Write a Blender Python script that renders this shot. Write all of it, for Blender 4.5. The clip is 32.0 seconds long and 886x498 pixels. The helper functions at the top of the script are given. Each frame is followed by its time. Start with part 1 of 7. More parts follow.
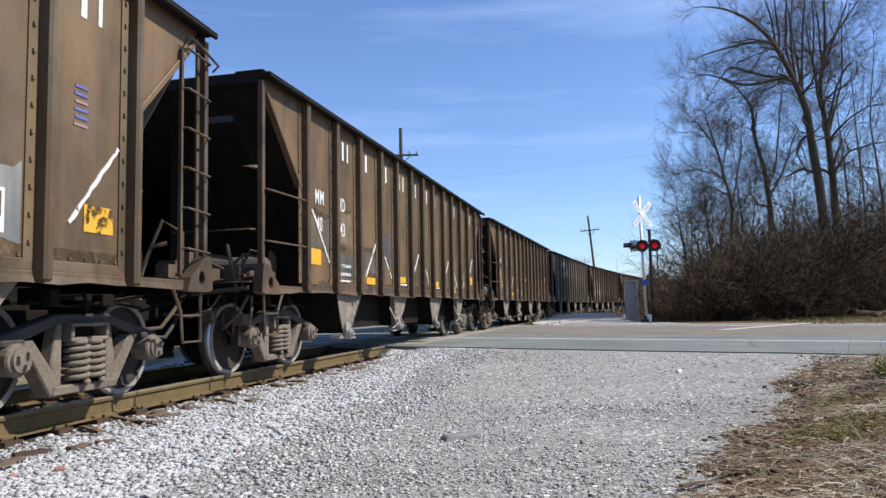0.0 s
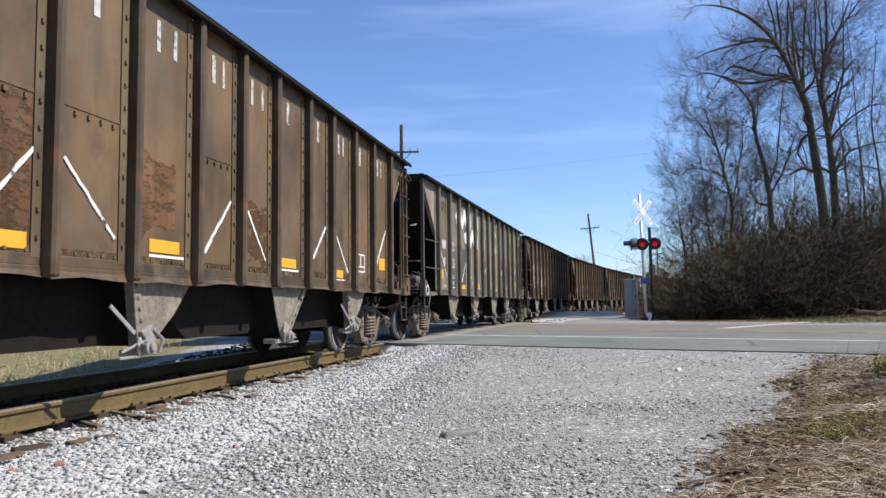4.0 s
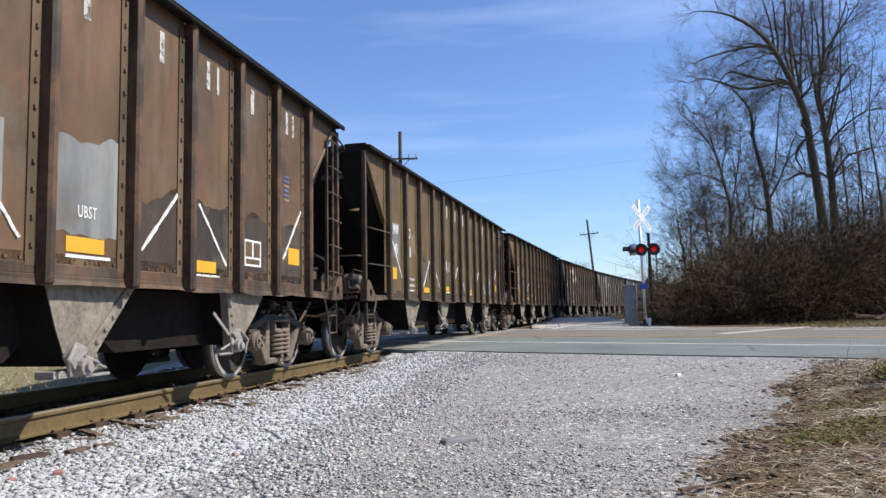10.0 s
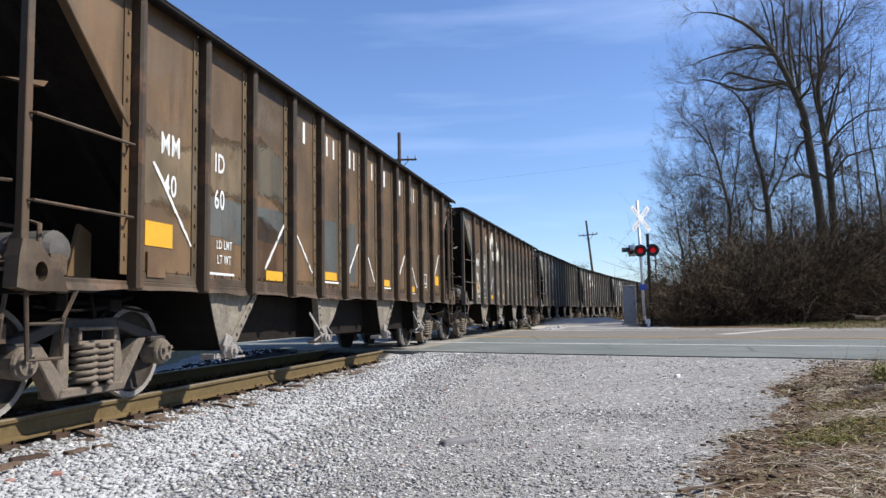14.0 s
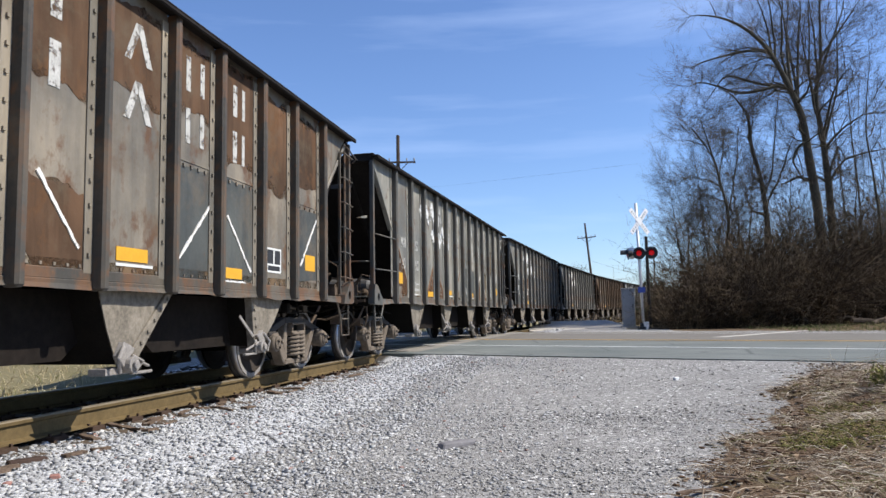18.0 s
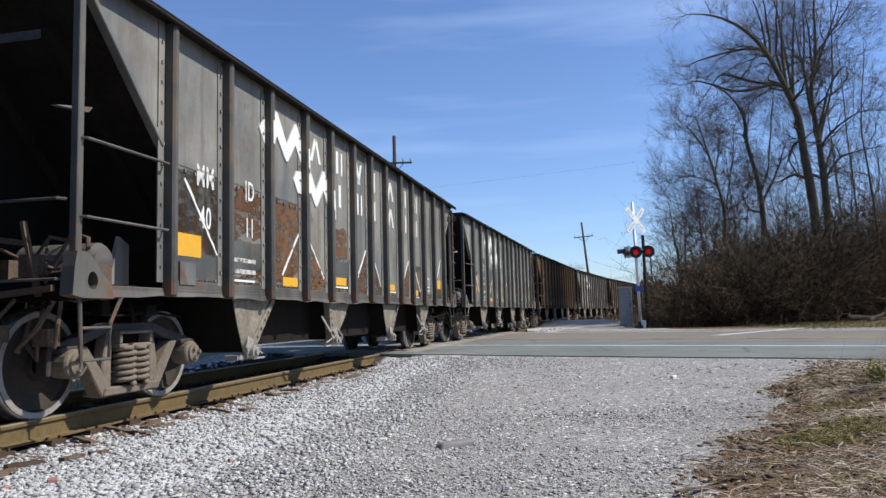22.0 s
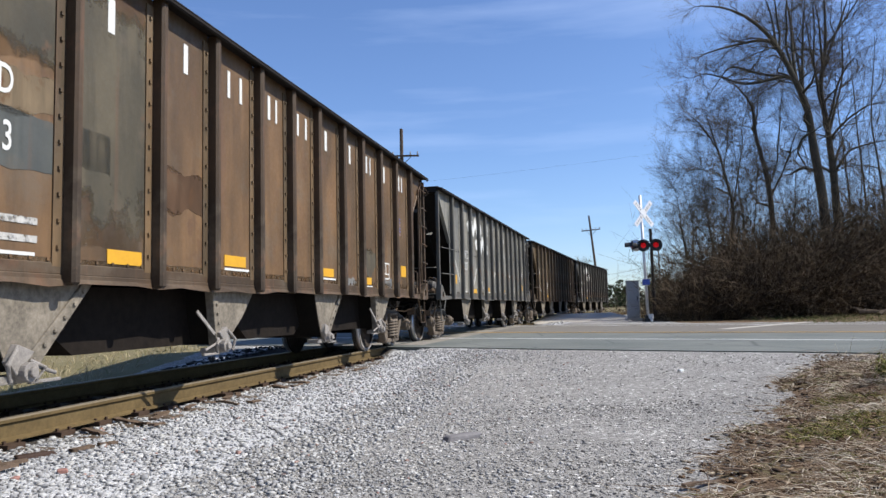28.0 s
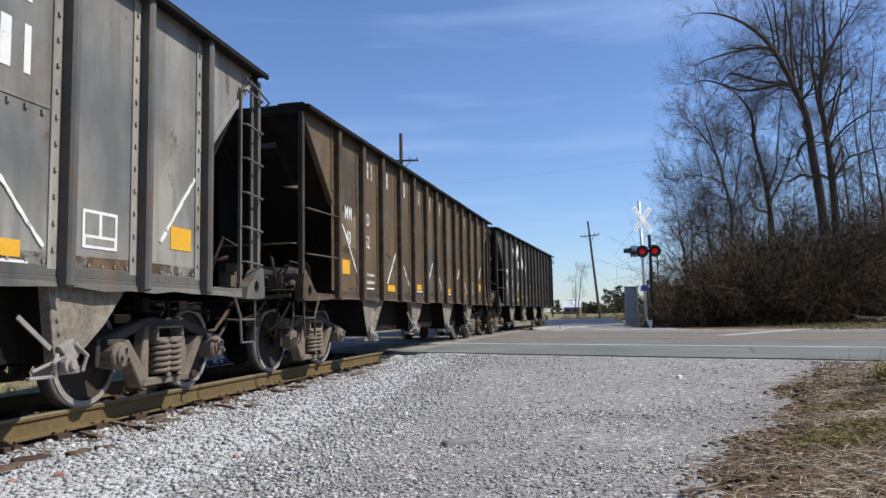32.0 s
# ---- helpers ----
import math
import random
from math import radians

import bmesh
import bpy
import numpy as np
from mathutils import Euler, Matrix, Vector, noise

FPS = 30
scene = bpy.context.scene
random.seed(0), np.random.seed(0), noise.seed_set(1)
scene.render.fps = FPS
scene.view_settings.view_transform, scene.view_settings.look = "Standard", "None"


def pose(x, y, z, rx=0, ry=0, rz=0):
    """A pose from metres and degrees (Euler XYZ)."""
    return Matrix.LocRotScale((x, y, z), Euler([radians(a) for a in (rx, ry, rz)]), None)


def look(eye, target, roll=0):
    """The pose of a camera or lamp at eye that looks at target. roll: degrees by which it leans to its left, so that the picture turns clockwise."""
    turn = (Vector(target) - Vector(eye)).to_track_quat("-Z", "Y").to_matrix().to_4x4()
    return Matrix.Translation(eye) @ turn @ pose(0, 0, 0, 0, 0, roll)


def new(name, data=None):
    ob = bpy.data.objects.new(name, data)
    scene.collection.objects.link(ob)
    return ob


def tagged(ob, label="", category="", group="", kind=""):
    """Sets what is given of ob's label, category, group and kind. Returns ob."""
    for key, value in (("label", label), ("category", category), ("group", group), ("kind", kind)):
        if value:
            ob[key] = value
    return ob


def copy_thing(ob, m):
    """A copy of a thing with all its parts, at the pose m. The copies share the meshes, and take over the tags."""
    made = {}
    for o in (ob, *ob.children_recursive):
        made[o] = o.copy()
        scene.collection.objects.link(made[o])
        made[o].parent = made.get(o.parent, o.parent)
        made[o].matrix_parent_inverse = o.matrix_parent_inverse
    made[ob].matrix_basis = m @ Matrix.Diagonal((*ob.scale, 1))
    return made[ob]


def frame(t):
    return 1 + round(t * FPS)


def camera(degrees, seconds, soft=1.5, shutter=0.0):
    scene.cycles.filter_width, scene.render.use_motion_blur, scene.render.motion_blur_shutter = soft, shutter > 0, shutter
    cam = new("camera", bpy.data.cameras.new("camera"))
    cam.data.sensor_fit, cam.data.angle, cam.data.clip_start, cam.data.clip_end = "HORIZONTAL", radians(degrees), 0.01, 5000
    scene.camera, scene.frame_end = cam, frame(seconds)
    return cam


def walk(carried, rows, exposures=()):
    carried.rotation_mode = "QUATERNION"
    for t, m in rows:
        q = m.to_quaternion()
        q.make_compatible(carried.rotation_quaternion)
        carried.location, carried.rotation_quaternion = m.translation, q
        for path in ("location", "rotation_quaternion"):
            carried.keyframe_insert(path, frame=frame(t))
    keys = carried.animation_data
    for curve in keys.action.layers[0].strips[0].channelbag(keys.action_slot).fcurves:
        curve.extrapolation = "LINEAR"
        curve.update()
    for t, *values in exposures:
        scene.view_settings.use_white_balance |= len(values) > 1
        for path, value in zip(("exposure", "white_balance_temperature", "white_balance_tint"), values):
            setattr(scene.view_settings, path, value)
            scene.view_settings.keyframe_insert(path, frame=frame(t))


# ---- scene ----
# z = 0 is the top of the rails at the crossing; the camera stands beside the track and looks along it.
cam = camera(62.2, 32.0, soft=1.5)
EYE = (0.0, 0.0, 0.79)
FOCAL = 1300.0


def aim(dx, dy, turn):
    """The hand-held camera, turned a little from its mean direction."""
    yaw, tilt = -dx / FOCAL, radians(5.093) + dy / FOCAL
    d = Vector((math.sin(yaw) * math.cos(tilt), math.cos(yaw) * math.cos(tilt), math.sin(tilt)))
    return look(EYE, Vector(EYE) + d * 10, -0.873 + turn)


walk(cam, [
    (0.0, aim(-1.1, -11.3, -0.19)), (0.5, aim(0.5, -11.0, -0.18)), (1.0, aim(1.1, -10.0, 0.04)), (1.5, aim(2.6, -11.1, 0.16)),
    (2.0, aim(-1.5, -10.9, 0.01)), (2.5, aim(-4.6, -14.9, -0.01)), (3.0, aim(-4.1, -16.8, 0.19)), (3.5, aim(-1.6, -18.5, 0.17)),
    (5.5, aim(-1.5, -4.6, 0.04)), (6.0, aim(1.1, -17.1, 0.22)), (6.5, aim(0.4, -28.7, -0.06)), (7.0, aim(-2.8, -30.4, -0.18)),
    (7.5, aim(0.8, -16.7, -0.05)), (8.0, aim(-1.6, 1.0, -0.33)), (8.5, aim(-1.1, 1.3, -0.18)), (9.0, aim(-1.3, -2.1, -0.16)),
    (9.5, aim(-3.0, -4.7, -0.05)), (10.0, aim(-2.6, -4.9, -0.15)), (10.5, aim(-3.8, -0.8, -0.09)), (11.0, aim(-2.8, 2.7, -0.06)),
    (11.5, aim(-1.5, 8.0, 0.00)), (12.0, aim(-1.9, 8.1, 0.05)), (12.5, aim(-1.5, 6.1, 0.04)), (13.0, aim(0.0, 0.0, 0.00)),
    (13.5, aim(-0.1, -2.9, -0.22)), (14.0, aim(-4.1, -3.3, -0.15)), (14.5, aim(-4.3, 0.5, -0.21)), (16.5, aim(-8.7, 2.8, -0.15)),
    (17.0, aim(-10.6, -1.5, -0.21)), (17.5, aim(-11.4, -3.4, -0.11)), (18.0, aim(-6.5, 1.2, -0.14)), (18.5, aim(-6.1, 7.3, -0.16)),
    (19.0, aim(-6.5, 9.9, -0.09)), (19.5, aim(-9.9, 7.8, -0.22)), (20.0, aim(-10.6, 6.2, -0.20)), (20.5, aim(-10.3, 9.2, -0.39)),
    (21.0, aim(-11.0, 8.1, -0.53)), (21.5, aim(-13.3, 6.4, -0.57)), (22.0, aim(-11.8, 1.5, -0.58)), (22.5, aim(-13.6, 2.4, -0.46)),
    (23.0, aim(-11.6, 8.4, -0.52)), (23.5, aim(-8.9, 8.9, -0.69)), (24.0, aim(-6.7, 23.1, -0.71)), (24.5, aim(-11.0, 24.0, -0.21)),
    (25.0, aim(-14.1, 20.6, -0.02)), (25.5, aim(-10.7, 12.5, -0.13)), (27.5, aim(2.0, -12.5, -0.19)), (28.0, aim(1.0, -10.3, -0.46)),
    (28.5, aim(0.6, -5.9, -0.47)), (29.0, aim(2.3, -0.4, -0.29)), (29.5, aim(1.5, 0.6, -0.34)), (30.0, aim(-1.0, -7.2, -0.20)),
    (30.5, aim(-4.2, -9.6, -0.39)), (31.0, aim(-5.1, -6.9, -0.53)), (31.5, aim(-3.3, -3.9, -0.58)), (32.0, aim(-1.1, -1.8, -0.15)),
], exposures=[(0.0, 0.49), (5.0, 0.48), (7.0, 0.41), (8.0, 0.40), (9.0, 0.47), (12.0, 0.48), (18.0, 0.43), (20.5, 0.37), (23.0, 0.31), (25.0, 0.34), (26.0, 0.37), (29.0, 0.36), (30.0, 0.40), (31.0, 0.24), (32.0, 0.22)])

# ---- light ----
SUN_TO = Vector((0.994, -0.075, 0.0)).normalized() * math.cos(radians(47)) + Vector((0, 0, math.sin(radians(47))))
sun = new("sun", bpy.data.lights.new("sun", "SUN"))
sun.data.energy, sun.data.angle, sun.data.color = 5.0, radians(0.53), (1.0, 0.95, 0.87)
sun.matrix_world = look(SUN_TO * 100, (0, 0, 0))
world = bpy.data.worlds.new("sky")
scene.world = world
world.use_nodes = True
wn, wl = world.node_tree.nodes, world.node_tree.links
sky = wn.new("ShaderNodeTexSky")
sky.sky_type, sky.sun_disc = "NISHITA", False
sky.sun_elevation, sky.sun_rotation = radians(47), math.atan2(SUN_TO.x, SUN_TO.y)
sky.air_density, sky.dust_density, sky.ozone_density = 1.0, 0.3, 2.5
wc, wm, wnz, wr = wn.new("ShaderNodeTexCoord"), wn.new("ShaderNodeMapping"), wn.new("ShaderNodeTexNoise"), wn.new("ShaderNodeValToRGB")
wm.inputs["Scale"].default_value, wm.inputs["Rotation"].default_value = (1.2, 1.2, 11.0), (0.0, radians(8), 0.0)
wnz.inputs["Scale"].default_value, wnz.inputs["Detail"].default_value, wnz.inputs["Roughness"].default_value = 1.6, 6.0, 0.55
wr.color_ramp.elements[0].position, wr.color_ramp.elements[1].position = 0.53, 0.90
wr.color_ramp.elements[1].color = (0.32, 0.32, 0.32, 1)
wmix = wn.new("ShaderNodeMixRGB")
wmix.inputs["Color2"].default_value = (7.0, 7.6, 8.6, 1)
wl.new(wc.outputs["Generated"], wm.inputs["Vector"])
wl.new(wm.outputs[0], wnz.inputs["Vector"])
wl.new(wnz.outputs["Fac"], wr.inputs[0])
wl.new(wr.outputs[0], wmix.inputs["Fac"])
wl.new(sky.outputs[0], wmix.inputs["Color1"])
wtint = wn.new("ShaderNodeMixRGB")
wtint.blend_type, wtint.inputs["Fac"].default_value, wtint.inputs["Color2"].default_value = "MULTIPLY", 1.0, (0.88, 1.0, 1.26, 1)
wl.new(wmix.outputs[0], wtint.inputs["Color1"])
wl.new(wtint.outputs[0], wn["Background"].inputs["Color"])
wn["Background"].inputs["Strength"].default_value = 0.104


# ---- materials ----
def base(name, rough=0.8, metal=0.0):
    m = bpy.data.materials.new(name)
    m.use_nodes = True
    b = m.node_tree.nodes["Principled BSDF"]
    b.inputs["Roughness"].default_value, b.inputs["Metallic"].default_value = rough, metal
    if rough >= 0.8:
        b.inputs["Specular IOR Level"].default_value = 0.15
    return m, m.node_tree.nodes, m.node_tree.links, b


def noise_node(n, l, coord, scale, detail=5.0, rough=0.6, stretch=(1, 1, 1), shift=(0, 0, 0)):
    mp, t = n.new("ShaderNodeMapping"), n.new("ShaderNodeTexNoise")
    mp.inputs["Scale"].default_value, mp.inputs["Location"].default_value = stretch, shift
    t.inputs["Scale"].default_value, t.inputs["Detail"].default_value, t.inputs["Roughness"].default_value = scale, detail, rough
    l.new(coord, mp.inputs["Vector"])
    l.new(mp.outputs[0], t.inputs["Vector"])
    return t.outputs["Fac"]


def ramp(n, l, fac, lo, hi, c0=(0, 0, 0, 1), c1=(1, 1, 1, 1)):
    r = n.new("ShaderNodeValToRGB")
    r.color_ramp.elements[0].position, r.color_ramp.elements[1].position = lo, hi
    r.color_ramp.elements[0].color, r.color_ramp.elements[1].color = c0, c1
    l.new(fac, r.inputs[0])
    return r.outputs[0]


def mix(n, l, fac, a, b, mode="MIX"):
    x = n.new("ShaderNodeMixRGB")
    x.blend_type = mode
    for sock, v in (("Fac", fac), ("Color1", a), ("Color2", b)):
        if isinstance(v, bpy.types.NodeSocket):
            l.new(v, x.inputs[sock])
        else:
            x.inputs[sock].default_value = v if sock == "Fac" else (*v[:3], 1)
    return x.outputs[0]


def bump(n, l, b, height, strength=0.3, dist=0.01):
    x = n.new("ShaderNodeBump")
    x.inputs["Strength"].default_value, x.inputs["Distance"].default_value = strength, dist
    l.new(height, x.inputs["Height"])
    l.new(x.outputs[0], b.inputs["Normal"])


def coords(n, kind="Object"):
    return n.new("ShaderNodeTexCoord").outputs[kind]


def paint(name, color, rust=0.45, seed=0.0, dirt=0.5, rough=0.55):
    """Old railway paint: streaks running down, rust blooms, dust."""
    m, n, l, b = base(name, rough)
    c, s = coords(n), (seed * 7.3, seed * 3.1, seed * 1.7)
    big = noise_node(n, l, c, 0.9, 4, 0.6, (1, 1, 0.6), s)
    streak = noise_node(n, l, c, 5.0, 5, 0.65, (1, 1, 0.12), s)
    fine = noise_node(n, l, c, 22.0, 6, 0.7, (1, 1, 1), s)
    blot = noise_node(n, l, c, 2.6, 7, 0.68, (1, 1, 0.8), s)
    dark = tuple(x * 0.55 for x in color)
    light = tuple(min(1, x * k + 0.010) for x, k in zip(color, (1.36, 1.24, 1.10)))
    col = mix(n, l, ramp(n, l, big, 0.36, 0.64), dark, light)
    col = mix(n, l, ramp(n, l, streak, 0.47, 0.72, (0, 0, 0, 1), (0.8, 0.8, 0.8, 1)), col, tuple(x * 0.48 for x in color))
    col = mix(n, l, ramp(n, l, blot, 0.665 - 0.2 * rust, 0.745 - 0.18 * rust), col, mix(n, l, fine, (0.055, 0.026, 0.013), (0.17, 0.088, 0.040)))
    col = mix(n, l, ramp(n, l, fine, 0.62, 0.86, (0, 0, 0, 1), (dirt * 0.5,) * 3 + (1,)), col, (0.20, 0.17, 0.13))
    rnd = n.new("ShaderNodeObjectInfo").outputs["Random"]
    col = mix(n, l, 1.0, col, ramp(n, l, rnd, 0.0, 1.0, (0.80, 0.80, 0.80, 1), (1.0, 0.98, 0.95, 1)), "MULTIPLY")
    run = noise_node(n, l, c, 7.0, 4, 0.6, (1, 1, 0.045), (s[0] + 9, s[1], s[2]))
    col = mix(n, l, ramp(n, l, run, 0.60, 0.70, (0, 0, 0, 1), (0.25 + 0.6 * rust,) * 3 + (1,)), col, mix(n, l, streak, (0.075, 0.035, 0.018), (0.17, 0.09, 0.045)))
    speck = noise_node(n, l, c, 13.0, 6, 0.75, (1, 1, 0.7), (s[0] + 2, s[1], s[2]))
    col = mix(n, l, ramp(n, l, speck, 0.66, 0.70), col, (0.085, 0.042, 0.022))
    low = noise_node(n, l, c, 1.3, 6, 0.7, (1, 1, 1), (s[0] + 4, s[1], s[2]))
    col = mix(n, l, ramp(n, l, low, 0.52, 0.68, (0, 0, 0, 1), (0.65, 0.65, 0.65, 1)), col, (0.115, 0.088, 0.058))
    l.new(col, b.inputs["Base Color"])
    l.new(ramp(n, l, fine, 0.3, 0.8, (rough - 0.1,) * 3 + (1,), (0.85,) * 3 + (1,)), b.inputs["Roughness"])
    bump(n, l, b, mix(n, l, 0.12, noise_node(n, l, c, 1.6, 2, 0.4, (1, 1, 0.5), s), mix(n, l, 0.5, blot, fine)), 0.6, 0.05)
    return m


def worn(m, lo, hi, scale=14.0, border=0.0):
    """Lets a thin coat of paint flake away in spots and towards its upper and lower edge."""
    n, l = m.node_tree.nodes, m.node_tree.links
    b = n["Principled BSDF"]
    f = noise_node(n, l, coords(n), scale, 8, 0.7)
    if border:
        sep = n.new("ShaderNodeSeparateXYZ")
        l.new(coords(n, "Generated"), sep.inputs[0])
        tri = n.new("ShaderNodeMath")
        tri.operation = "PINGPONG"
        tri.inputs[1].default_value = 0.5
        l.new(sep.outputs[2], tri.inputs[0])
        mul = n.new("ShaderNodeMath")
        mul.operation = "MULTIPLY_ADD"
        l.new(tri.outputs[0], mul.inputs[0])
        mul.inputs[1].default_value = border
        l.new(f, mul.inputs[2])
        f = mul.outputs[0]
    l.new(ramp(n, l, f, lo, hi), b.inputs["Alpha"])
    return m


def plain(name, color, rough=0.8, metal=0.0, var=0.35, scale=6.0, relief=0.2, island=False):
    m, n, l, b = base(name, rough, metal)
    c = coords(n)
    f = mix(n, l, 0.5, noise_node(n, l, c, scale, 6, 0.65), noise_node(n, l, c, scale * 7, 4, 0.7))
    col = mix(n, l, ramp(n, l, f, 0.3, 0.72), tuple(x * (1 - var) for x in color), tuple(min(1, x * (1 + var)) for x in color))
    l.new(col, b.inputs["Base Color"])
    bump(n, l, b, f, relief, 0.01)
    return m


def glow(name, color, strength):
    m, n, l, b = base(name, 0.3)
    b.inputs["Base Color"].default_value = (*color, 1)
    b.inputs["Emission Color"].default_value, b.inputs["Emission Strength"].default_value = (*color, 1), strength
    return m


def islands(name, stops, rough=0.85, fine=30.0, spread=0.35):
    """Loose pieces: each takes one of several colours."""
    m, n, l, b = base(name, rough)
    g = n.new("ShaderNodeNewGeometry").outputs["Random Per Island"]
    r = n.new("ShaderNodeValToRGB")
    r.color_ramp.interpolation = "CONSTANT"
    for i, (p, c) in enumerate(stops):
        e = r.color_ramp.elements[i] if i < 2 else r.color_ramp.elements.new(p)
        e.position, e.color = p, (*c, 1)
    l.new(g, r.inputs[0])
    f = noise_node(n, l, coords(n), fine, 5, 0.7)
    l.new(mix(n, l, 1.0, r.outputs[0], ramp(n, l, f, 0.3, 0.75, (1 - spread,) * 3 + (1,), (1, 1, 1, 1)), "MULTIPLY"), b.inputs["Base Color"])
    return m


# Underframe steel, its colour lowered to hold the shade below the car.
DARK_STEEL = plain("shade_dark_steel", (0.0085, 0.0068, 0.0052), 0.9, 0.0, 0.5, 5.0, 0.4)
# Puts the shade of the car ends into colour; the chord shares it.
NEAR_BLACK = plain("near_black_paint", (0.016, 0.013, 0.011), 0.8, 0.0, 0.6, 3.0, 0.4)
CAST = plain("dusty_cast_steel", (0.150, 0.122, 0.095), 0.85, 0.0, 0.5, 4.0, 0.4)
PALE_STEEL = plain("pale_worn_steel", (0.22, 0.20, 0.178), 0.75, 0.0, 0.6, 9.0, 0.4)
CHUTE = plain("dusty_chute_steel", (0.190, 0.165, 0.130), 0.85, 0.0, 0.75, 2.2, 0.5)
# So dark a brown carries the shade under the car.
BELLY = plain("shade_brown_belly", (0.012, 0.009, 0.007), 0.9, 0.0, 0.7, 1.8, 0.4)
GEAR = plain("rusty_brown_brake_gear", (0.095, 0.068, 0.047), 0.85, 0.0, 0.6, 6.0, 0.4)
# Black for the frame arch includes the body's shade; hose and adapters share it.
OILY_SHADE_STEEL = plain("oily_shade_steel", (0.028, 0.022, 0.018), 0.7, 0.0, 0.5, 4.0, 0.4)
# Wheel plates are tan in sun; this dark tone paints in their shade.
WHEEL = plain("shade_wheel_steel", (0.042, 0.034, 0.028), 0.8, 0.0, 0.4, 5.0, 0.3)
TREAD = plain("polished_tread", (0.55, 0.55, 0.57), 0.5, 1.0, 0.1, 20.0, 0.05)
RAIL_SIDE = plain("rusty_rail_side", (0.118, 0.083, 0.038), 0.8, 0.0, 0.4, 3.0, 0.25)
RAIL_TOP = plain("rail_head", (0.22, 0.175, 0.115), 0.5, 0.5, 0.2, 6.0, 0.1)
TIE_WOOD = plain("weathered_tie_wood", (0.10, 0.075, 0.055), 0.9, 0.0, 0.5, 7.0, 0.5)
WHITE_PAINT = plain("worn_white_lettering", (0.60, 0.60, 0.57), 0.7, 0.0, 0.12, 9.0, 0.05)
FADED_WHITE = plain("faded_white_lettering", (0.42, 0.41, 0.38), 0.75, 0.0, 0.35, 7.0, 0.05)
END_STENCIL = plain("dim_end_stencil", (0.07, 0.066, 0.06), 0.8, 0.0, 0.5, 12.0, 0.05)
YELLOW = plain("yellow_reflective_sheet", (0.58, 0.30, 0.015), 0.6, 0.0, 0.15, 6.0, 0.05)
SEAL = plain("white_weld_seal", (0.64, 0.62, 0.58), 0.8, 0.0, 0.25, 12.0, 0.3)
SEAL_RUST = plain("rusty_weld_seal", (0.20, 0.12, 0.075), 0.8, 0.0, 0.4, 12.0, 0.3)
BLACK_PAINT = plain("black_stencil", (0.02, 0.02, 0.022), 0.6, 0.0, 0.2)
BLUE_INK = plain("blue_label_ink", (0.10, 0.11, 0.26), 0.6, 0.0, 0.2)
RED_INK = plain("red_label_ink", (0.26, 0.16, 0.15), 0.6, 0.0, 0.2)
GREY_TANK = plain("grey_tank_paint", (0.075, 0.068, 0.06), 0.7, 0.0, 0.3)
GREY_PATCH = paint("grey_primer_patch", (0.225, 0.240, 0.245), 0.10, 4.0, 0.3, 0.6)
SLATE_PATCH = paint("dark_slate_patch", (0.056, 0.066, 0.066), 0.12, 5.0, 0.3, 0.6)
RUST_PATCH = paint("bare_rusted_sheet", (0.098, 0.058, 0.034), 0.6, 6.0, 0.3, 0.85)
TAN_PATCH = paint("tan_dust_patch", (0.155, 0.125, 0.085), 0.3, 7.0, 0.3, 0.8)
for m in (FADED_WHITE,):
    worn(m, 0.38, 0.50, 9.0)
worn(WHITE_PAINT, 0.28, 0.36, 11.0)
FLAKED_YELLOW = worn(plain("flaked_yellow_sheet", (0.56, 0.30, 0.02), 0.7, 0.0, 0.15, 6.0, 0.05), 0.46, 0.49, 4.0)
CREAM = worn(plain("yellowed_white_paint", (0.56, 0.53, 0.44), 0.8, 0.0, 0.2, 6.0, 0.05), 0.34, 0.40, 7.0)
CHALKY = worn(plain("chalky_worn_white", (0.58, 0.58, 0.56), 0.8, 0.0, 0.2, 6.0, 0.05), 0.40, 0.52, 4.0)
SPRAY = worn(plain("white_overspray", (0.55, 0.55, 0.54), 0.8, 0.0, 0.1), 0.52, 0.75, 5.0, 0.9)
worn(SEAL, 0.36, 0.42, 9.0)
DRAB_PATCH = paint("olive_drab_patch", (0.078, 0.068, 0.042), 0.25, 8.0, 0.3, 0.7)

GRIME_PATCH = worn(paint("coal_grime_patch", (0.026, 0.016, 0.008), 0.15, 9.0, 0.1, 0.75), 0.40, 0.62, 2.0, 1.6)
DUST_BAND = worn(paint("brown_sill_dust", (0.120, 0.085, 0.052), 0.5, 12.0, 0.3, 0.85), 0.42, 0.60, 3.2)
FLAKED_RUST = worn(paint("flaked_rust_sheet", (0.120, 0.063, 0.033), 0.5, 11.0, 0.2, 0.85), 0.40, 0.46, 6.0)
n, l = FLAKED_RUST.node_tree.nodes, FLAKED_RUST.node_tree.links
l.new(ramp(n, l, noise_node(n, l, coords(n), 5.0, 7, 0.7, (1, 1, 2.6)), 0.44, 0.50), n["Principled BSDF"].inputs["Alpha"])
for m in (TAN_PATCH, DRAB_PATCH):
    worn(m, 0.62, 0.80, 2.6, 1.5)
worn(GREY_PATCH, 0.40, 0.44, 7.0, 3.0)
worn(SLATE_PATCH, 0.34, 0.40, 9.0, 6.0)
worn(RUST_PATCH, 0.50, 0.66, 2.6, 1.3)


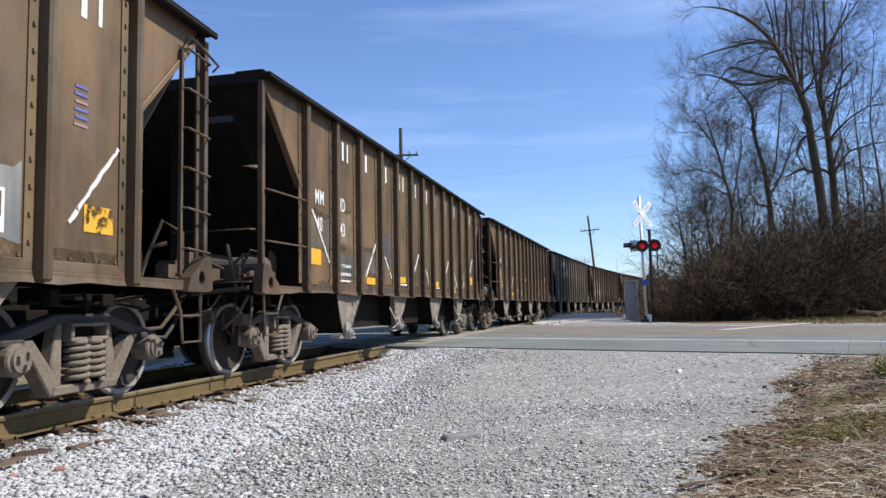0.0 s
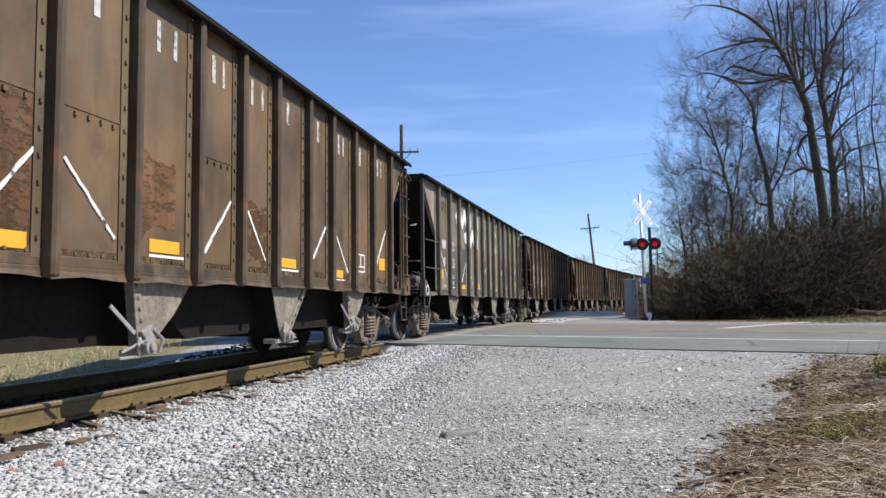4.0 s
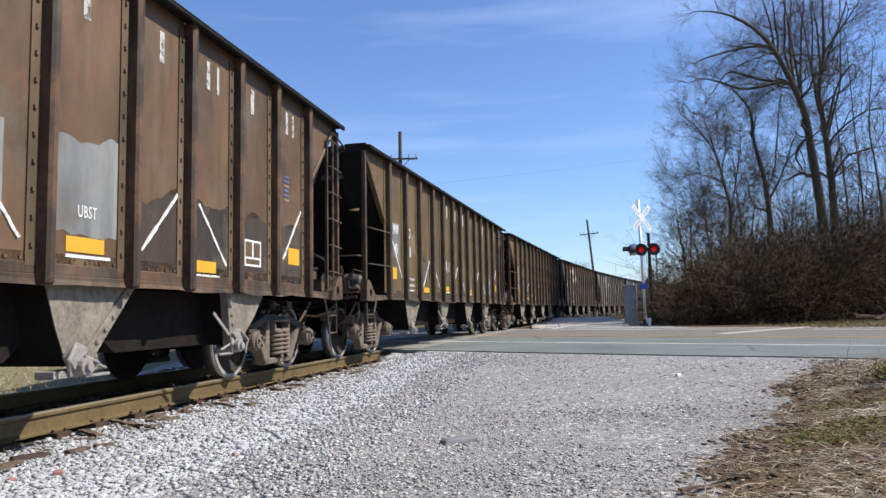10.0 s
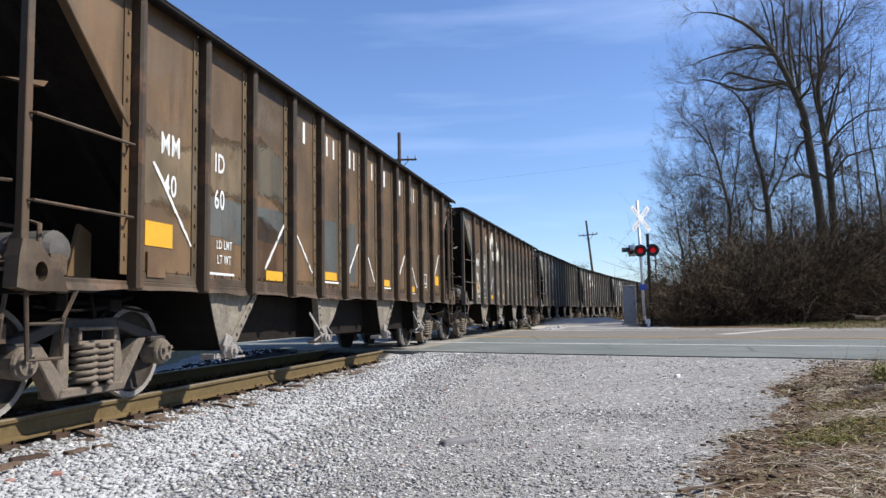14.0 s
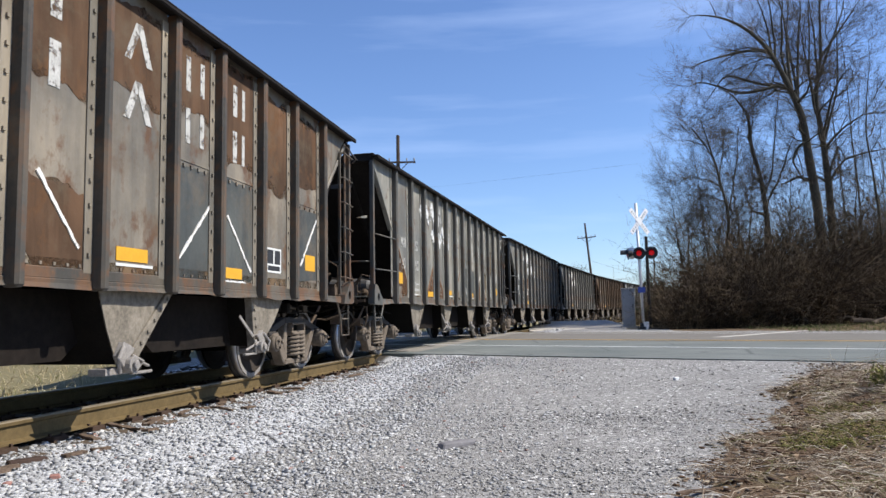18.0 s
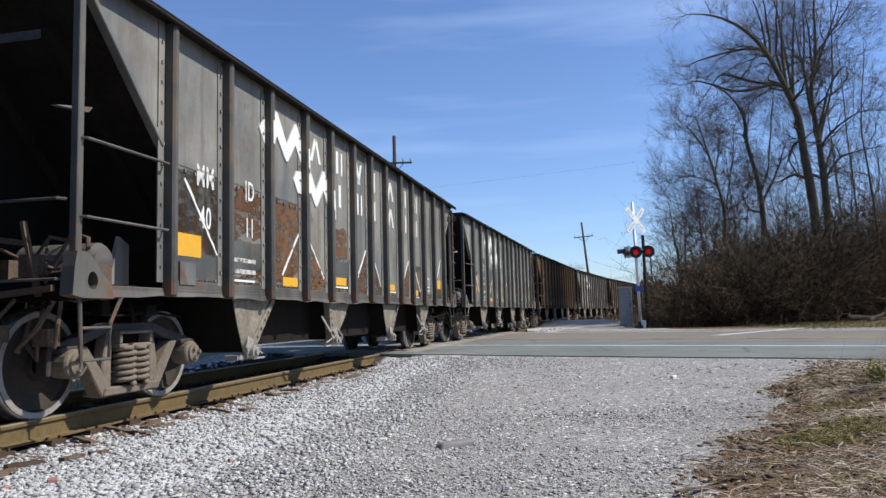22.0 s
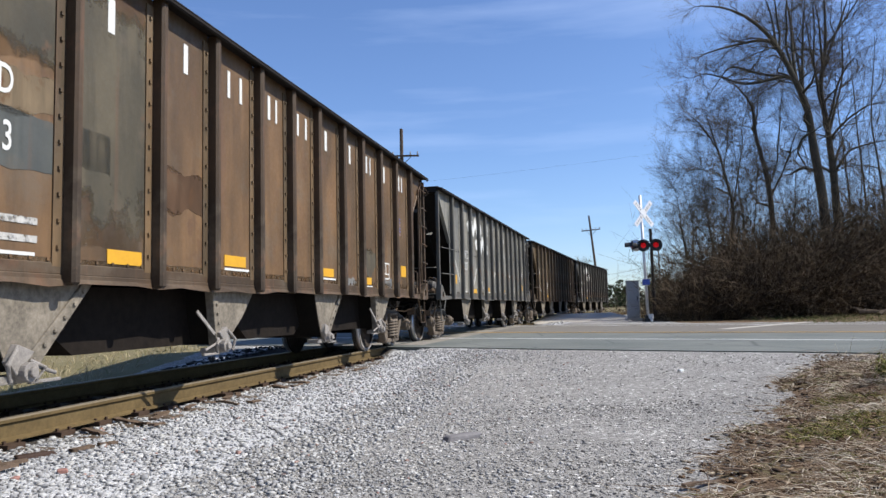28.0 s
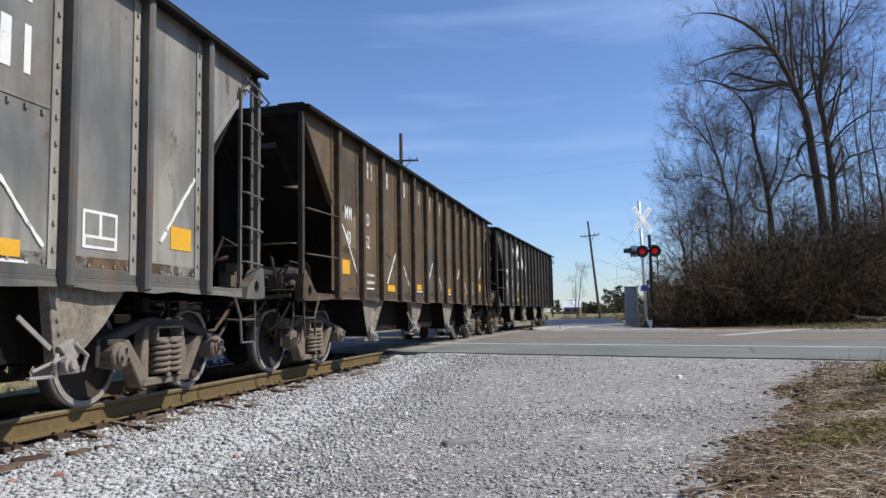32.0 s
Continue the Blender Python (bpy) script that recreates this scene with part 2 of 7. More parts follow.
# ---- mesh tools ----
class Geo:
    """Gathers corners and faces of one mesh."""

    def __init__(self):
        self.v, self.f = [], []

    def add(self, vs, fs):
        o = len(self.v)
        self.v += [tuple(p) for p in vs]
        self.f += [tuple(i + o for i in q) for q in fs]
        return self

    def box(self, x0, x1, y0, y1, z0, z1):
        vs = [(x, y, z) for z in (z0, z1) for y in (y0, y1) for x in (x0, x1)]
        return self.add(vs, [(0, 2, 3, 1), (4, 5, 7, 6), (0, 1, 5, 4), (2, 6, 7, 3), (0, 4, 6, 2), (1, 3, 7, 5)])

    def tube(self, pts, r, n=6, cap=True):
        """A round bar through points; r may be one radius or one a point."""
        pts = [Vector(p) for p in pts]
        rs = r if isinstance(r, (list, tuple)) else [r] * len(pts)
        rings, up = [], Vector((0.13, 0.31, 0.94))
        for i, p in enumerate(pts):
            d = (pts[min(i + 1, len(pts) - 1)] - pts[max(i - 1, 0)]).normalized()
            a = d.cross(up)
            a = a.normalized() if a.length > 1e-4 else Vector((1, 0, 0))
            b = d.cross(a)
            rings.append([p + (a * math.cos(k * math.tau / n) + b * math.sin(k * math.tau / n)) * rs[i] for k in range(n)])
        vs = [q for g in rings for q in g]
        fs = [(i * n + k, i * n + (k + 1) % n, (i + 1) * n + (k + 1) % n, (i + 1) * n + k) for i in range(len(pts) - 1) for k in range(n)]
        if cap:
            fs += [tuple(range(n))[::-1], tuple((len(pts) - 1) * n + k for k in range(n))]
        return self.add(vs, fs)

    def beam(self, p, q, w, h):
        """A square bar from p to q, w wide (across x) and h high."""
        p, q = Vector(p), Vector(q)
        d = (q - p).normalized()
        a = Vector((1, 0, 0)) if abs(d.x) < 0.9 else Vector((0, 1, 0))
        b = d.cross(a).normalized()
        a = b.cross(d).normalized()
        vs = [e + a * i * w / 2 + b * j * h / 2 for e in (p, q) for i, j in ((-1, -1), (1, -1), (1, 1), (-1, 1))]
        return self.add(vs, [(0, 1, 2, 3), (7, 6, 5, 4), (0, 4, 5, 1), (1, 5, 6, 2), (2, 6, 7, 3), (3, 7, 4, 0)])

    def slab(self, pts, x0, x1):
        """A flat plate: an outline in (y, z), from x0 to x1."""
        n = len(pts)
        vs = [(x0, y, z) for y, z in pts] + [(x1, y, z) for y, z in pts]
        return self.add(vs, [tuple(range(n))[::-1], tuple(range(n, 2 * n))] + [(i, (i + 1) % n, n + (i + 1) % n, n + i) for i in range(n)])

    def lathe(self, prof, n, centre=(0, 0, 0), closed=False):
        """Turns (x, radius) pairs round the x axis."""
        m, (cx, cy, cz) = len(prof), centre
        vs = [(cx + x, cy + r * math.cos(k * math.tau / n), cz + r * math.sin(k * math.tau / n)) for x, r in prof for k in range(n)]
        fs = [(i * n + k, i * n + (k + 1) % n, ((i + 1) % m) * n + (k + 1) % n, ((i + 1) % m) * n + k) for i in range(m if closed else m - 1) for k in range(n)]
        if not closed:
            fs += [tuple(range(n))[::-1], tuple((m - 1) * n + k for k in range(n))]
        return self.add(vs, fs)

    def mesh(self, name, smooth=False, bevel=0.0, weld=False):
        me = bpy.data.meshes.new(name)
        me.from_pydata(self.v, [], self.f)
        bm = bmesh.new()
        bm.from_mesh(me)
        if weld:
            bmesh.ops.remove_doubles(bm, verts=bm.verts, dist=0.0005)
        bmesh.ops.recalc_face_normals(bm, faces=bm.faces)
        if bevel:
            bmesh.ops.bevel(bm, geom=[e for e in bm.edges if e.is_manifold and e.calc_face_angle(0) > 0.6], offset=bevel, segments=1, affect="EDGES")
        for f in bm.faces:
            f.smooth = smooth
        bm.to_mesh(me)
        bm.free()
        me.materials.append(None)
        return me


def part(name, me, material, parent, label="", at=None):
    """Links a mesh as one part under a thing or a part."""
    ob = new(name, me)
    if not me.materials:
        me.materials.append(None)
    ob.material_slots[0].link = "OBJECT"
    ob.material_slots[0].material = material
    ob.parent = parent
    if at is not None:
        ob.matrix_basis = at
    return tagged(ob, label)


def thing(name, me, material, label, category, group="", kind="", at=None):
    ob = part(name, me, material, None, at=at)
    return tagged(ob, label, category, group, kind)


def empty(name, label, category, group="", at=None):
    ob = new(name)
    ob.empty_display_size = 0.2
    if at is not None:
        ob.matrix_basis = at
    return tagged(ob, label, category, group)


# ---- the line of the track ----
STEP = 0.5
S_ALL = np.arange(-90, 330, STEP)
BEND = np.interp(S_ALL, [-90, -20, 10, 30, 50, 70, 90, 120, 330], [0.0044, 0.0044, 0.0034, 0.0019, 0.0037, 0.0025, 0.0022, 0.00216, 0.00216])
I0 = int(90 / STEP)
HEAD = np.concatenate([[0], np.cumsum((BEND[1:] + BEND[:-1]) / 2 * STEP)])
HEAD = HEAD - HEAD[I0] + 0.18
TX = np.concatenate([[0], np.cumsum(np.sin((HEAD[1:] + HEAD[:-1]) / 2) * STEP)])
TY = np.concatenate([[0], np.cumsum(np.cos((HEAD[1:] + HEAD[:-1]) / 2) * STEP)])
TX, TY = TX - TX[I0] - 5.4547, TY - TY[I0]


def on_track(s, lateral=0.0):
    """The point at s metres along the track, that far to its right, and the heading there."""
    a = np.interp(s, S_ALL, HEAD)
    return np.interp(s, S_ALL, TX) + lateral * np.cos(a), np.interp(s, S_ALL, TY) - lateral * np.sin(a), a


def off_track(x, y):
    """How far (x, y) lies to the right of the track, for arrays."""
    pts = np.stack([TX[::4], TY[::4]], -1)
    x, y = np.asarray(x, float), np.asarray(y, float)
    best, res = np.full(x.shape, 1e9), np.zeros(x.shape)
    for (px, py), a in zip(pts, HEAD[::4]):
        along = (x - px) * np.sin(a) + (y - py) * np.cos(a)
        d2 = (x - px) ** 2 + (y - py) ** 2
        side = (x - px) * np.cos(a) - (y - py) * np.sin(a)
        near = d2 < best
        res = np.where(near, np.where(np.abs(along) < 1.2, side, np.sign(side) * np.sqrt(d2)), res)
        best = np.where(near, d2, best)
    return res


ROAD_DIR, ROAD_NOR = Vector((-0.83, 0.56, 0)).normalized(), Vector((0.56, 0.83, 0)).normalized()


def road_off(x, y):
    return x * ROAD_NOR.x + y * ROAD_NOR.y


def road_along(x, y):
    return x * ROAD_DIR.x + y * ROAD_DIR.y


def smooth(e0, e1, v):
    t = np.clip((np.asarray(v, float) - e0) / (e1 - e0), 0, 1)
    return t * t * (3 - 2 * t)


def road_z(x, y):
    """The road climbs a little away from the crossing."""
    return 0.012 * np.maximum(0, -road_along(x, y) - 2.0) * 1.0


def lot_edge(x, y):
    """How far (x, y) lies beyond the edge of the gravel lot, on the grassy verge."""
    return x - 1.42 - 0.62 * (y - 4.5) + 0.13 * np.sin(2.3 * y + 0.6) + 0.10 * np.sin(5.1 * y + 1.9) + 0.05 * np.sin(11.7 * y)


def ground_z(x, y):
    x, y = np.asarray(x, float), np.asarray(y, float)
    l, ro = off_track(x, y), road_off(x, y)
    lot = -0.30 + 0.0 * x
    z = np.where(np.abs(l) < 1.7, -0.23, lot)
    z = np.where((np.abs(l) >= 1.7) & (np.abs(l) < 3.4), -0.23 + (lot + 0.23) * smooth(1.7, 3.4, np.abs(l)), z)
    # the lot rises to meet the road; under the road the sheet lies lower
    up = smooth(6.5, 12.4, ro)
    z = np.where(np.abs(l) > 1.75, z + (road_z(x, y) - 0.02 - z) * up, z + (-0.05 - z) * smooth(11.8, 12.4, ro) * (1 - smooth(28.0, 28.6, ro)))
    far = smooth(38, 50, ro)
    z = np.where(np.abs(l) > 1.75, z + (-0.25 - z) * far * (l < 8), z)
    # bank on the far side of the road
    z = z + 1.6 * smooth(33, 60, ro) * smooth(12, 30, l)
    # verge beside the lot, and the field behind the track
    z = z + (0.05 * smooth(0.0, 0.25, lot_edge(x, y)) + 0.17 * smooth(0.2, 2.2, lot_edge(x, y))) * (1 - smooth(9.5, 12.0, ro)) * (l > 3)
    z = z - 0.25 * smooth(2.2, 4.0, -l) * (1 - up * (1 - far)) + 0.5 * smooth(7, 20, -l) * (1 - up * (1 - far))
    return z


# ---- ground ----
def ground_material():
    m, n, l, b = base("ground_surfaces", 0.95)
    c = coords(n)
    at = n.new("ShaderNodeAttribute")
    at.attribute_name = "zones"
    sep = n.new("ShaderNodeSeparateColor")
    l.new(at.outputs["Color"], sep.inputs[0])
    edge = noise_node(n, l, c, 1.7, 6, 0.7)
    vor = n.new("ShaderNodeTexVoronoi")
    vor.inputs["Scale"].default_value = 62.0
    l.new(c, vor.inputs["Vector"])
    vor2 = n.new("ShaderNodeTexVoronoi")
    vor2.inputs["Scale"].default_value = 34.0
    l.new(c, vor2.inputs["Vector"])
    vcol2 = n.new("ShaderNodeSeparateColor")
    l.new(vor2.outputs["Color"], vcol2.inputs[0])
    vcol = n.new("ShaderNodeSeparateColor")
    l.new(vor.outputs["Color"], vcol.inputs[0])
    stone = ramp(n, l, vcol.outputs[0], 0.0, 1.0, (0.30, 0.30, 0.305, 1), (0.60, 0.60, 0.60, 1))
    big = noise_node(n, l, c, 0.45, 5, 0.6)
    fine = noise_node(n, l, c, 45, 4, 0.75)
    grit = ramp(n, l, vcol.outputs[1], 0.0, 1.0, (0.085, 0.082, 0.078, 1), (0.49, 0.475, 0.445, 1))
    chip = ramp(n, l, vcol2.outputs[0], 0.1, 1.0, (0.12, 0.116, 0.109, 1), (0.49, 0.47, 0.435, 1))
    lot = mix(n, l, 0.5, grit, chip)
    lot = mix(n, l, ramp(n, l, vcol2.outputs[1], 0.95, 0.97), lot, (0.78, 0.76, 0.72))
    lot = mix(n, l, ramp(n, l, fine, 0.35, 0.65, (0.30,) * 3 + (1,), (0, 0, 0, 1)), lot, (0.13, 0.125, 0.118))
    lot = mix(n, l, ramp(n, l, big, 0.45, 0.72, (0, 0, 0, 1), (0.50, 0.50, 0.50, 1)), lot, (0.19, 0.182, 0.170))
    pale = noise_node(n, l, c, 0.8, 5, 0.6, (0.6, 1.6, 1), (3, 7, 0))
    lot = mix(n, l, ramp(n, l, pale, 0.50, 0.70, (0, 0, 0, 1), (0.25, 0.25, 0.25, 1)), lot, (0.40, 0.385, 0.355))
    soil = mix(n, l, ramp(n, l, fine, 0.3, 0.7), (0.055, 0.034, 0.021), (0.20, 0.135, 0.082))
    soil = mix(n, l, ramp(n, l, noise_node(n, l, c, 0.9, 5, 0.6), 0.55, 0.72), soil, mix(n, l, fine, (0.07, 0.085, 0.03), (0.16, 0.15, 0.06)))
    field = mix(n, l, ramp(n, l, noise_node(n, l, c, 0.25, 6, 0.65), 0.35, 0.65), (0.31, 0.26, 0.145), (0.20, 0.175, 0.085))
    field = mix(n, l, ramp(n, l, fine, 0.3, 0.75, (0.55,) * 3 + (1,), (1, 1, 1, 1)), (0, 0, 0), field)

    def zone(sock):
        add = n.new("ShaderNodeMath")
        add.operation = "ADD"
        l.new(sock, add.inputs[0])
        l.new(edge, add.inputs[1])
        return ramp(n, l, add.outputs[0], 0.94, 1.06)

    # Along the track the stone turns near-black, the train's shade painted on.
    col = mix(n, l, zone(sep.outputs[0]), lot, mix(n, l, ramp(n, l, sep.outputs[0], 0.97, 0.995), stone, mix(n, l, fine, (0.030, 0.026, 0.022), (0.085, 0.075, 0.065))))
    col = mix(n, l, zone(sep.outputs[1]), col, soil)
    col = mix(n, l, zone(sep.outputs[2]), col, field)
    l.new(col, b.inputs["Base Color"])
    bump(n, l, b, mix(n, l, 0.5, vor.outputs["Distance"], fine), 0.7, 0.025)
    return m


def axis(parts):
    return np.unique(np.concatenate([np.arange(a, b, st) for a, b, st in parts]))


def make_ground():
    gx = axis([(-2500, -300, 200), (-300, -60, 20), (-60, -16, 3), (-16, -8, 0.8), (-8, 12, 0.22), (12, 30, 0.8), (30, 90, 3), (90, 400, 25), (400, 2601, 200)])
    gy = axis([(-400, -40, 60), (-40, -4, 4), (-4, 1, 0.6), (1, 14, 0.22), (14, 45, 0.6), (45, 120, 3), (120, 400, 25), (400, 3201, 200)])
    X, Y = np.meshgrid(gx, gy)
    Z = ground_z(X, Y)
    wob = np.array([[noise.noise((x * 0.7, y * 0.7, 3)) * 0.006 + noise.noise((x * 3, y * 3, 9)) * 0.004 if abs(x) < 40 and -5 < y < 60 else 0 for x in gx] for y in gy])
    L, RO = off_track(X, Y), road_off(X, Y)
    Z = Z + wob * (np.abs(L) > 2.0) * (1 - smooth(11, 12.2, RO) * (1 - smooth(28, 29.5, RO)))
    nx, ny = len(gx), len(gy)
    me = bpy.data.meshes.new("ground")
    idx = np.arange(nx * ny).reshape(ny, nx)
    faces = np.stack([idx[:-1, :-1], idx[:-1, 1:], idx[1:, 1:], idx[1:, :-1]], -1).reshape(-1, 4)
    me.from_pydata(np.stack([X, Y, Z], -1).reshape(-1, 3).tolist(), [], faces.tolist())
    # Value 1.0 marks the strip coloured dark for the train's shade.
    ballast = np.where((L < 0.95) & (L > -2.8), 1.0, 0.96) * (1 - smooth(1.9, 3.6, np.abs(L)))
    verge = smooth(-0.35, 0.45, lot_edge(X, Y)) * (1 - smooth(10.6, 12.0, RO)) * (L > 2)
    verge = np.maximum(verge, smooth(28.5, 32, RO) * smooth(6.5, 8.5, L))
    field = np.maximum(smooth(3.0, 4.6, -L), smooth(60, 80, RO))
    field = np.maximum(field, smooth(33, 36, RO) * (1 - smooth(3, 4.5, -L)) * smooth(2.6, 4.0, L) * (1 - smooth(6.5, 8.5, L)))
    col = me.color_attributes.new("zones", "FLOAT_COLOR", "POINT")
    data = np.stack([ballast, verge, field, np.ones_like(L)], -1).reshape(-1).astype(np.float32)
    col.data.foreach_set("color", data)
    for p in me.polygons:
        p.use_smooth = True
    thing("ground", me, ground_material(), "pale grey gravel lot and ballast with dry verge and field", "ground", kind="structure")


make_ground()


def asphalt():
    m, n, l, b = base("worn_asphalt", 0.85)
    c = coords(n)
    big, fine = noise_node(n, l, c, 0.5, 5, 0.6, (1, 1, 1)), noise_node(n, l, c, 90, 3, 0.7)
    crack = n.new("ShaderNodeTexVoronoi")
    crack.feature, crack.inputs["Scale"].default_value = "DISTANCE_TO_EDGE", 0.35
    l.new(c, crack.inputs["Vector"])
    col = mix(n, l, ramp(n, l, big, 0.35, 0.65), (0.135, 0.148, 0.135), (0.195, 0.205, 0.185))
    sep = n.new("ShaderNodeSeparateXYZ")
    mp = n.new("ShaderNodeMapping")
    mp.inputs["Rotation"].default_value = (0, 0, math.atan2(ROAD_NOR.x, ROAD_NOR.y))
    l.new(c, mp.inputs["Vector"])
    l.new(mp.outputs[0], sep.inputs[0])
    wide = n.new("ShaderNodeMath")
    wide.operation, wide.inputs[1].default_value = "MULTIPLY", 0.01
    l.new(sep.outputs[1], wide.inputs[0])
    col = mix(n, l, ramp(n, l, wide.outputs[0], 0.185, 0.21), col, mix(n, l, big, (0.155, 0.138, 0.112), (0.22, 0.20, 0.17)))
    col = mix(n, l, ramp(n, l, fine, 0.3, 0.75, (0.7,) * 3 + (1,), (1.0,) * 3 + (1,)), (0.06, 0.065, 0.07), col)
    col = mix(n, l, ramp(n, l, crack.outputs["Distance"], 0.0, 0.012, (0.6,) * 3 + (1,), (0, 0, 0, 1)), col, (0.05, 0.05, 0.05))
    l.new(col, b.inputs["Base Color"])
    bump(n, l, b, fine, 0.4, 0.006)
    return m


ASPHALT = asphalt()
ROAD_WHITE = plain("worn_road_white", (0.62, 0.62, 0.60), 0.75, 0.0, 0.2, 5.0, 0.1)
ROAD_YELLOW = plain("worn_road_yellow", (0.46, 0.29, 0.09), 0.75, 0.0, 0.25, 5.0, 0.1)
ROAD_TAN = plain("worn_pale_line", (0.46, 0.43, 0.38), 0.8, 0.0, 0.2, 5.0, 0.1)
ROAD_PALE = plain("pale_dusty_asphalt", (0.42, 0.385, 0.335), 0.9, 0.0, 0.25, 2.0, 0.3)


def road_strip(o0, o1, a0, a1, lift, thick, wave=0.0, step=2.0):
    """A strip that follows the road: from o0 to o1 across and from a0 to a1 along."""
    g, rows = Geo(), []
    n = max(2, int(abs(a1 - a0) / step) + 1)
    for i in range(n):
        a = a0 + (a1 - a0) * i / (n - 1)
        w = noise.noise((a * 0.6, o0, 1.5)) * wave + noise.noise((a * 2.3, o0, 7.5)) * wave * 0.5
        row = []
        for o in (o0 + w, o0 + 0.25 * (o1 - o0), o0 + 0.5 * (o1 - o0), o0 + 0.75 * (o1 - o0), o1):
            p = ROAD_DIR * a + ROAD_NOR * o
            row.append((p.x, p.y, float(road_z(p.x, p.y)) + lift))
        rows.append(row)
    m = len(rows[0])
    vs = [p for r in rows for p in r] + [(x, y, z - thick) for r in rows for x, y, z in r]
    k = n * m
    fs = []
    for i in range(n - 1):
        for j in range(m - 1):
            q = (i * m + j, i * m + j + 1, (i + 1) * m + j + 1, (i + 1) * m + j)
            fs += [q, tuple(v + k for v in q[::-1])]
        fs += [(i * m, (i + 1) * m, (i + 1) * m + k, i * m + k), (i * m + m - 1, i * m + m - 1 + k, (i + 1) * m + m - 1 + k, (i + 1) * m + m - 1)]
    fs += [tuple(list(range(m)) + [j + k for j in range(m - 1, -1, -1)]), tuple([(n - 1) * m + j for j in range(m - 1, -1, -1)] + [(n - 1) * m + j + k for j in range(m)])]
    return g.add(vs, fs).mesh("road_strip")


road = thing("road", road_strip(12.5, 28.2, 160, -160, 0.0, 0.12, 0.12, 1.0), ASPHALT, "blue-grey worn asphalt road crossing the track", "road", kind="structure")
part("edge_line", road_strip(16.2, 16.35, 120, -120, 0.006, 0.003), ROAD_WHITE, road, "worn white edge line")
part("edge_line", road_strip(26.6, 26.75, 120, -120, 0.006, 0.003), ROAD_WHITE, road, "worn white edge line")
part("centre_line", road_strip(20.0, 20.12, 120, -120, 0.006, 0.003), ROAD_YELLOW, road, "worn yellow centre line")
part("centre_line", road_strip(20.3, 20.42, 120, -120, 0.006, 0.003), ROAD_YELLOW, road, "worn yellow centre line")
part("stop_line", Geo().add([(8.0, 21.75, 0.006), (8.32, 21.6, 0.006), (13.5, 26.85, 0.006), (13.2, 27.0, 0.006), (8.0, 21.75, 0.002), (8.32, 21.6, 0.002), (13.5, 26.85, 0.002), (13.2, 27.0, 0.002)], [(0, 1, 2, 3), (7, 6, 5, 4), (0, 4, 5, 1), (1, 5, 6, 2), (2, 6, 7, 3), (3, 7, 4, 0)]).mesh("stop_line"), ROAD_TAN, road, "worn pale stop line")


# ---- rails and ties ----
def rail_mesh(lat, s0, s1, prof, name):
    ss = np.concatenate([np.arange(s0, 60, 1.0), np.arange(60, s1, 3.0)])
    g, m = Geo(), len(prof)
    vs = []
    for s in ss:
        for dl, z in prof:
            x, y, _ = on_track(s, lat + dl)
            vs.append((x, y, z))
    fs = [(i * m + j, i * m + (j + 1) % m, (i + 1) * m + (j + 1) % m, (i + 1) * m + j) for i in range(len(ss) - 1) for j in range(m)]
    return g.add(vs, fs + [tuple(range(m)), tuple((len(ss) - 1) * m + j for j in range(m))[::-1]]).mesh(name)


BODY = [(-0.07, -0.185), (0.07, -0.185), (0.07, -0.172), (0.012, -0.155), (0.010, -0.05), (0.034, -0.038), (0.036, -0.012), (-0.036, -0.012), (-0.034, -0.038), (-0.010, -0.05), (-0.012, -0.155), (-0.07, -0.172)]
for side, word in ((0.755, "near"), (-0.755, "far")):
    rail = thing("rail", rail_mesh(side, -60, 300, BODY, "rail"), RAIL_SIDE, "brown rusted steel rail with a worn bright head", "rail", group="rails of the track")
    part("rail_head", rail_mesh(side, -60, 300, [(-0.036, -0.012), (0.036, -0.012), (0.03, 0.0), (-0.03, 0.0)], "rail_head"), RAIL_TOP, rail, "polished rail head")

tie_mesh = Geo().box(-1.30, 1.30, -0.115, 0.115, -0.36, -0.218).mesh("tie", bevel=0.012)
plate_mesh = Geo().box(-0.16, 0.16, -0.09, 0.09, -0.222, -0.176).box(-0.13, -0.11, -0.07, -0.05, -0.176, -0.15).box(0.11, 0.13, 0.05, 0.07, -0.176, -0.15).box(0.085, 0.105, -0.07, -0.05, -0.176, -0.15).mesh("tie_plate")
rng = random.Random(4)
first_tie = None
PLATE = plain("dark_rusted_plate", (0.062, 0.040, 0.028), 0.85, 0.0, 0.4, 9.0, 0.3)
s = -14.0
while s < 70:
    x, y, a = on_track(s)
    if not 11.9 < road_off(x, y) < 28.4:
        at = pose(x + rng.uniform(-0.05, 0.05), y, rng.uniform(-0.012, 0.004), 0, 0, math.degrees(-a) + rng.uniform(-1.5, 1.5))
        if first_tie is None:
            first_tie = thing("tie", tie_mesh, TIE_WOOD, "dark weathered wooden railway tie sunk in ballast", "railway tie", group="ties under the rails", at=at)
            for side in (0.755, -0.755):
                part("tie_plate", plate_mesh, PLATE, first_tie, "rusted tie plate", at=pose(side, 0, 0))
        else:
            copy_thing(first_tie, at)
    s += 0.56
g = Geo()
for k in range(300):
    x, y, a = on_track(70.2 + k * 0.56)
    u = Matrix.Translation((x, y, 0)) @ Matrix.Rotation(-a, 4, "Z")
    g.add([u @ Vector(p) for p in ((-1.3, -0.11, -0.19), (1.3, -0.11, -0.19), (1.3, 0.11, -0.19), (-1.3, 0.11, -0.19))], [(0, 1, 2, 3)])
thing("distant_ties", g.mesh("distant_ties"), TIE_WOOD, "row of dark wooden ties along the far track", "railway ties", kind="stuff")

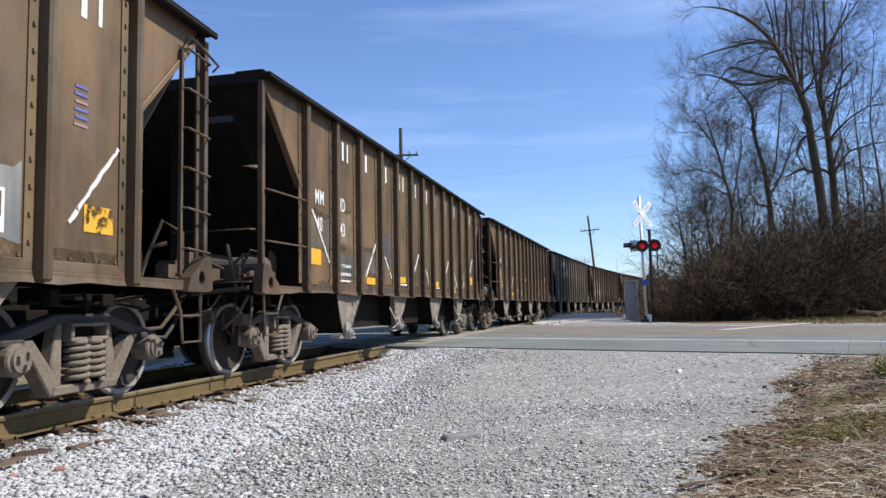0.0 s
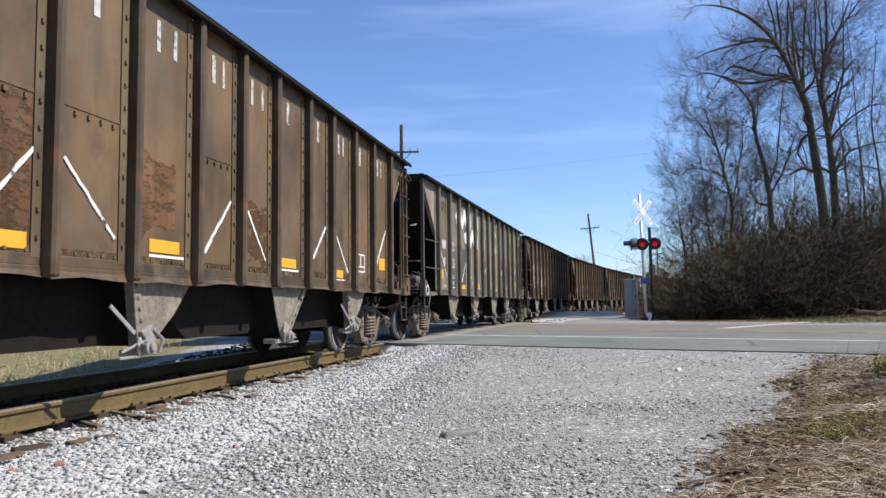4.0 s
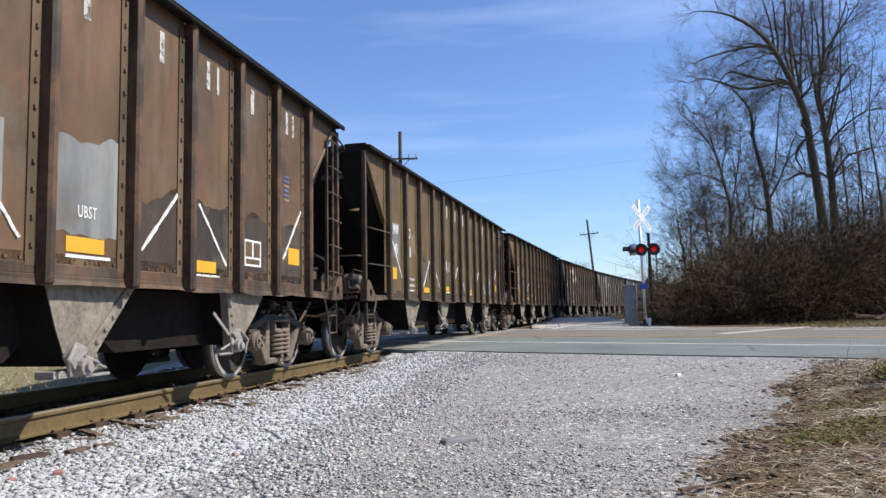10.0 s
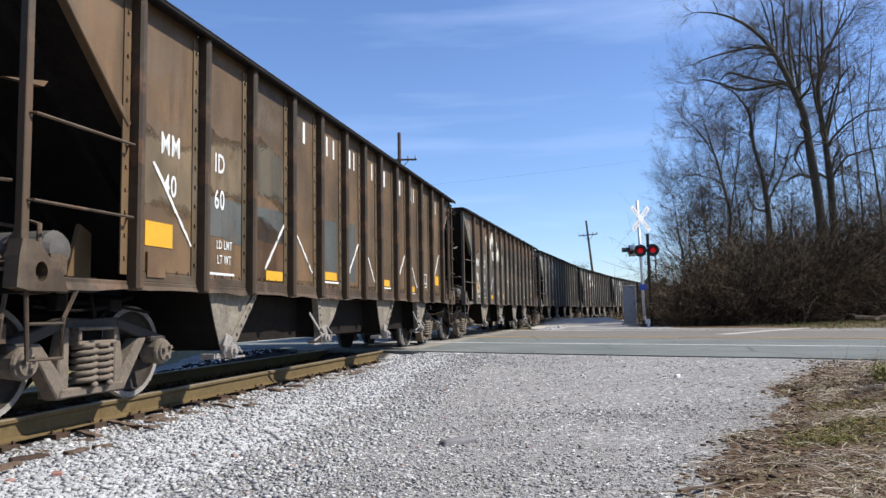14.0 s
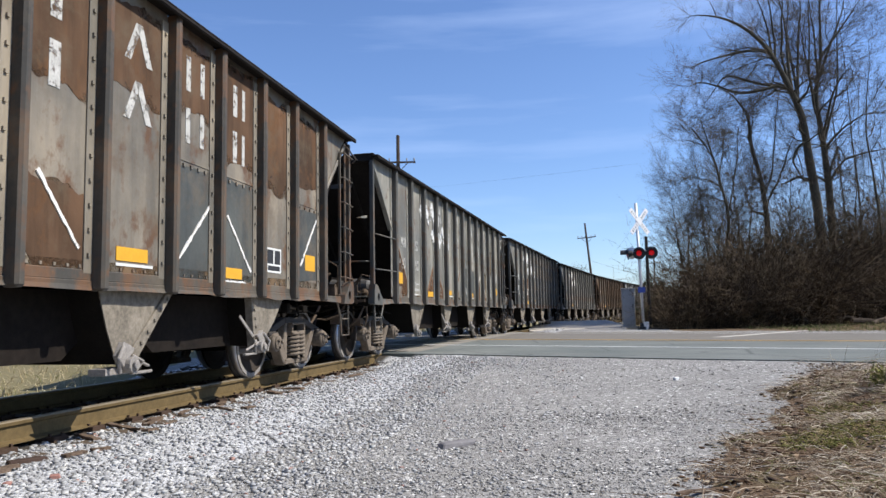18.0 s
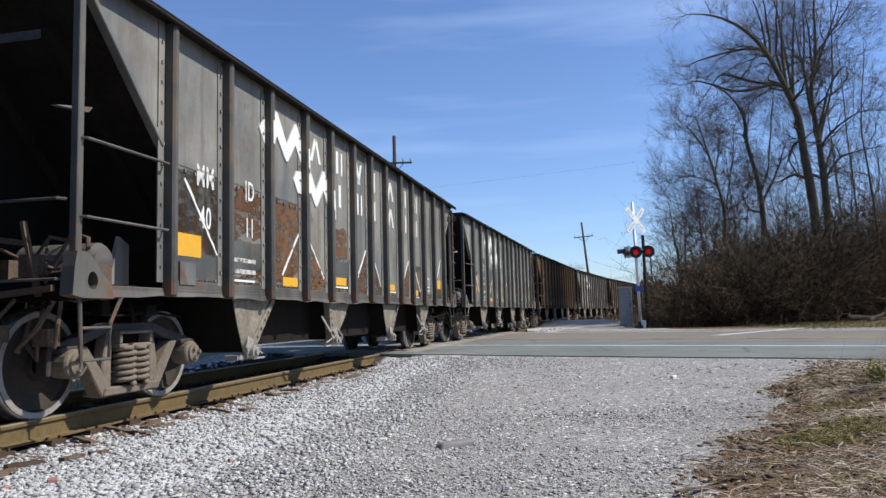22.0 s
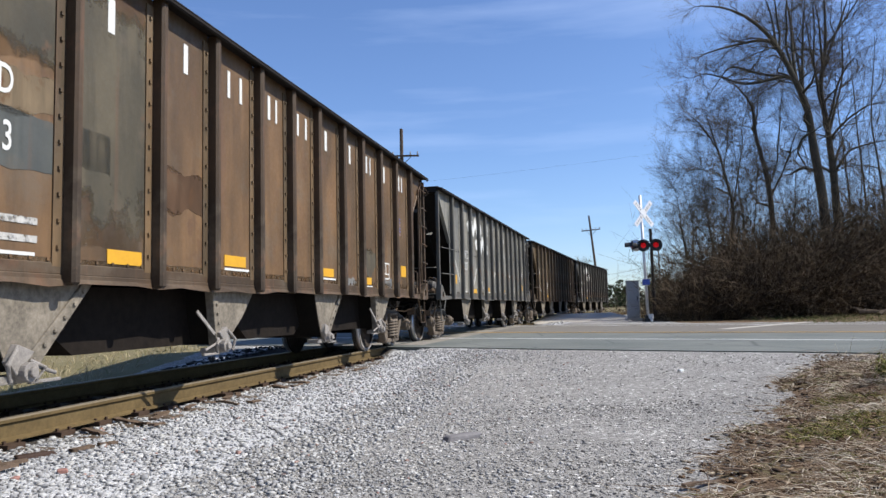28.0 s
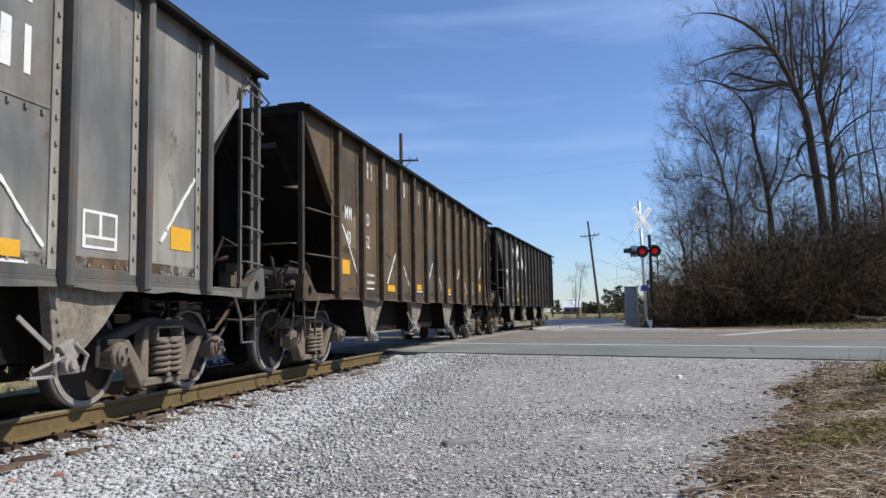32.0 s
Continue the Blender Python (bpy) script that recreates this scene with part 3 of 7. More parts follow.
# crossing panels between and beside the rails
PANEL = plain("worn_crossing_timber", (0.24, 0.22, 0.19), 0.9, 0.0, 0.35, 3.0, 0.4)
s_in = [q for q in np.arange(5, 60, 0.25) if 12.6 < road_off(*on_track(q)[:2]) < 28.0]
for l0, l1 in ((-0.66, -0.02), (0.02, 0.66), (0.82, 1.45), (-1.45, -0.82)):
    g = Geo()
    for i in range(0, len(s_in) - 8, 8):
        vs = [(*on_track(q, l)[:2], z) for q in (s_in[i], s_in[i + 8] - 0.03) for l, z in ((l0, 0.004), (l1, 0.004), (l1, -0.1), (l0, -0.1))]
        g.add(vs, [(0, 1, 2, 3), (7, 6, 5, 4), (0, 4, 5, 1), (1, 5, 6, 2), (2, 6, 7, 3), (3, 7, 4, 0)])
    part("crossing_panel", g.mesh("crossing_panel"), PANEL, road, "worn timber crossing panel")


# ---- the train: positions along the car are y, its right side (facing the road) is +x ----
FRONT, REAR, SHEET = -7.42, 7.23, 1.435
RIBS = [-6.17, -5.07, -4.03, -2.91, -1.94, -0.92, 0.0, 0.90, 1.93, 2.84, 3.87, 4.87, 5.96]
Z0, Z1 = 1.08, 3.76
BAYS = (-4.11, -1.04, 1.68, 4.57)
TRUCKS = (-6.14, 5.94)
AXLES = (-7.029, -5.251, 5.051, 6.829)
CAR_LENGTH, WHEEL_R = 16.078, 0.457
cache = {}


def once(key, make):
    if key not in cache:
        cache[key] = make()
    return cache[key]


def panel_mesh(i):
    y0, y1 = RIBS[i] + 0.045, RIBS[i + 1] - 0.045
    g = Geo().box(SHEET - 0.012, SHEET, y0, y1, Z0 + 0.09, Z1 - 0.03)
    for k in range(5):
        y = y0 + 0.1 + k * (y1 - y0 - 0.25) / 4
        g.box(SHEET, SHEET + 0.013, y, y + 0.025, Z0 + 0.13, Z0 + 0.155)
    return g.mesh("side_panel")


def strip_mesh(i):
    """Splice strip in front of the next rib, with a line of bolt heads."""
    y1 = RIBS[i + 1] - 0.045
    g = Geo().box(SHEET + 0.001, SHEET + 0.013, y1 - 0.10, y1, Z0 + 0.09, Z1 - 0.12)
    for k in range(12):
        z = Z0 + 0.22 + k * 0.2
        g.box(SHEET + 0.013, SHEET + 0.03, y1 - 0.065, y1 - 0.037, z, z + 0.028)
    return g.mesh("splice_strip")


def end_panel_mesh(front):
    if front:
        pts = [(FRONT + 0.06, Z1 - 0.04), (RIBS[0] - 0.045, Z1 - 0.04), (RIBS[0] - 0.045, 2.53)]
    else:
        pts = [(RIBS[-1] + 0.045, 2.56), (RIBS[-1] + 0.045, Z1 - 0.04), (REAR - 0.10, Z1 - 0.04)]
    g = Geo().slab(pts, SHEET - 0.012, SHEET)
    y = RIBS[0] - 0.15 if front else RIBS[-1] + 0.05
    if front:
        g.box(SHEET + 0.001, SHEET + 0.013, y, y + 0.10, Z0 + 0.09, Z1 - 0.04)
        for k in range(12):
            z = Z0 + 0.22 + k * 0.2
            g.box(SHEET + 0.013, SHEET + 0.027, y + 0.04, y + 0.064, z, z + 0.024)
    return g.mesh("end_side_panel")


def rib_mesh():
    g = Geo()
    g.slab([(-0.045, Z0 - 0.05), (0.045, Z0 - 0.05), (0.045, Z1 - 0.03), (-0.045, Z1 - 0.03)], SHEET - 0.02, SHEET + 0.12)
    return g.mesh("rib", bevel=0.022)


def text_mesh(words, size):
    cu = bpy.data.curves.new("lettering", "FONT")
    cu.body, cu.size, cu.align_x, cu.align_y = words, size, "CENTER", "CENTER"
    cu.extrude, cu.resolution_u, cu.space_character, cu.offset = 0.001, 3, 1.12, size * 0.010
    ob = bpy.data.objects.new("lettering", cu)
    scene.collection.objects.link(ob)
    me = bpy.data.meshes.new_from_object(ob.evaluated_get(bpy.context.evaluated_depsgraph_get()))
    bpy.data.objects.remove(ob)
    for v in me.vertices:
        v.co.x, v.co.y = v.co.x * 0.86, v.co.y * 1.28
    me.materials.clear()
    me.materials.append(None)
    return me


ON_SIDE = Matrix(((0, 0, 1, 0), (1, 0, 0, 0), (0, 1, 0, 0), (0, 0, 0, 1)))


def on_side(y, z, lift=0.007):
    """Lays flat lettering on the side that faces the road."""
    return Matrix.Translation((SHEET + lift, y, z)) @ ON_SIDE


def mark_mesh(y0, y1, z0, z1, lift=0.003):
    return Geo().box(SHEET, SHEET + 0.004 + lift, y0, y1, z0, z1).mesh("mark")


def ragged_mesh(y0, y1, z0, z1, seed, rough=0.09):
    """A sheet of paint with an uneven upper and lower edge."""
    n = 26

    def edge_line(at, k):
        slope = noise.noise((seed * 1.7, k, 0.3)) * rough * 3.0
        return [(y0 + (y1 - y0) * i / n, at + slope * (i / n - 0.5) + rough * (1.5 * noise.noise((i / n * 2.1, seed * 3.3, k)) + 0.45 * noise.noise((i / n * 9.0, seed * 5.1, k)))) for i in range(n + 1)]

    return Geo().slab(edge_line(z0, 1.5) + edge_line(z1, 7.5)[::-1], SHEET, SHEET + 0.003).mesh("paint_patch")


def panel_at(i):
    """Middle and half clear width of panel i, counted from 1 at the leading end."""
    a, b = RIBS[i - 1] + 0.02, RIBS[i] - 0.20
    return (a + b) / 2, (b - a) / 2


def torus_mesh(cy, z0, z1, turns, r, wire, x):
    g = Geo()
    pts = [(x + r * math.cos(t * math.tau / 10), cy + r * math.sin(t * math.tau / 10), z0 + (z1 - z0) * t / (turns * 10)) for t in range(turns * 10 + 1)]
    return g.tube(pts, wire, 6)


def side_frame_mesh(side):
    """Cast truck side frame round its own centre."""
    g = Geo()
    x0, x1 = 0.93, 1.05
    for e in (-1, 1):
        g.slab([(e * 0.76, 0.60), (e * 0.63, 0.60), (e * 0.40, 0.34), (e * 0.33, 0.21), (e * 0.33, 0.12), (e * 0.42, 0.12)], x0 - 0.01, x1 + 0.02)
        g.slab([(e * 0.29, 0.72), (e * 0.35, 0.72), (e * 0.42, 0.40), (e * 0.38, 0.20), (e * 0.29, 0.20)], x0 + 0.01, x1 + 0.01)
    g.slab([(-0.42, 0.13), (0.42, 0.13), (0.40, 0.21), (-0.40, 0.21)], x0 - 0.08, x1 + 0.04)
    if side < 0:
        g.v = [(-x, y, z) for x, y, z in g.v]
    return g.mesh("side_frame", bevel=0.012)


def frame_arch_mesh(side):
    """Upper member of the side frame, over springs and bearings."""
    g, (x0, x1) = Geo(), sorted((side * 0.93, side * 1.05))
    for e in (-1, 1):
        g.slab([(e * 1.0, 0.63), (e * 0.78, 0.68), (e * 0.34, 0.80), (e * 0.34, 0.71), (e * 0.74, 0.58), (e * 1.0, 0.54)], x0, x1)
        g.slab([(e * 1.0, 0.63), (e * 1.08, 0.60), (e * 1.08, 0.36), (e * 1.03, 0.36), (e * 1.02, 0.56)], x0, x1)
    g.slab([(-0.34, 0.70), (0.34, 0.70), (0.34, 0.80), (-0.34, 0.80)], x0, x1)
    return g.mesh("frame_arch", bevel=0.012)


def bearing_mesh(side):
    g = Geo().lathe([(0.98, 0.115), (1.15, 0.13), (1.17, 0.12), (1.175, 0.10), (1.20, 0.095), (1.21, 0.04)], 18)
    for k in range(3):
        a = k * math.tau / 3 + 0.4
        g.box(1.18, 1.235, 0.055 * math.cos(a) - 0.018, 0.055 * math.cos(a) + 0.018, 0.055 * math.sin(a) - 0.018, 0.055 * math.sin(a) + 0.018)
    if side < 0:
        g.v = [(-x, y, z) for x, y, z in g.v]
    return g.mesh("bearing")


def wheel_mesh(side):
    prof = [(0.66, 0.482), (0.69, 0.482), (0.705, 0.462), (0.80, 0.455), (0.805, 0.40), (0.765, 0.385), (0.73, 0.24), (0.775, 0.14), (0.82, 0.13), (0.82, 0.10), (0.64, 0.10), (0.64, 0.14), (0.68, 0.22), (0.69, 0.37), (0.66, 0.40)]
    return Geo().lathe([(x * side, r) for x, r in prof], 40, closed=True).mesh("wheel")


def tread_mesh(side):
    return Geo().lathe([(x * side, r) for x, r in ((0.708, 0.4625), (0.797, 0.4575), (0.797, 0.452), (0.708, 0.455))], 40, closed=True).mesh("tread", smooth=True)


CHUTE_EDGE = {1: ((-0.72, 1.09), (0.27, 1.09), (-0.06, 0.74), (-0.38, 0.50), (-0.60, 0.46), (-0.67, 0.70)), -1: ((-0.43, 1.09), (0.63, 1.09), (0.50, 0.72), (0.36, 0.42), (0.18, 0.41), (-0.06, 0.70))}


def mirrored(g, side, e):
    g.v = [(x * side, y * e, z) for x, y, z in g.v]
    return g


def chute_mesh(side, e):
    g = Geo()
    vs = [(x, y, z) for x in (0.28, 1.35) for y, z in CHUTE_EDGE[e]]
    n = len(CHUTE_EDGE[e])
    g.add(vs, [tuple(range(n))[::-1], tuple(range(n, 2 * n))] + [(i, (i + 1) % n, n + (i + 1) % n, n + i) for i in range(n)])
    return mirrored(g, side, e).mesh("chute", bevel=0.008)


def chute_side_mesh(side, e):
    return mirrored(Geo().slab(CHUTE_EDGE[e], 1.352, 1.362), side, e).mesh("chute_side")


def chute_rim_mesh(side, e):
    """Riveted flange along the door edge of a chute."""
    top, foot = (-0.72, -0.60) if e > 0 else (-0.43, 0.18)
    g = Geo().slab([(top - 0.03, 1.05), (top + 0.08, 1.05), (foot + 0.07, 0.47), (foot - 0.05, 0.41)], 1.29, 1.385)
    for k in range(6):
        u = (k + 0.5) / 6
        y, z = top + 0.025 + (foot - top) * u, 1.04 - 0.60 * u
        g.box(1.385, 1.402, y - 0.016, y + 0.016, z - 0.016, z + 0.016)
    return mirrored(g, side, e).mesh("chute_rim", bevel=0.006)


def gate_mesh(side, e):
    """Door latch at the foot of a chute."""
    g = Geo()
    g.box(1.10, 1.27, -0.22, 0.10, 0.28, 0.34)
    g.tube([(1.24, -0.14, 0.36), (1.38, -0.14, 0.36)], 0.072, 12)
    g.tube([(1.38, -0.14, 0.36), (1.41, -0.14, 0.36)], 0.04, 8)
    g.slab([(-0.22, 0.50), (-0.06, 0.56), (0.02, 0.44), (-0.06, 0.34)], 1.27, 1.33)
    g.tube([(1.33, -0.05, 0.52), (1.36, 0.06, 0.42), (1.35, 0.02, 0.30)], 0.02, 6)
    g.tube([(1.30, -0.20, 0.44), (1.35, -0.30, 0.38), (1.32, -0.24, 0.30)], 0.02, 6)
    g.box(1.28, 1.32, -0.50, -0.20, 0.27, 0.295)
    g.tube([(1.30, -0.46, 0.33), (1.33, -0.20, 0.41)], 0.016, 6)
    foot = -0.44 if e > 0 else 0.40
    g.v = [(x + 0.09, y + foot, z + (0.09 if e > 0 else 0.05)) for x, y, z in g.v]
    return mirrored(g, side, e).mesh("gate_latch", bevel=0.005)


def strut_mesh(y):
    return Geo().beam((1.38, y - 1.04, 0.82), (1.40, y - 0.73, 0.58), 0.012, 0.036).mesh("lever")


def casting_mesh(y, e):
    """Jacking casting at a corner: a gusset plate with a round hole."""
    g, n = Geo(), 16
    out = [(-0.10, 1.0), (0.44, 1.0), (0.44, 1.09), (0.27, 1.18), (0.15, 1.31), (0.07, 1.37), (-0.07, 1.37)]
    hole = [(0.13 + 0.06 * math.cos(k * math.tau / n), 1.14 + 0.075 * math.sin(k * math.tau / n)) for k in range(n)]
    ring = []
    for hy, hz in hole:
        d = Vector((hy - 0.13, hz - 1.14)).normalized()
        best = 9.0
        for (ay, az), (by, bz) in zip(out, out[1:] + out[:1]):
            ey, ez = by - ay, bz - az
            det = d.x * -ez + d.y * ey
            if abs(det) > 1e-6:
                t = ((ay - 0.13) * -ez + (az - 1.14) * ey) / det
                u = (d.x * (az - 1.14) - d.y * (ay - 0.13)) / det
                if t > 0 and -0.001 <= u <= 1.001:
                    best = min(best, t)
        ring.append((0.13 + d.x * best, 1.14 + d.y * best))
    for x in (1.40, 1.52):
        vs = [(x, y + e * a, b) for a, b in hole] + [(x, y + e * a, b) for a, b in ring]
        g.add(vs, [(k, (k + 1) % n, n + (k + 1) % n, n + k) for k in range(n)])
    for loop in (hole, ring):
        vs = [(1.40, y + e * a, b) for a, b in loop] + [(1.52, y + e * a, b) for a, b in loop]
        g.add(vs, [(k, (k + 1) % n, n + (k + 1) % n, n + k) for k in range(n)])
    return g.mesh("corner_casting", weld=True)


def stirrup_mesh(y, e):
    g = Geo()
    g.tube([(1.46, y, 1.02), (1.47, y + e * 0.02, 0.50), (1.47, y + e * 0.36, 0.50), (1.46, y + e * 0.38, 0.80), (1.46, y + e * 0.52, 1.02)], 0.018, 6)
    g.tube([(1.47, y + e * 0.02, 0.76), (1.47, y + e * 0.37, 0.76)], 0.014, 6)
    return g.mesh("stirrup_step")


def frame_mesh():
    """Top chord: a bulb angle round the open top."""
    g = Geo()
    a, b = FRONT - 0.02, REAR + 0.06
    for e in (1, -1):
        x0, x1 = sorted((e * 1.41, e * 1.59))
        g.box(x0, x1, a, b, Z1 - 0.035, Z1 + 0.005)
        x0, x1 = sorted((e * 1.555, e * 1.60))
        g.box(x0, x1, a + 0.02, b - 0.02, Z1 - 0.075, Z1 - 0.025)
    g.box(-1.44, 1.44, a, a + 0.14, Z1 - 0.12, Z1 + 0.02)
    g.box(-1.44, 1.44, b - 0.14, b, Z1 - 0.12, Z1 + 0.02)
    for y in (a + 0.07, b - 0.07):
        g.box(-1.5, -1.1, y - 0.09, y + 0.09, Z1, Z1 + 0.035)
        g.box(1.1, 1.5, y - 0.09, y + 0.09, Z1, Z1 + 0.035)
    return g.mesh("top_chord", bevel=0.015)


def flange_mesh(side):
    """Thin lower lip of the sill, knocked out of line here and there."""
    r, g, n = random.Random(5), Geo(), 42
    ys = [FRONT + 0.10 + (REAR - FRONT - 0.20) * i / n for i in range(n + 1)]
    low = [(1.462 + r.uniform(-0.006, 0.016), Z0 - 0.036 - r.random() ** 3 * 0.035) for _ in ys]
    vs = [(side * x, y, z) for y, (xl, zl) in zip(ys, low) for x, z in ((1.447, Z0), (1.453, Z0), (xl + 0.006, zl), (xl, zl))]
    return g.add(vs, [(4 * i + j, 4 * i + (j + 1) % 4, 4 * i + 4 + (j + 1) % 4, 4 * i + 4 + j) for i in range(n) for j in range(4)]).mesh("sill_flange")


def slope_mesh(front):
    """Sloping end sheet of the hopper, with its stiffeners below."""
    if front:
        y0, y1, zt, zb = FRONT + 0.07, -4.75, Z1 - 0.04, 1.16
    else:
        y0, y1, zt, zb = REAR - 0.12, 5.20, Z1 - 0.04, 1.16
    g = Geo()
    vs = [(x, y, z) for x in (-1.42, 1.42) for y, z in ((y0, zt), (y1, zb), (y1, zb - 0.03), (y0, zt - 0.03))]
    g.add(vs, [(0, 1, 2, 3), (7, 6, 5, 4), (0, 4, 5, 1), (1, 5, 6, 2), (2, 6, 7, 3), (3, 7, 4, 0)])
    return g.mesh("slope_sheet")


def stiffener_mesh(front, x):
    y0, y1 = (FRONT + 0.07, -4.75) if front else (REAR - 0.12, 5.20)
    zt, zb = Z1 - 0.04, 1.16
    return Geo().beam((x, y0 + (y1 - y0) * 0.08, zt - 0.32), (x, y0 + (y1 - y0) * 0.8, zb + (zt - zb) * 0.2 - 0.09), 0.08, 0.12).mesh("stiffener")


def inner_mesh():
    """Inside of the body: ridge sheets between the bays, seen only from above."""
    g = Geo()
    for a, b in zip(BAYS[:-1], BAYS[1:]):
        m = (a + b) / 2
        vs = [(x, y, z) for x in (-1.41, 1.41) for y, z in ((a + 0.6, 1.1), (m, 2.2), (b - 0.6, 1.1))]
        g.add(vs, [(0, 1, 4, 3), (1, 2, 5, 4)])
    return g.mesh("ridge_sheet")


# Closed over both end openings, an addition that blocks the sky beyond.
def far_side_mesh():
    g = Geo().slab([(FRONT + 0.06, Z1 - 0.04), (FRONT + 0.06, Z0 + 0.05), (REAR - 0.10, Z0 + 0.05), (REAR - 0.10, Z1 - 0.04)], -SHEET, -SHEET + 0.012)
    return g.mesh("side_wall")


def brake_gear_mesh():
    """Rods, levers and pipes at the leading end."""
    g = Geo()
    g.tube([(0.9, FRONT + 0.25, 1.30), (1.15, FRONT + 0.40, 1.22), (0.75, FRONT + 0.62, 1.20), (0.2, FRONT + 0.55, 1.26)], 0.018, 6)
    g.tube([(1.3, FRONT + 0.10, 1.22), (0.6, FRONT + 0.18, 1.17), (-0.8, FRONT + 0.14, 1.24)], 0.02, 6)
    g.tube([(1.1, FRONT + 0.05, 1.06), (1.05, FRONT + 0.5, 1.0), (0.95, FRONT + 1.0, 1.04)], 0.02, 6)
    g.tube([(0.5, FRONT - 0.05, 1.12), (0.46, FRONT - 0.25, 0.86), (0.42, FRONT - 0.5, 0.62), (0.30, FRONT - 0.7, 0.60)], 0.024, 7)
    g.box(0.55, 0.72, FRONT + 0.12, FRONT + 0.30, 1.1, 1.34)
    g.tube([(1.38, FRONT + 0.06, 1.46), (1.20, FRONT + 0.02, 1.50), (0.95, FRONT + 0.10, 1.30), (0.70, FRONT + 0.06, 1.42)], 0.016, 6)
    g.tube([(1.34, FRONT + 0.30, 1.16), (1.30, FRONT + 0.34, 1.52), (1.10, FRONT + 0.40, 1.58), (0.9, FRONT + 0.34, 1.20)], 0.02, 6)
    g.tube([(1.32, FRONT + 0.02, 1.0), (1.36, FRONT - 0.06, 0.80), (1.30, FRONT - 0.02, 0.62), (1.16, FRONT + 0.10, 0.66)], 0.018, 6)
    g.box(1.16, 1.34, FRONT + 0.42, FRONT + 0.60, 1.14, 1.30)
    g.box(0.30, 0.48, FRONT - 0.02, FRONT + 0.14, 1.20, 1.55)
    g.lathe([(1.18, 0.03), (1.19, 0.075), (1.24, 0.085), (1.28, 0.06), (1.30, 0.02)], 12, (0, FRONT + 0.18, 1.22))
    return g.mesh("brake_rigging")


def hand_brake_mesh():
    """Levers, chain rods and pipes in front of the leading end."""
    g = Geo()
    g.beam((1.05, FRONT - 0.10, 1.62), (1.16, FRONT - 0.04, 1.02), 0.03, 0.05)
    g.beam((0.70, FRONT - 0.12, 1.50), (1.10, FRONT - 0.08, 1.44), 0.025, 0.045)
    g.beam((0.55, FRONT - 0.06, 1.02), (1.34, FRONT - 0.10, 1.08), 0.04, 0.05)
    g.tube([(1.30, FRONT - 0.04, 0.98), (1.22, FRONT - 0.12, 0.76), (1.02, FRONT - 0.10, 0.60), (0.86, FRONT + 0.10, 0.58)], 0.02, 6)
    g.tube([(0.92, FRONT - 0.02, 1.00), (0.86, FRONT - 0.16, 0.82), (0.62, FRONT - 0.20, 0.74), (0.28, FRONT - 0.24, 0.78)], 0.018, 6)
    g.tube([(1.00, FRONT + 0.20, 0.98), (1.04, FRONT + 0.10, 0.72), (0.98, FRONT + 0.16, 0.50)], 0.016, 6)
    g.tube([(0.76, FRONT + 0.34, 0.96), (0.80, FRONT + 0.22, 0.66), (0.92, FRONT + 0.28, 0.46)], 0.022, 6)
    g.box(0.98, 1.14, FRONT - 0.06, FRONT + 0.06, 1.18, 1.36)
    g.box(0.66, 0.84, FRONT - 0.10, FRONT + 0.02, 0.66, 0.80)
    g.box(1.06, 1.20, FRONT + 0.02, FRONT + 0.16, 0.62, 0.76)
    for k in range(7):
        g.tube([(1.22, FRONT - 0.03, 1.46 - 0.06 * k), (1.23, FRONT - 0.05, 1.42 - 0.06 * k)], 0.014, 6)
    return g.mesh("hand_brake")


def rear_gear_mesh():
    """Air hose, uncoupling rod and brackets at the trailing end."""
    g = Geo()
    g.tube([(1.40, REAR - 0.06, 1.30), (1.20, REAR + 0.04, 1.26), (0.70, REAR + 0.08, 0.98), (0.30, REAR + 0.10, 0.92)], 0.017, 6)
    g.tube([(1.34, REAR - 0.20, 1.16), (1.36, REAR - 0.24, 1.60), (1.20, REAR - 0.34, 1.72), (1.00, REAR - 0.40, 1.20)], 0.018, 6)
    g.tube([(1.10, REAR - 0.55, 1.14), (1.18, REAR - 0.50, 1.44), (1.30, REAR - 0.42, 1.48)], 0.022, 6)
    g.tube([(0.45, REAR + 0.02, 0.90), (0.46, REAR + 0.22, 0.66), (0.42, REAR + 0.46, 0.52), (0.34, REAR + 0.62, 0.58)], 0.024, 7)
    g.box(1.12, 1.32, REAR - 0.30, REAR - 0.16, 1.13, 1.32)
    g.box(1.30, 1.44, REAR - 0.62, REAR - 0.50, 1.13, 1.26)
    g.box(0.60, 0.82, REAR - 0.22, REAR - 0.08, 1.13, 1.42)
    return g.mesh("brake_rigging")


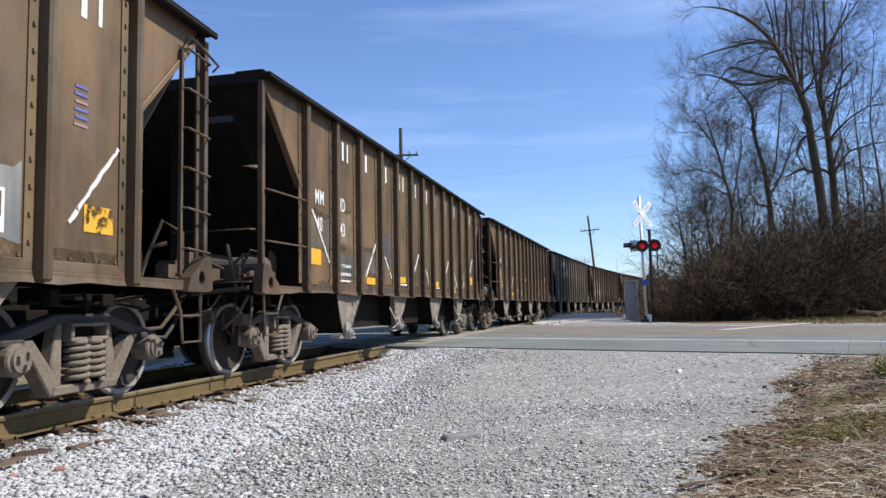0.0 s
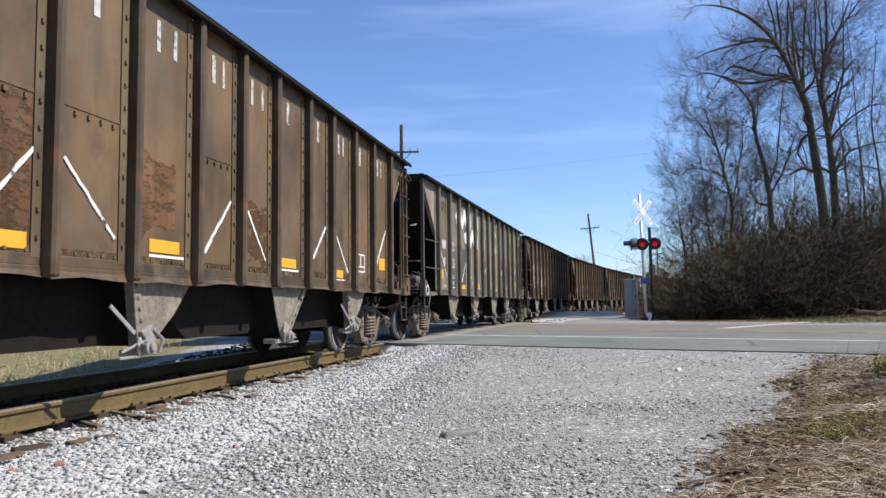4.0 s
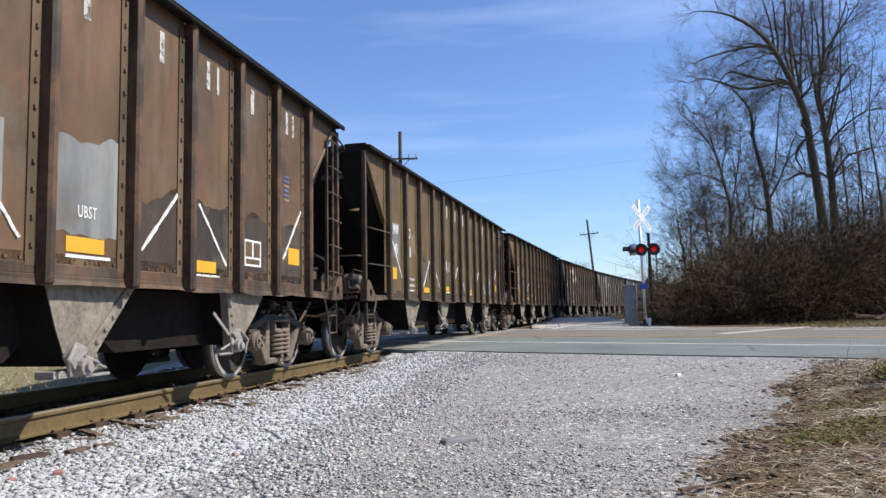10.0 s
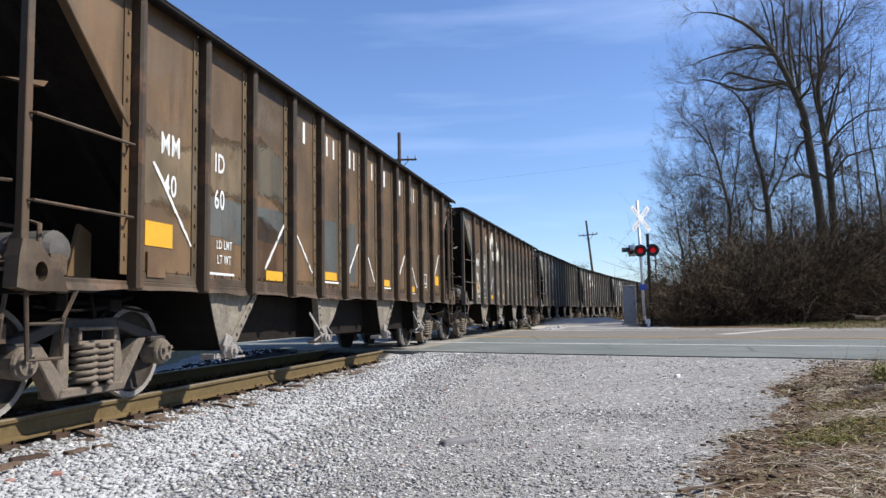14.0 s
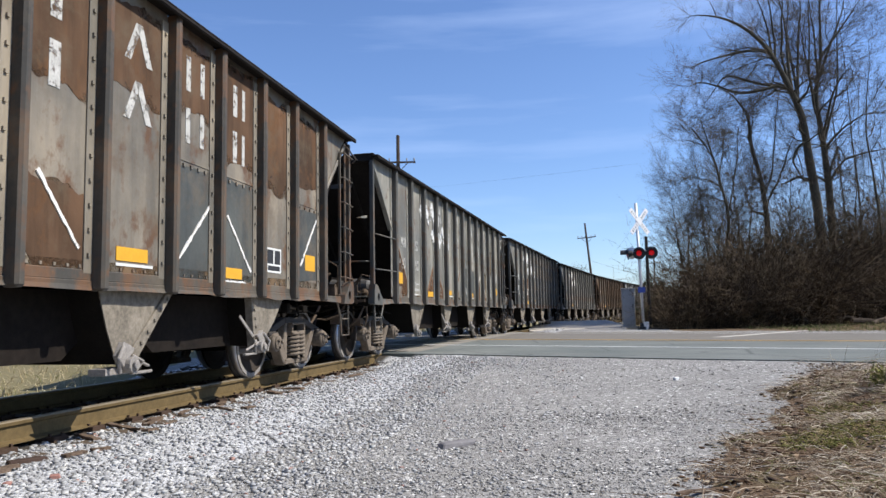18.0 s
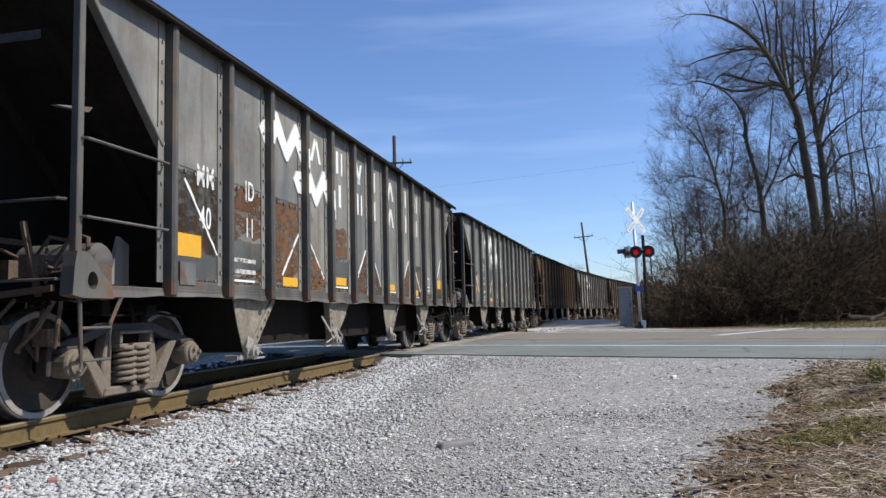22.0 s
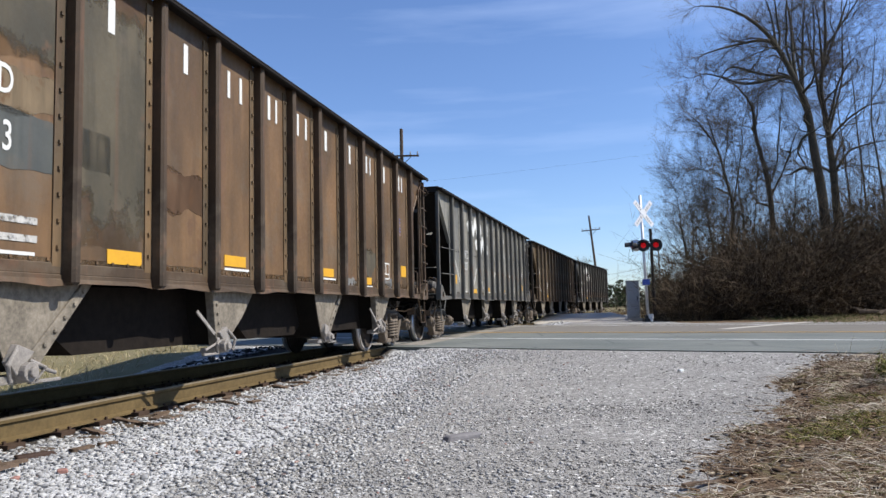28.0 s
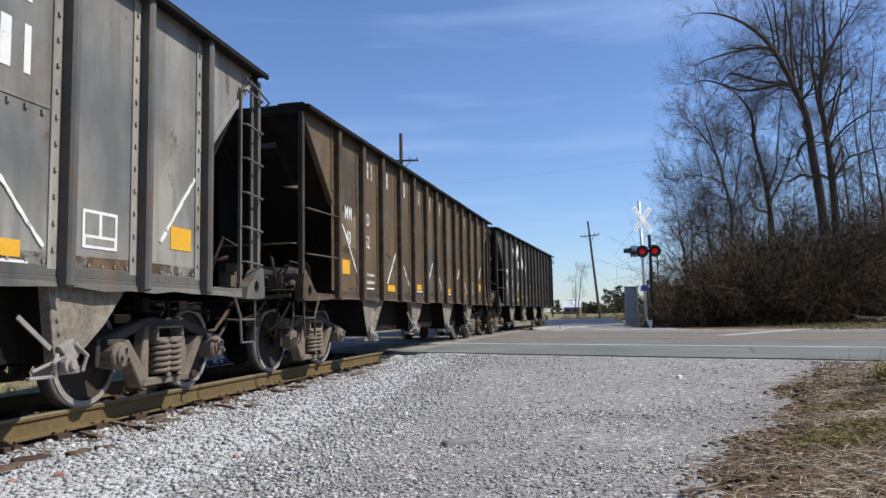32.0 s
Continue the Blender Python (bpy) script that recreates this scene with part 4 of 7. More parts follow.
def truck_top_mesh(c):
    """Bolster, brake beams and levers between the wheels."""
    g = Geo()
    g.box(-1.0, 1.0, c - 0.2, c + 0.2, 0.46, 0.74)
    g.box(-0.5, 0.5, c - 0.24, c + 0.24, 0.74, 0.84)
    for e in (-1, 1):
        g.box(-0.72, 0.72, c + e * 0.42 - 0.04, c + e * 0.42 + 0.04, 0.34, 0.44)
        g.box(0.70, 0.79, c + e * 0.47 - 0.05, c + e * 0.47 + 0.05, 0.30, 0.62)
    g.tube([(0.3, c - 0.45, 0.5), (0.32, c - 0.2, 0.9), (0.34, c + 0.5, 0.96)], 0.03, 6)
    g.tube([(0.9, c - 0.5, 0.95), (0.95, c + 0.3, 0.92), (0.8, c + 0.9, 1.0)], 0.022, 6)
    g.box(0.75, 1.0, c - 0.45, c - 0.25, 0.88, 1.02)
    g.box(0.55, 0.85, c + 0.3, c + 0.55, 0.86, 0.98)
    g.tube([(1.08, c - 0.75, 0.90), (1.12, c - 0.30, 0.86), (1.10, c + 0.25, 0.90), (1.14, c + 0.70, 0.84)], 0.016, 6)
    g.tube([(1.14, c - 0.15, 1.00), (1.16, c - 0.12, 0.82), (1.05, c - 0.02, 0.80)], 0.02, 6)
    g.box(1.02, 1.14, c + 0.12, c + 0.28, 0.86, 0.97)
    g.box(1.10, 1.20, c - 0.62, c - 0.50, 0.86, 1.0)
    return g.mesh("bolster", bevel=0.01)


def coupler_mesh(front):
    e, y = (-1, FRONT) if front else (1, REAR)
    g = Geo()
    ya, yb = sorted((y - e * 0.3, y + e * 0.42))
    g.box(-0.09, 0.09, ya, yb, 0.70, 0.90)
    ya, yb = sorted((y + e * 0.38, y + e * 0.70))
    g.box(-0.16, 0.14, ya, yb, 0.66, 0.96)
    g.tube([(0.10, y + e * 0.60, 0.64), (0.10, y + e * 0.60, 0.98)], 0.09, 10)
    ya, yb = sorted((y + e * 0.02, y - e * 0.10))
    g.box(-1.40, 1.40, ya, yb, 0.98, 1.16)
    g.tube([(0.2, y + e * 0.05, 0.80), (0.45, y + e * 0.10, 0.76), (1.30, y + e * 0.06, 0.96)], 0.018, 6)
    return g.mesh("coupler", bevel=0.01)


def spring_mesh(side):
    return torus_mesh(0, 0.215, 0.565, 6, 0.095, 0.025, side * 1.05).mesh("coil_spring", smooth=True)


def pocket_mesh(side):
    """The end of the bolster above the springs: an open box."""
    x0, x1 = sorted((side * 0.99, side * 1.12))
    g = Geo().box(x0, x1, -0.25, 0.25, 0.565, 0.60).box(x0, x1, -0.25, -0.21, 0.60, 0.69).box(x0, x1, 0.21, 0.25, 0.60, 0.69).box(x0, x1, -0.25, 0.25, 0.69, 0.72)
    return g.mesh("bolster_end", bevel=0.008)


def emblem_mesh(y, z):
    """A plain jagged emblem with two peaks and blunt ends, its notch at y."""
    up = [(-0.80, -0.03), (-0.70, 0.10), (-0.50, 0.12), (-0.36, 0.29), (-0.29, 0.30), (0.0, -0.06), (0.27, 0.28), (0.33, 0.28), (0.52, 0.02), (0.76, -0.02), (0.80, -0.10)]
    lo = [(0.80, -0.40), (0.74, -0.38), (0.68, -0.27), (0.46, -0.22), (0.28, -0.02), (0.03, -0.30), (-0.03, -0.30), (-0.30, -0.02), (-0.42, -0.20), (-0.66, -0.20)]
    return Geo().slab([(y + a, z + b) for a, b in up + lo], SHEET, SHEET + 0.017).mesh("emblem")


# each painted name is a row of plain bars: (place, lean, thickness), in parts of a third of a metre
PAIR, ONE, PEAK, VALLEY = ((-0.36, 0.0, 0.20), (0.36, 0.0, 0.20)), ((0.0, 0.0, 0.26),), ((-0.22, 0.4, 0.22), (0.22, -0.4, 0.22)), ((-0.20, -0.42, 0.22), (0.06, 0.34, 0.22))
STEM, BLOCK = ((-0.22, 0.0, 0.30),), ((-0.28, 0.0, 0.24), (0.26, 0.0, 0.16))
BROWN_BARS = {2: BLOCK, 3: STEM, 4: ONE, 5: PAIR, 6: BLOCK, 7: PAIR, 8: STEM, 9: ONE, 10: BLOCK, 11: STEM, 12: BLOCK}
UPPER_BARS = {4: PEAK, 5: BLOCK, 6: VALLEY, 7: STEM, 8: PEAK, 9: PAIR, 10: BLOCK}
LOWER_BARS = {5: ONE, 6: BLOCK, 7: STEM, 8: PEAK, 9: PAIR, 10: BLOCK}


def name_bar_mesh(y, z, h, place, lean, thick):
    thick *= 0.72 if h < 0.35 else 1.0
    w, m, d = thick * 0.41 * 0.5, y + place * 0.38, lean * 0.40 * 0.5
    return Geo().slab([(m - d - w, z), (m - d + w, z), (m + d + w, z + h), (m + d - w, z + h)], SHEET, SHEET + 0.006).mesh("name_bar")


def seal_mesh(p, q):
    """A lumpy bead of sealed weld."""
    r = random.Random(int(p[0] * 97))
    n, v = 14, Vector((q[0] - p[0], q[1] - p[1]))
    k = Vector((-v.y, v.x)).normalized()
    one = [Vector(p) + v * (i / n) + k * r.uniform(0.008, 0.022) for i in range(n + 1)]
    two = [Vector(p) + v * (i / n) - k * r.uniform(0.008, 0.022) for i in range(n, -1, -1)]
    return Geo().slab([(a.x, a.y) for a in one + two], SHEET, SHEET + 0.012).mesh("weld_seal")


SEALS = ((-5.86, 2.24, -5.22, 1.50), (-3.58, 1.36, -3.04, 1.97), (-2.74, 1.95, -2.13, 1.38), (-0.70, 1.36, -0.16, 1.96), (0.24, 1.90, 0.70, 1.36), (2.13, 1.38, 2.72, 1.98), (3.10, 1.93, 3.68, 1.33), (5.20, 1.50, 5.80, 2.20))


def wedge_mesh(n):
    """Bare sheet beside the n-th weld line, down to the foot of its panel."""
    ya, za, yb, zb = SEALS[n]
    rib = min(RIBS, key=lambda q: abs(q - (yb if zb > za else ya)))
    far = rib - 0.15 if zb > za else rib + 0.05
    pts = [(ya, za), (yb, zb), (far, zb - 0.04), (far, 1.19), (ya - 0.10, 1.19)] if zb > za else [(ya, za), (yb, zb), (yb + 0.10, 1.19), (far, 1.19), (far, za - 0.04)]
    fine = []
    for p, q in zip(pts, pts[1:] + pts[:1]):
        for i in range(6):
            y, z = p[0] + (q[0] - p[0]) * i / 6, p[1] + (q[1] - p[1]) * i / 6
            fine.append((y + 0.02 * noise.noise((y * 9, z * 9, n)), z + 0.03 * noise.noise((y * 9, z * 9, n + 40)) * (z > 1.25)))
    return Geo().slab(fine, SHEET, SHEET + 0.0035).mesh("paint_patch")


wheel_sets = []


def make_car(spec, at):
    kind, seed = spec["kind"], spec["seed"]
    skin = paint(f"{kind}_car_paint", spec["color"], spec.get("rust", 0.4), seed, spec.get("dirt", 0.5))
    # Body paint again, darkened: shade on ribs, sill and posts as colour.
    edge = paint(f"{kind}_shaded_rib_paint", tuple(x * (0.50 if kind == "brown" else 0.40) for x in spec["color"]), min(0.9, spec.get("rust", 0.4) + 0.2), seed + 0.3, 0.3, 0.7)
    seam = paint(f"{kind}_seam_paint", tuple(x * 0.72 + y * 0.24 for x, y in zip(spec["color"], (0.10, 0.095, 0.06))) if kind == "brown" else tuple(x * 1.1 for x in spec["color"]), 0.15, seed + 0.7, 0.4, 0.7)
    word = {"brown": "rust-brown", "grey": "weathered grey"}[kind]
    car = empty("hopper_car", f"{word} hopper car {spec['look']}", "railway car", group="hopper cars of the train", at=at)
    for i in range(12):
        part("side_panel", once(("panel", i), lambda: panel_mesh(i)), skin, car)
        part("splice_strip", once(("strip", i), lambda: strip_mesh(i)), seam, car, "faded bolted splice strip")
    for e in (True, False):
        part("end_side_panel", once(("endp", e), lambda: end_panel_mesh(e)), skin, car)
        # Sheet and stiffeners hold the end bay's shade in their black.
        part("slope_sheet", once(("slope", e), lambda: slope_mesh(e)), NEAR_BLACK, car, "sloping end sheet")
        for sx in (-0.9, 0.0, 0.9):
            part("stiffener", once(("stiff", e, sx), lambda: stiffener_mesh(e, sx)), NEAR_BLACK, car)
        part("end_diagonal", once(("diag", e), lambda: Geo().beam((SHEET - 0.02, FRONT + 0.08, Z1 - 0.12) if e else (SHEET - 0.02, RIBS[-1] + 0.06, 2.54), (SHEET - 0.02, RIBS[0] - 0.06, 2.49) if e else (SHEET - 0.02, REAR - 0.12, Z1 - 0.12), 0.09, 0.06).mesh("end_diagonal", bevel=0.008)), skin, car)
        # Added plate: hides the sky under the slope and stands for the bay's shade.
        part("centre_web", once(("web", e), lambda: Geo().slab([(-4.95, 1.14), (FRONT + 0.30, 1.14), (FRONT + 0.30, 3.30), (-4.95, 1.30)] if e else [(5.40, 1.14), (5.40, 1.30), (REAR - 0.30, 3.32), (REAR - 0.30, 1.14)], -0.012, 0.012).mesh("centre_web")), DARK_STEEL, car, "web plate added over the sill to block the sky, shade-black")
        part("coupler", once(("coupler", e), lambda: coupler_mesh(e)), DARK_STEEL, car, "coupler and end sill in shade-dark steel")
    for y in RIBS:
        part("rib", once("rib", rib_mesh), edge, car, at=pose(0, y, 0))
    part("top_chord", once("chord", frame_mesh), NEAR_BLACK, car, "dark top chord")
    part("side_wall", once("farside", far_side_mesh), NEAR_BLACK, car, "near-black far side wall, closed to block the sky")
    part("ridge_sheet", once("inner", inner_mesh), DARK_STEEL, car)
    for e in (1, -1):
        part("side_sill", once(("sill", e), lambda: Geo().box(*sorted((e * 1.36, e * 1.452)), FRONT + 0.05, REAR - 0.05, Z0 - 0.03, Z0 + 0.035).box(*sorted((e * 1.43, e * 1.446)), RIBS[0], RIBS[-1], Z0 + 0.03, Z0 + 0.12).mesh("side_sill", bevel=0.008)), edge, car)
        part("sill_flange", once(("flange", e), lambda: flange_mesh(e)), edge, car, "bent flange along the sill in shade-darkened paint")
    part("centre_sill", once("cs", lambda: Geo().box(-0.20, 0.20, FRONT - 0.02, REAR + 0.02, 0.74, 1.06).mesh("centre_sill", bevel=0.01)), DARK_STEEL, car, "centre sill in shade-dark steel")
    # end posts, casting, steps, grab irons and ladder
    for y, e in ((FRONT, 1), (REAR, -1)):
        for sd in (1, -1):
            part("corner_post", once(("post", y, sd), lambda: Geo().box(*sorted((sd * 1.42, sd * 1.49)), y - 0.035, y + 0.035, 1.0, Z1 - 0.10).box(*sorted((sd * 1.40, sd * 1.43)), y, y + e * 0.09, 1.0, Z1 - 0.12).mesh("corner_post", bevel=0.006)), edge, car)
        part("corner_casting", once(("cast", y), lambda: casting_mesh(y, e)), edge, car)
        part("stirrup_step", once(("stir", y), lambda: stirrup_mesh(y + e * 0.05, e)), edge, car)
        part("end_floor", once(("floor", y), lambda: Geo().box(-1.38, 1.38, *sorted((y + e * 0.05, y + e * 0.9)), 1.10, 1.13).mesh("end_floor")), DARK_STEEL, car)
    for z in (2.29, 1.65):
        part("grab_iron", once(("grab", z), lambda: Geo().tube([(1.47, FRONT, z), (1.53, FRONT + 0.02, z), (1.53, RIBS[0] - 0.1, z + 0.01), (1.46, RIBS[0] - 0.08, z + 0.01)], 0.014, 6).mesh("grab_iron")), edge, car)
        part("grab_iron", once(("grab_end", z), lambda: Geo().tube([(1.40, FRONT - 0.04, z - 0.5), (1.36, FRONT - 0.1, z - 0.5), (0.3, FRONT - 0.1, z - 0.5), (0.26, FRONT - 0.04, z - 0.5)], 0.013, 6).mesh("grab_iron")), edge, car)
    part("ladder_rail", once("lrail", lambda: Geo().box(1.45, 1.49, REAR - 0.49, REAR - 0.455, 1.15, 3.42).mesh("ladder_rail", bevel=0.005)), edge, car)
    for k in range(6):
        z = 1.40 + k * 0.40
        part("ladder_rung", once(("rung", k), lambda: Geo().tube([(1.48, REAR - 0.47, z + 0.02), (1.54, REAR - 0.45, z + 0.02), (1.54, REAR - 0.02, z), (1.49, REAR, z)], 0.013, 6).mesh("ladder_rung")), edge, car)
    part("ladder_hoop", once("hoop", lambda: Geo().tube([(1.47, REAR - 0.47, 3.42), (1.53, REAR - 0.45, 3.56), (1.56, REAR - 0.30, 3.52), (1.57, REAR + 0.10, 3.42), (1.50, REAR + 0.10, 3.36)], 0.013, 6).mesh("ladder_hoop")), edge, car)
    part("end_brace", once("brace", lambda: Geo().slab([(REAR - 0.75, 1.15), (REAR - 0.60, 1.15), (REAR - 0.28, 2.05), (REAR - 0.45, 1.95)], 0.9, 0.94).mesh("end_brace")), skin, car, "leaning end brace plate")
    part("end_brace", once("brace2", lambda: Geo().slab([(FRONT + 0.95, 1.13), (FRONT + 1.25, 1.13), (FRONT + 1.25, 1.55), (FRONT + 1.10, 1.62)], 1.0, 1.04).mesh("end_brace")), skin, car, "gusset plate")
    part("bent_bracket", once("brace3", lambda: Geo().slab([(FRONT + 0.1, 2.62), (FRONT + 0.55, 2.72), (FRONT + 0.5, 2.66)], 1.1, 1.16).mesh("bent_bracket")), skin, car, "bent bracket")
    part("air_reservoir", once("tank", lambda: Geo().lathe([(0.30, 0.02), (0.32, 0.12), (0.37, 0.16), (1.12, 0.16), (1.17, 0.12), (1.19, 0.02)], 18, (0, FRONT + 0.72, 1.36)).mesh("air_reservoir", smooth=False)), GREY_TANK, car, "dusty grey air tank")
    part("brake_rigging", once("rig", brake_gear_mesh), GEAR, car, "grimy rods, valves and hoses")
    part("hand_brake", once("hbrake", hand_brake_mesh), GEAR, car, "rusty brake lever, chain and bracket")
    part("air_hose", once("hose", lambda: Geo().tube([(0.36, FRONT - 0.02, 0.88), (0.40, FRONT - 0.20, 0.66), (0.42, FRONT - 0.42, 0.50), (0.36, FRONT - 0.66, 0.52)], 0.026, 8).mesh("air_hose", smooth=True)), OILY_SHADE_STEEL, car, "black rubber air hose")
    part("brake_rigging", once("rig_rear", rear_gear_mesh), GEAR, car, "grimy pipes and brackets at the trailing end")
    if spec.get("ring"):
        part("ring", once("ring", lambda: Geo().lathe([(1.521, 0.115), (1.527, 0.115), (1.527, 0.085), (1.521, 0.085)], 20, (0, FRONT + 0.13, 1.14), closed=True).mesh("ring")), WHITE_PAINT, car, "white painted ring round the casting hole")
    # bays
    for i, y in enumerate(BAYS):
        e = -1 if i % 2 == 0 else 1
        for sd in (1, -1):
            # Chute body takes the shaded tone, the separate side plate the lit one.
            ch = part("chute", once(("chute", sd, e), lambda: chute_mesh(sd, e)), DARK_STEEL, car, "discharge chute, its shade in the dark steel", at=pose(0, y, 0))
            part("chute_side", once(("cside", sd, e), lambda: chute_side_mesh(sd, e)), CHUTE, ch, "dust-coated chute side")
            part("chute_rim", once(("crim", sd, e), lambda: chute_rim_mesh(sd, e)), CHUTE, ch, "riveted door flange")
            part("gate_latch", once(("gate", sd, e), lambda: gate_mesh(sd, e)), PALE_STEEL, ch)
        if e > 0:
            part("lever", once(("lever", i), lambda: strut_mesh(y)), PALE_STEEL, car)
    for i, (y0, y1) in enumerate(((-4.95, -4.8), *((p + 0.30, q - 0.30) for p, q in zip(BAYS, BAYS[1:])), (4.9, 5.05))):
        if 0 < i < 4:
            part("belly_sheet", once(("belly", i), lambda: Geo().slab([(y0, 0.72), (y0 + 0.35, 0.47), (y1 - 0.35, 0.47), (y1, 0.72), (y1, 1.05), (y0, 1.05)], -1.05, 1.05).mesh("belly_sheet")), BELLY, car, "sheet between the chutes, underside shade in its dark brown")
    # trucks
    for c in TRUCKS:
        part("bolster", once(("bolster", c), lambda: truck_top_mesh(c)), DARK_STEEL, car, "truck bolster and brake levers")
        for sd in (1, -1):
            fr = part("side_frame", once(("sf", sd), lambda: side_frame_mesh(sd)), CAST, car, "dust-tan cast truck side frame", at=pose(0, c, 0))
            # Frame top has its own black: the car body's shade, put into colour.
            part("frame_arch", once(("arch", sd), lambda: frame_arch_mesh(sd)), OILY_SHADE_STEEL, fr, "oily upper frame member, darkened for the car body's shade")
            for dy in (-0.10, 0.10):
                part("coil_spring", once(("spring", sd), lambda: spring_mesh(sd)), CAST, fr, at=pose(0, dy, 0))
            part("bolster_end", once(("pocket", sd), lambda: pocket_mesh(sd)), CAST, fr)
            for e in (-0.889, 0.889):
                part("bearing_adapter", once("adapter" + str(sd), lambda: Geo().box(*sorted((sd * 1.0, sd * 1.12)), -0.12, 0.12, 0.55, 0.61).mesh("bearing_adapter", bevel=0.015)), OILY_SHADE_STEEL, fr, "oily bearing adapter", at=pose(0, e, 0))
    for y in AXLES:
        ax = part("wheel_set", once("axle", lambda: Geo().lathe([(-1.1, 0.07), (-0.75, 0.09), (-0.3, 0.08), (0.3, 0.08), (0.75, 0.09), (1.1, 0.07)], 14).mesh("wheel_set", smooth=True)), DARK_STEEL, car, "axle with two wheels", at=pose(0, y, WHEEL_R))
        for sd in (1, -1):
            part("wheel", once(("wheel", sd), lambda: wheel_mesh(sd)), WHEEL, ax, "steel wheel, darkened for the shade under the car")
            part("rim", once(("rim", sd), lambda: Geo().lathe([(x * sd, r) for x, r in ((0.8055, 0.452), (0.809, 0.452), (0.809, 0.402), (0.8055, 0.402))], 40, closed=True).mesh("rim", smooth=False)), PALE_STEEL, ax, "pale wheel rim")
            part("tread", once(("tread", sd), lambda: tread_mesh(sd)), TREAD, ax, "bright worn tread")
            part("bearing", once(("bearing", sd), lambda: bearing_mesh(sd)), CAST, ax, "bearing end cap with bolts")
        wheel_sets.append((ax, y))
    # markings
    for ya, yb, z in ((-3.55, -3.09, 1.225), (-1.64, -1.16, 1.305), (1.17, 1.62, 1.30), (3.07, 3.46, 1.235)):
        part("reflector", once(("ref", ya), lambda: mark_mesh(ya, yb, z, z + 0.12)), YELLOW, car, "yellow reflective strip")
        if ya != -3.55:
            part("strip", once(("refw", ya), lambda: mark_mesh(ya, yb + 0.08, z - 0.045, z - 0.02)), WHITE_PAINT, car, "white strip")
    m, _ = panel_at(1)
    part("reflector", once("ref1", lambda: mark_mesh(m - 0.26, m + 0.17, 1.45, 1.68)), spec.get("square", YELLOW), car, "yellow reflective square")
    part("placard", once("plac", lambda: mark_mesh(m - 0.24, m + 0.04, 1.16, 1.39, 0.02)), skin, car, "small card holder")
    m, _ = panel_at(12)
    part("reflector", once("ref12", lambda: mark_mesh(m + 0.05, m + 0.42, 1.45, 1.67)), spec.get("square", YELLOW), car, "yellow reflective square")
    for ya, za, yb, zb in () if spec.get("no_seals") else SEALS:
        part("weld_seal", once(("seal", ya), lambda: seal_mesh((ya, za), (yb, zb))), SEAL_RUST if spec.get("rusty_seal") and ya < 0 else SEAL, car, "pale diagonal weld line")
    m = panel_at(11)[0] + 0.05
    if spec.get("spray"):
        part("overspray", once("spray", lambda: ragged_mesh(m - 0.27, m + 0.27, 1.22, 1.86, 77, 0.03)), SPRAY, car, "white overspray round the data box")
    pl = part("data_box", once("box_a", lambda: mark_mesh(m - 0.22, m + 0.22, 1.36, 1.67, 0.003)), spec.get("box", WHITE_PAINT), car, "stencilled data box")
    for y0, y1 in ((m - 0.19, m - 0.02), (m + 0.02, m + 0.19)):
        part("data_field", once(("box_b", y0), lambda: mark_mesh(y0, y1, 1.47, 1.645, 0.005)), spec.get("box_in", skin), pl)
    part("data_field", once("box_c", lambda: mark_mesh(m - 0.18, m + 0.18, 1.385, 1.445, 0.005)), spec.get("box_in", skin), pl)
    # numbers and small stencils
    m1, m2, lm = panel_at(1)[0], panel_at(2)[0], spec.get("letters", WHITE_PAINT)
    small = kind == "brown"
    tz, tsize = spec.get("text_z", 2.17 if small else 2.01), 0.235 if small else 0.258
    for txt, y, z in spec["text"]:
        along = {1: m1 + (0.12 if small else 0.25), 2: m2 + (-0.03 if small else 0.17), 3: panel_at(3)[0]}[y]
        part("lettering", once(("txt", txt, tsize), lambda: text_mesh(txt, tsize)), lm, car, "white stencilled letters", at=on_side(along, tz + z * (0.9 if small else 1.0)))
    for row, (txt, y, z) in enumerate(spec.get("stencils", ())):
        part("lettering", once(("small", txt), lambda: text_mesh(txt, 0.105)), lm, car, "small white stencilled letters", at=on_side(panel_at(y)[0] + (0.30 if y == 1 else 0.08), z - (0.12 if y == 1 else 0.0)))
    for k in range(0 if spec.get("stencils") else 2):
        part("stencil_line", once(("sten", k), lambda: mark_mesh(m2 - 0.26 + 0.08 * k, m2 + 0.32, 1.46 - k * 0.13, 1.51 - k * 0.13)), FADED_WHITE, car, "row of small stencilling")
    part("stencil_line", once("sten_b", lambda: mark_mesh(m2 - 0.34, m2 + 0.30, 1.235, 1.26)), WHITE_PAINT, car, "white stencil rule")
    part("stencil_line", once("sten_end", lambda: Geo().box(0.62, 1.04, FRONT + 0.045, FRONT + 0.05, 3.18, 3.26).mesh("stencil_line")), END_STENCIL, car, "faded stencil on the end")
    if spec.get("label"):
        m, _ = panel_at(12)
        for k in range(6):
            z = 2.28 + k * 0.062
            part("label_row", once(("lab", k), lambda: mark_mesh(m - 0.09 + 0.01 * (k % 2), m + 0.07, z, z + 0.026)), BLUE_INK if k % 3 else RED_INK, car, "row of a small faded label")
    nm = spec.get("name", FADED_WHITE)
    rows = [(i, 3.18, 0.30, BROWN_BARS[i]) for i in spec.get("name_panels", range(2, 13))] if kind == "brown" else [(i, z, 0.36, row[i]) for row, z in ((UPPER_BARS, 3.09), (LOWER_BARS, 2.555)) for i in row]
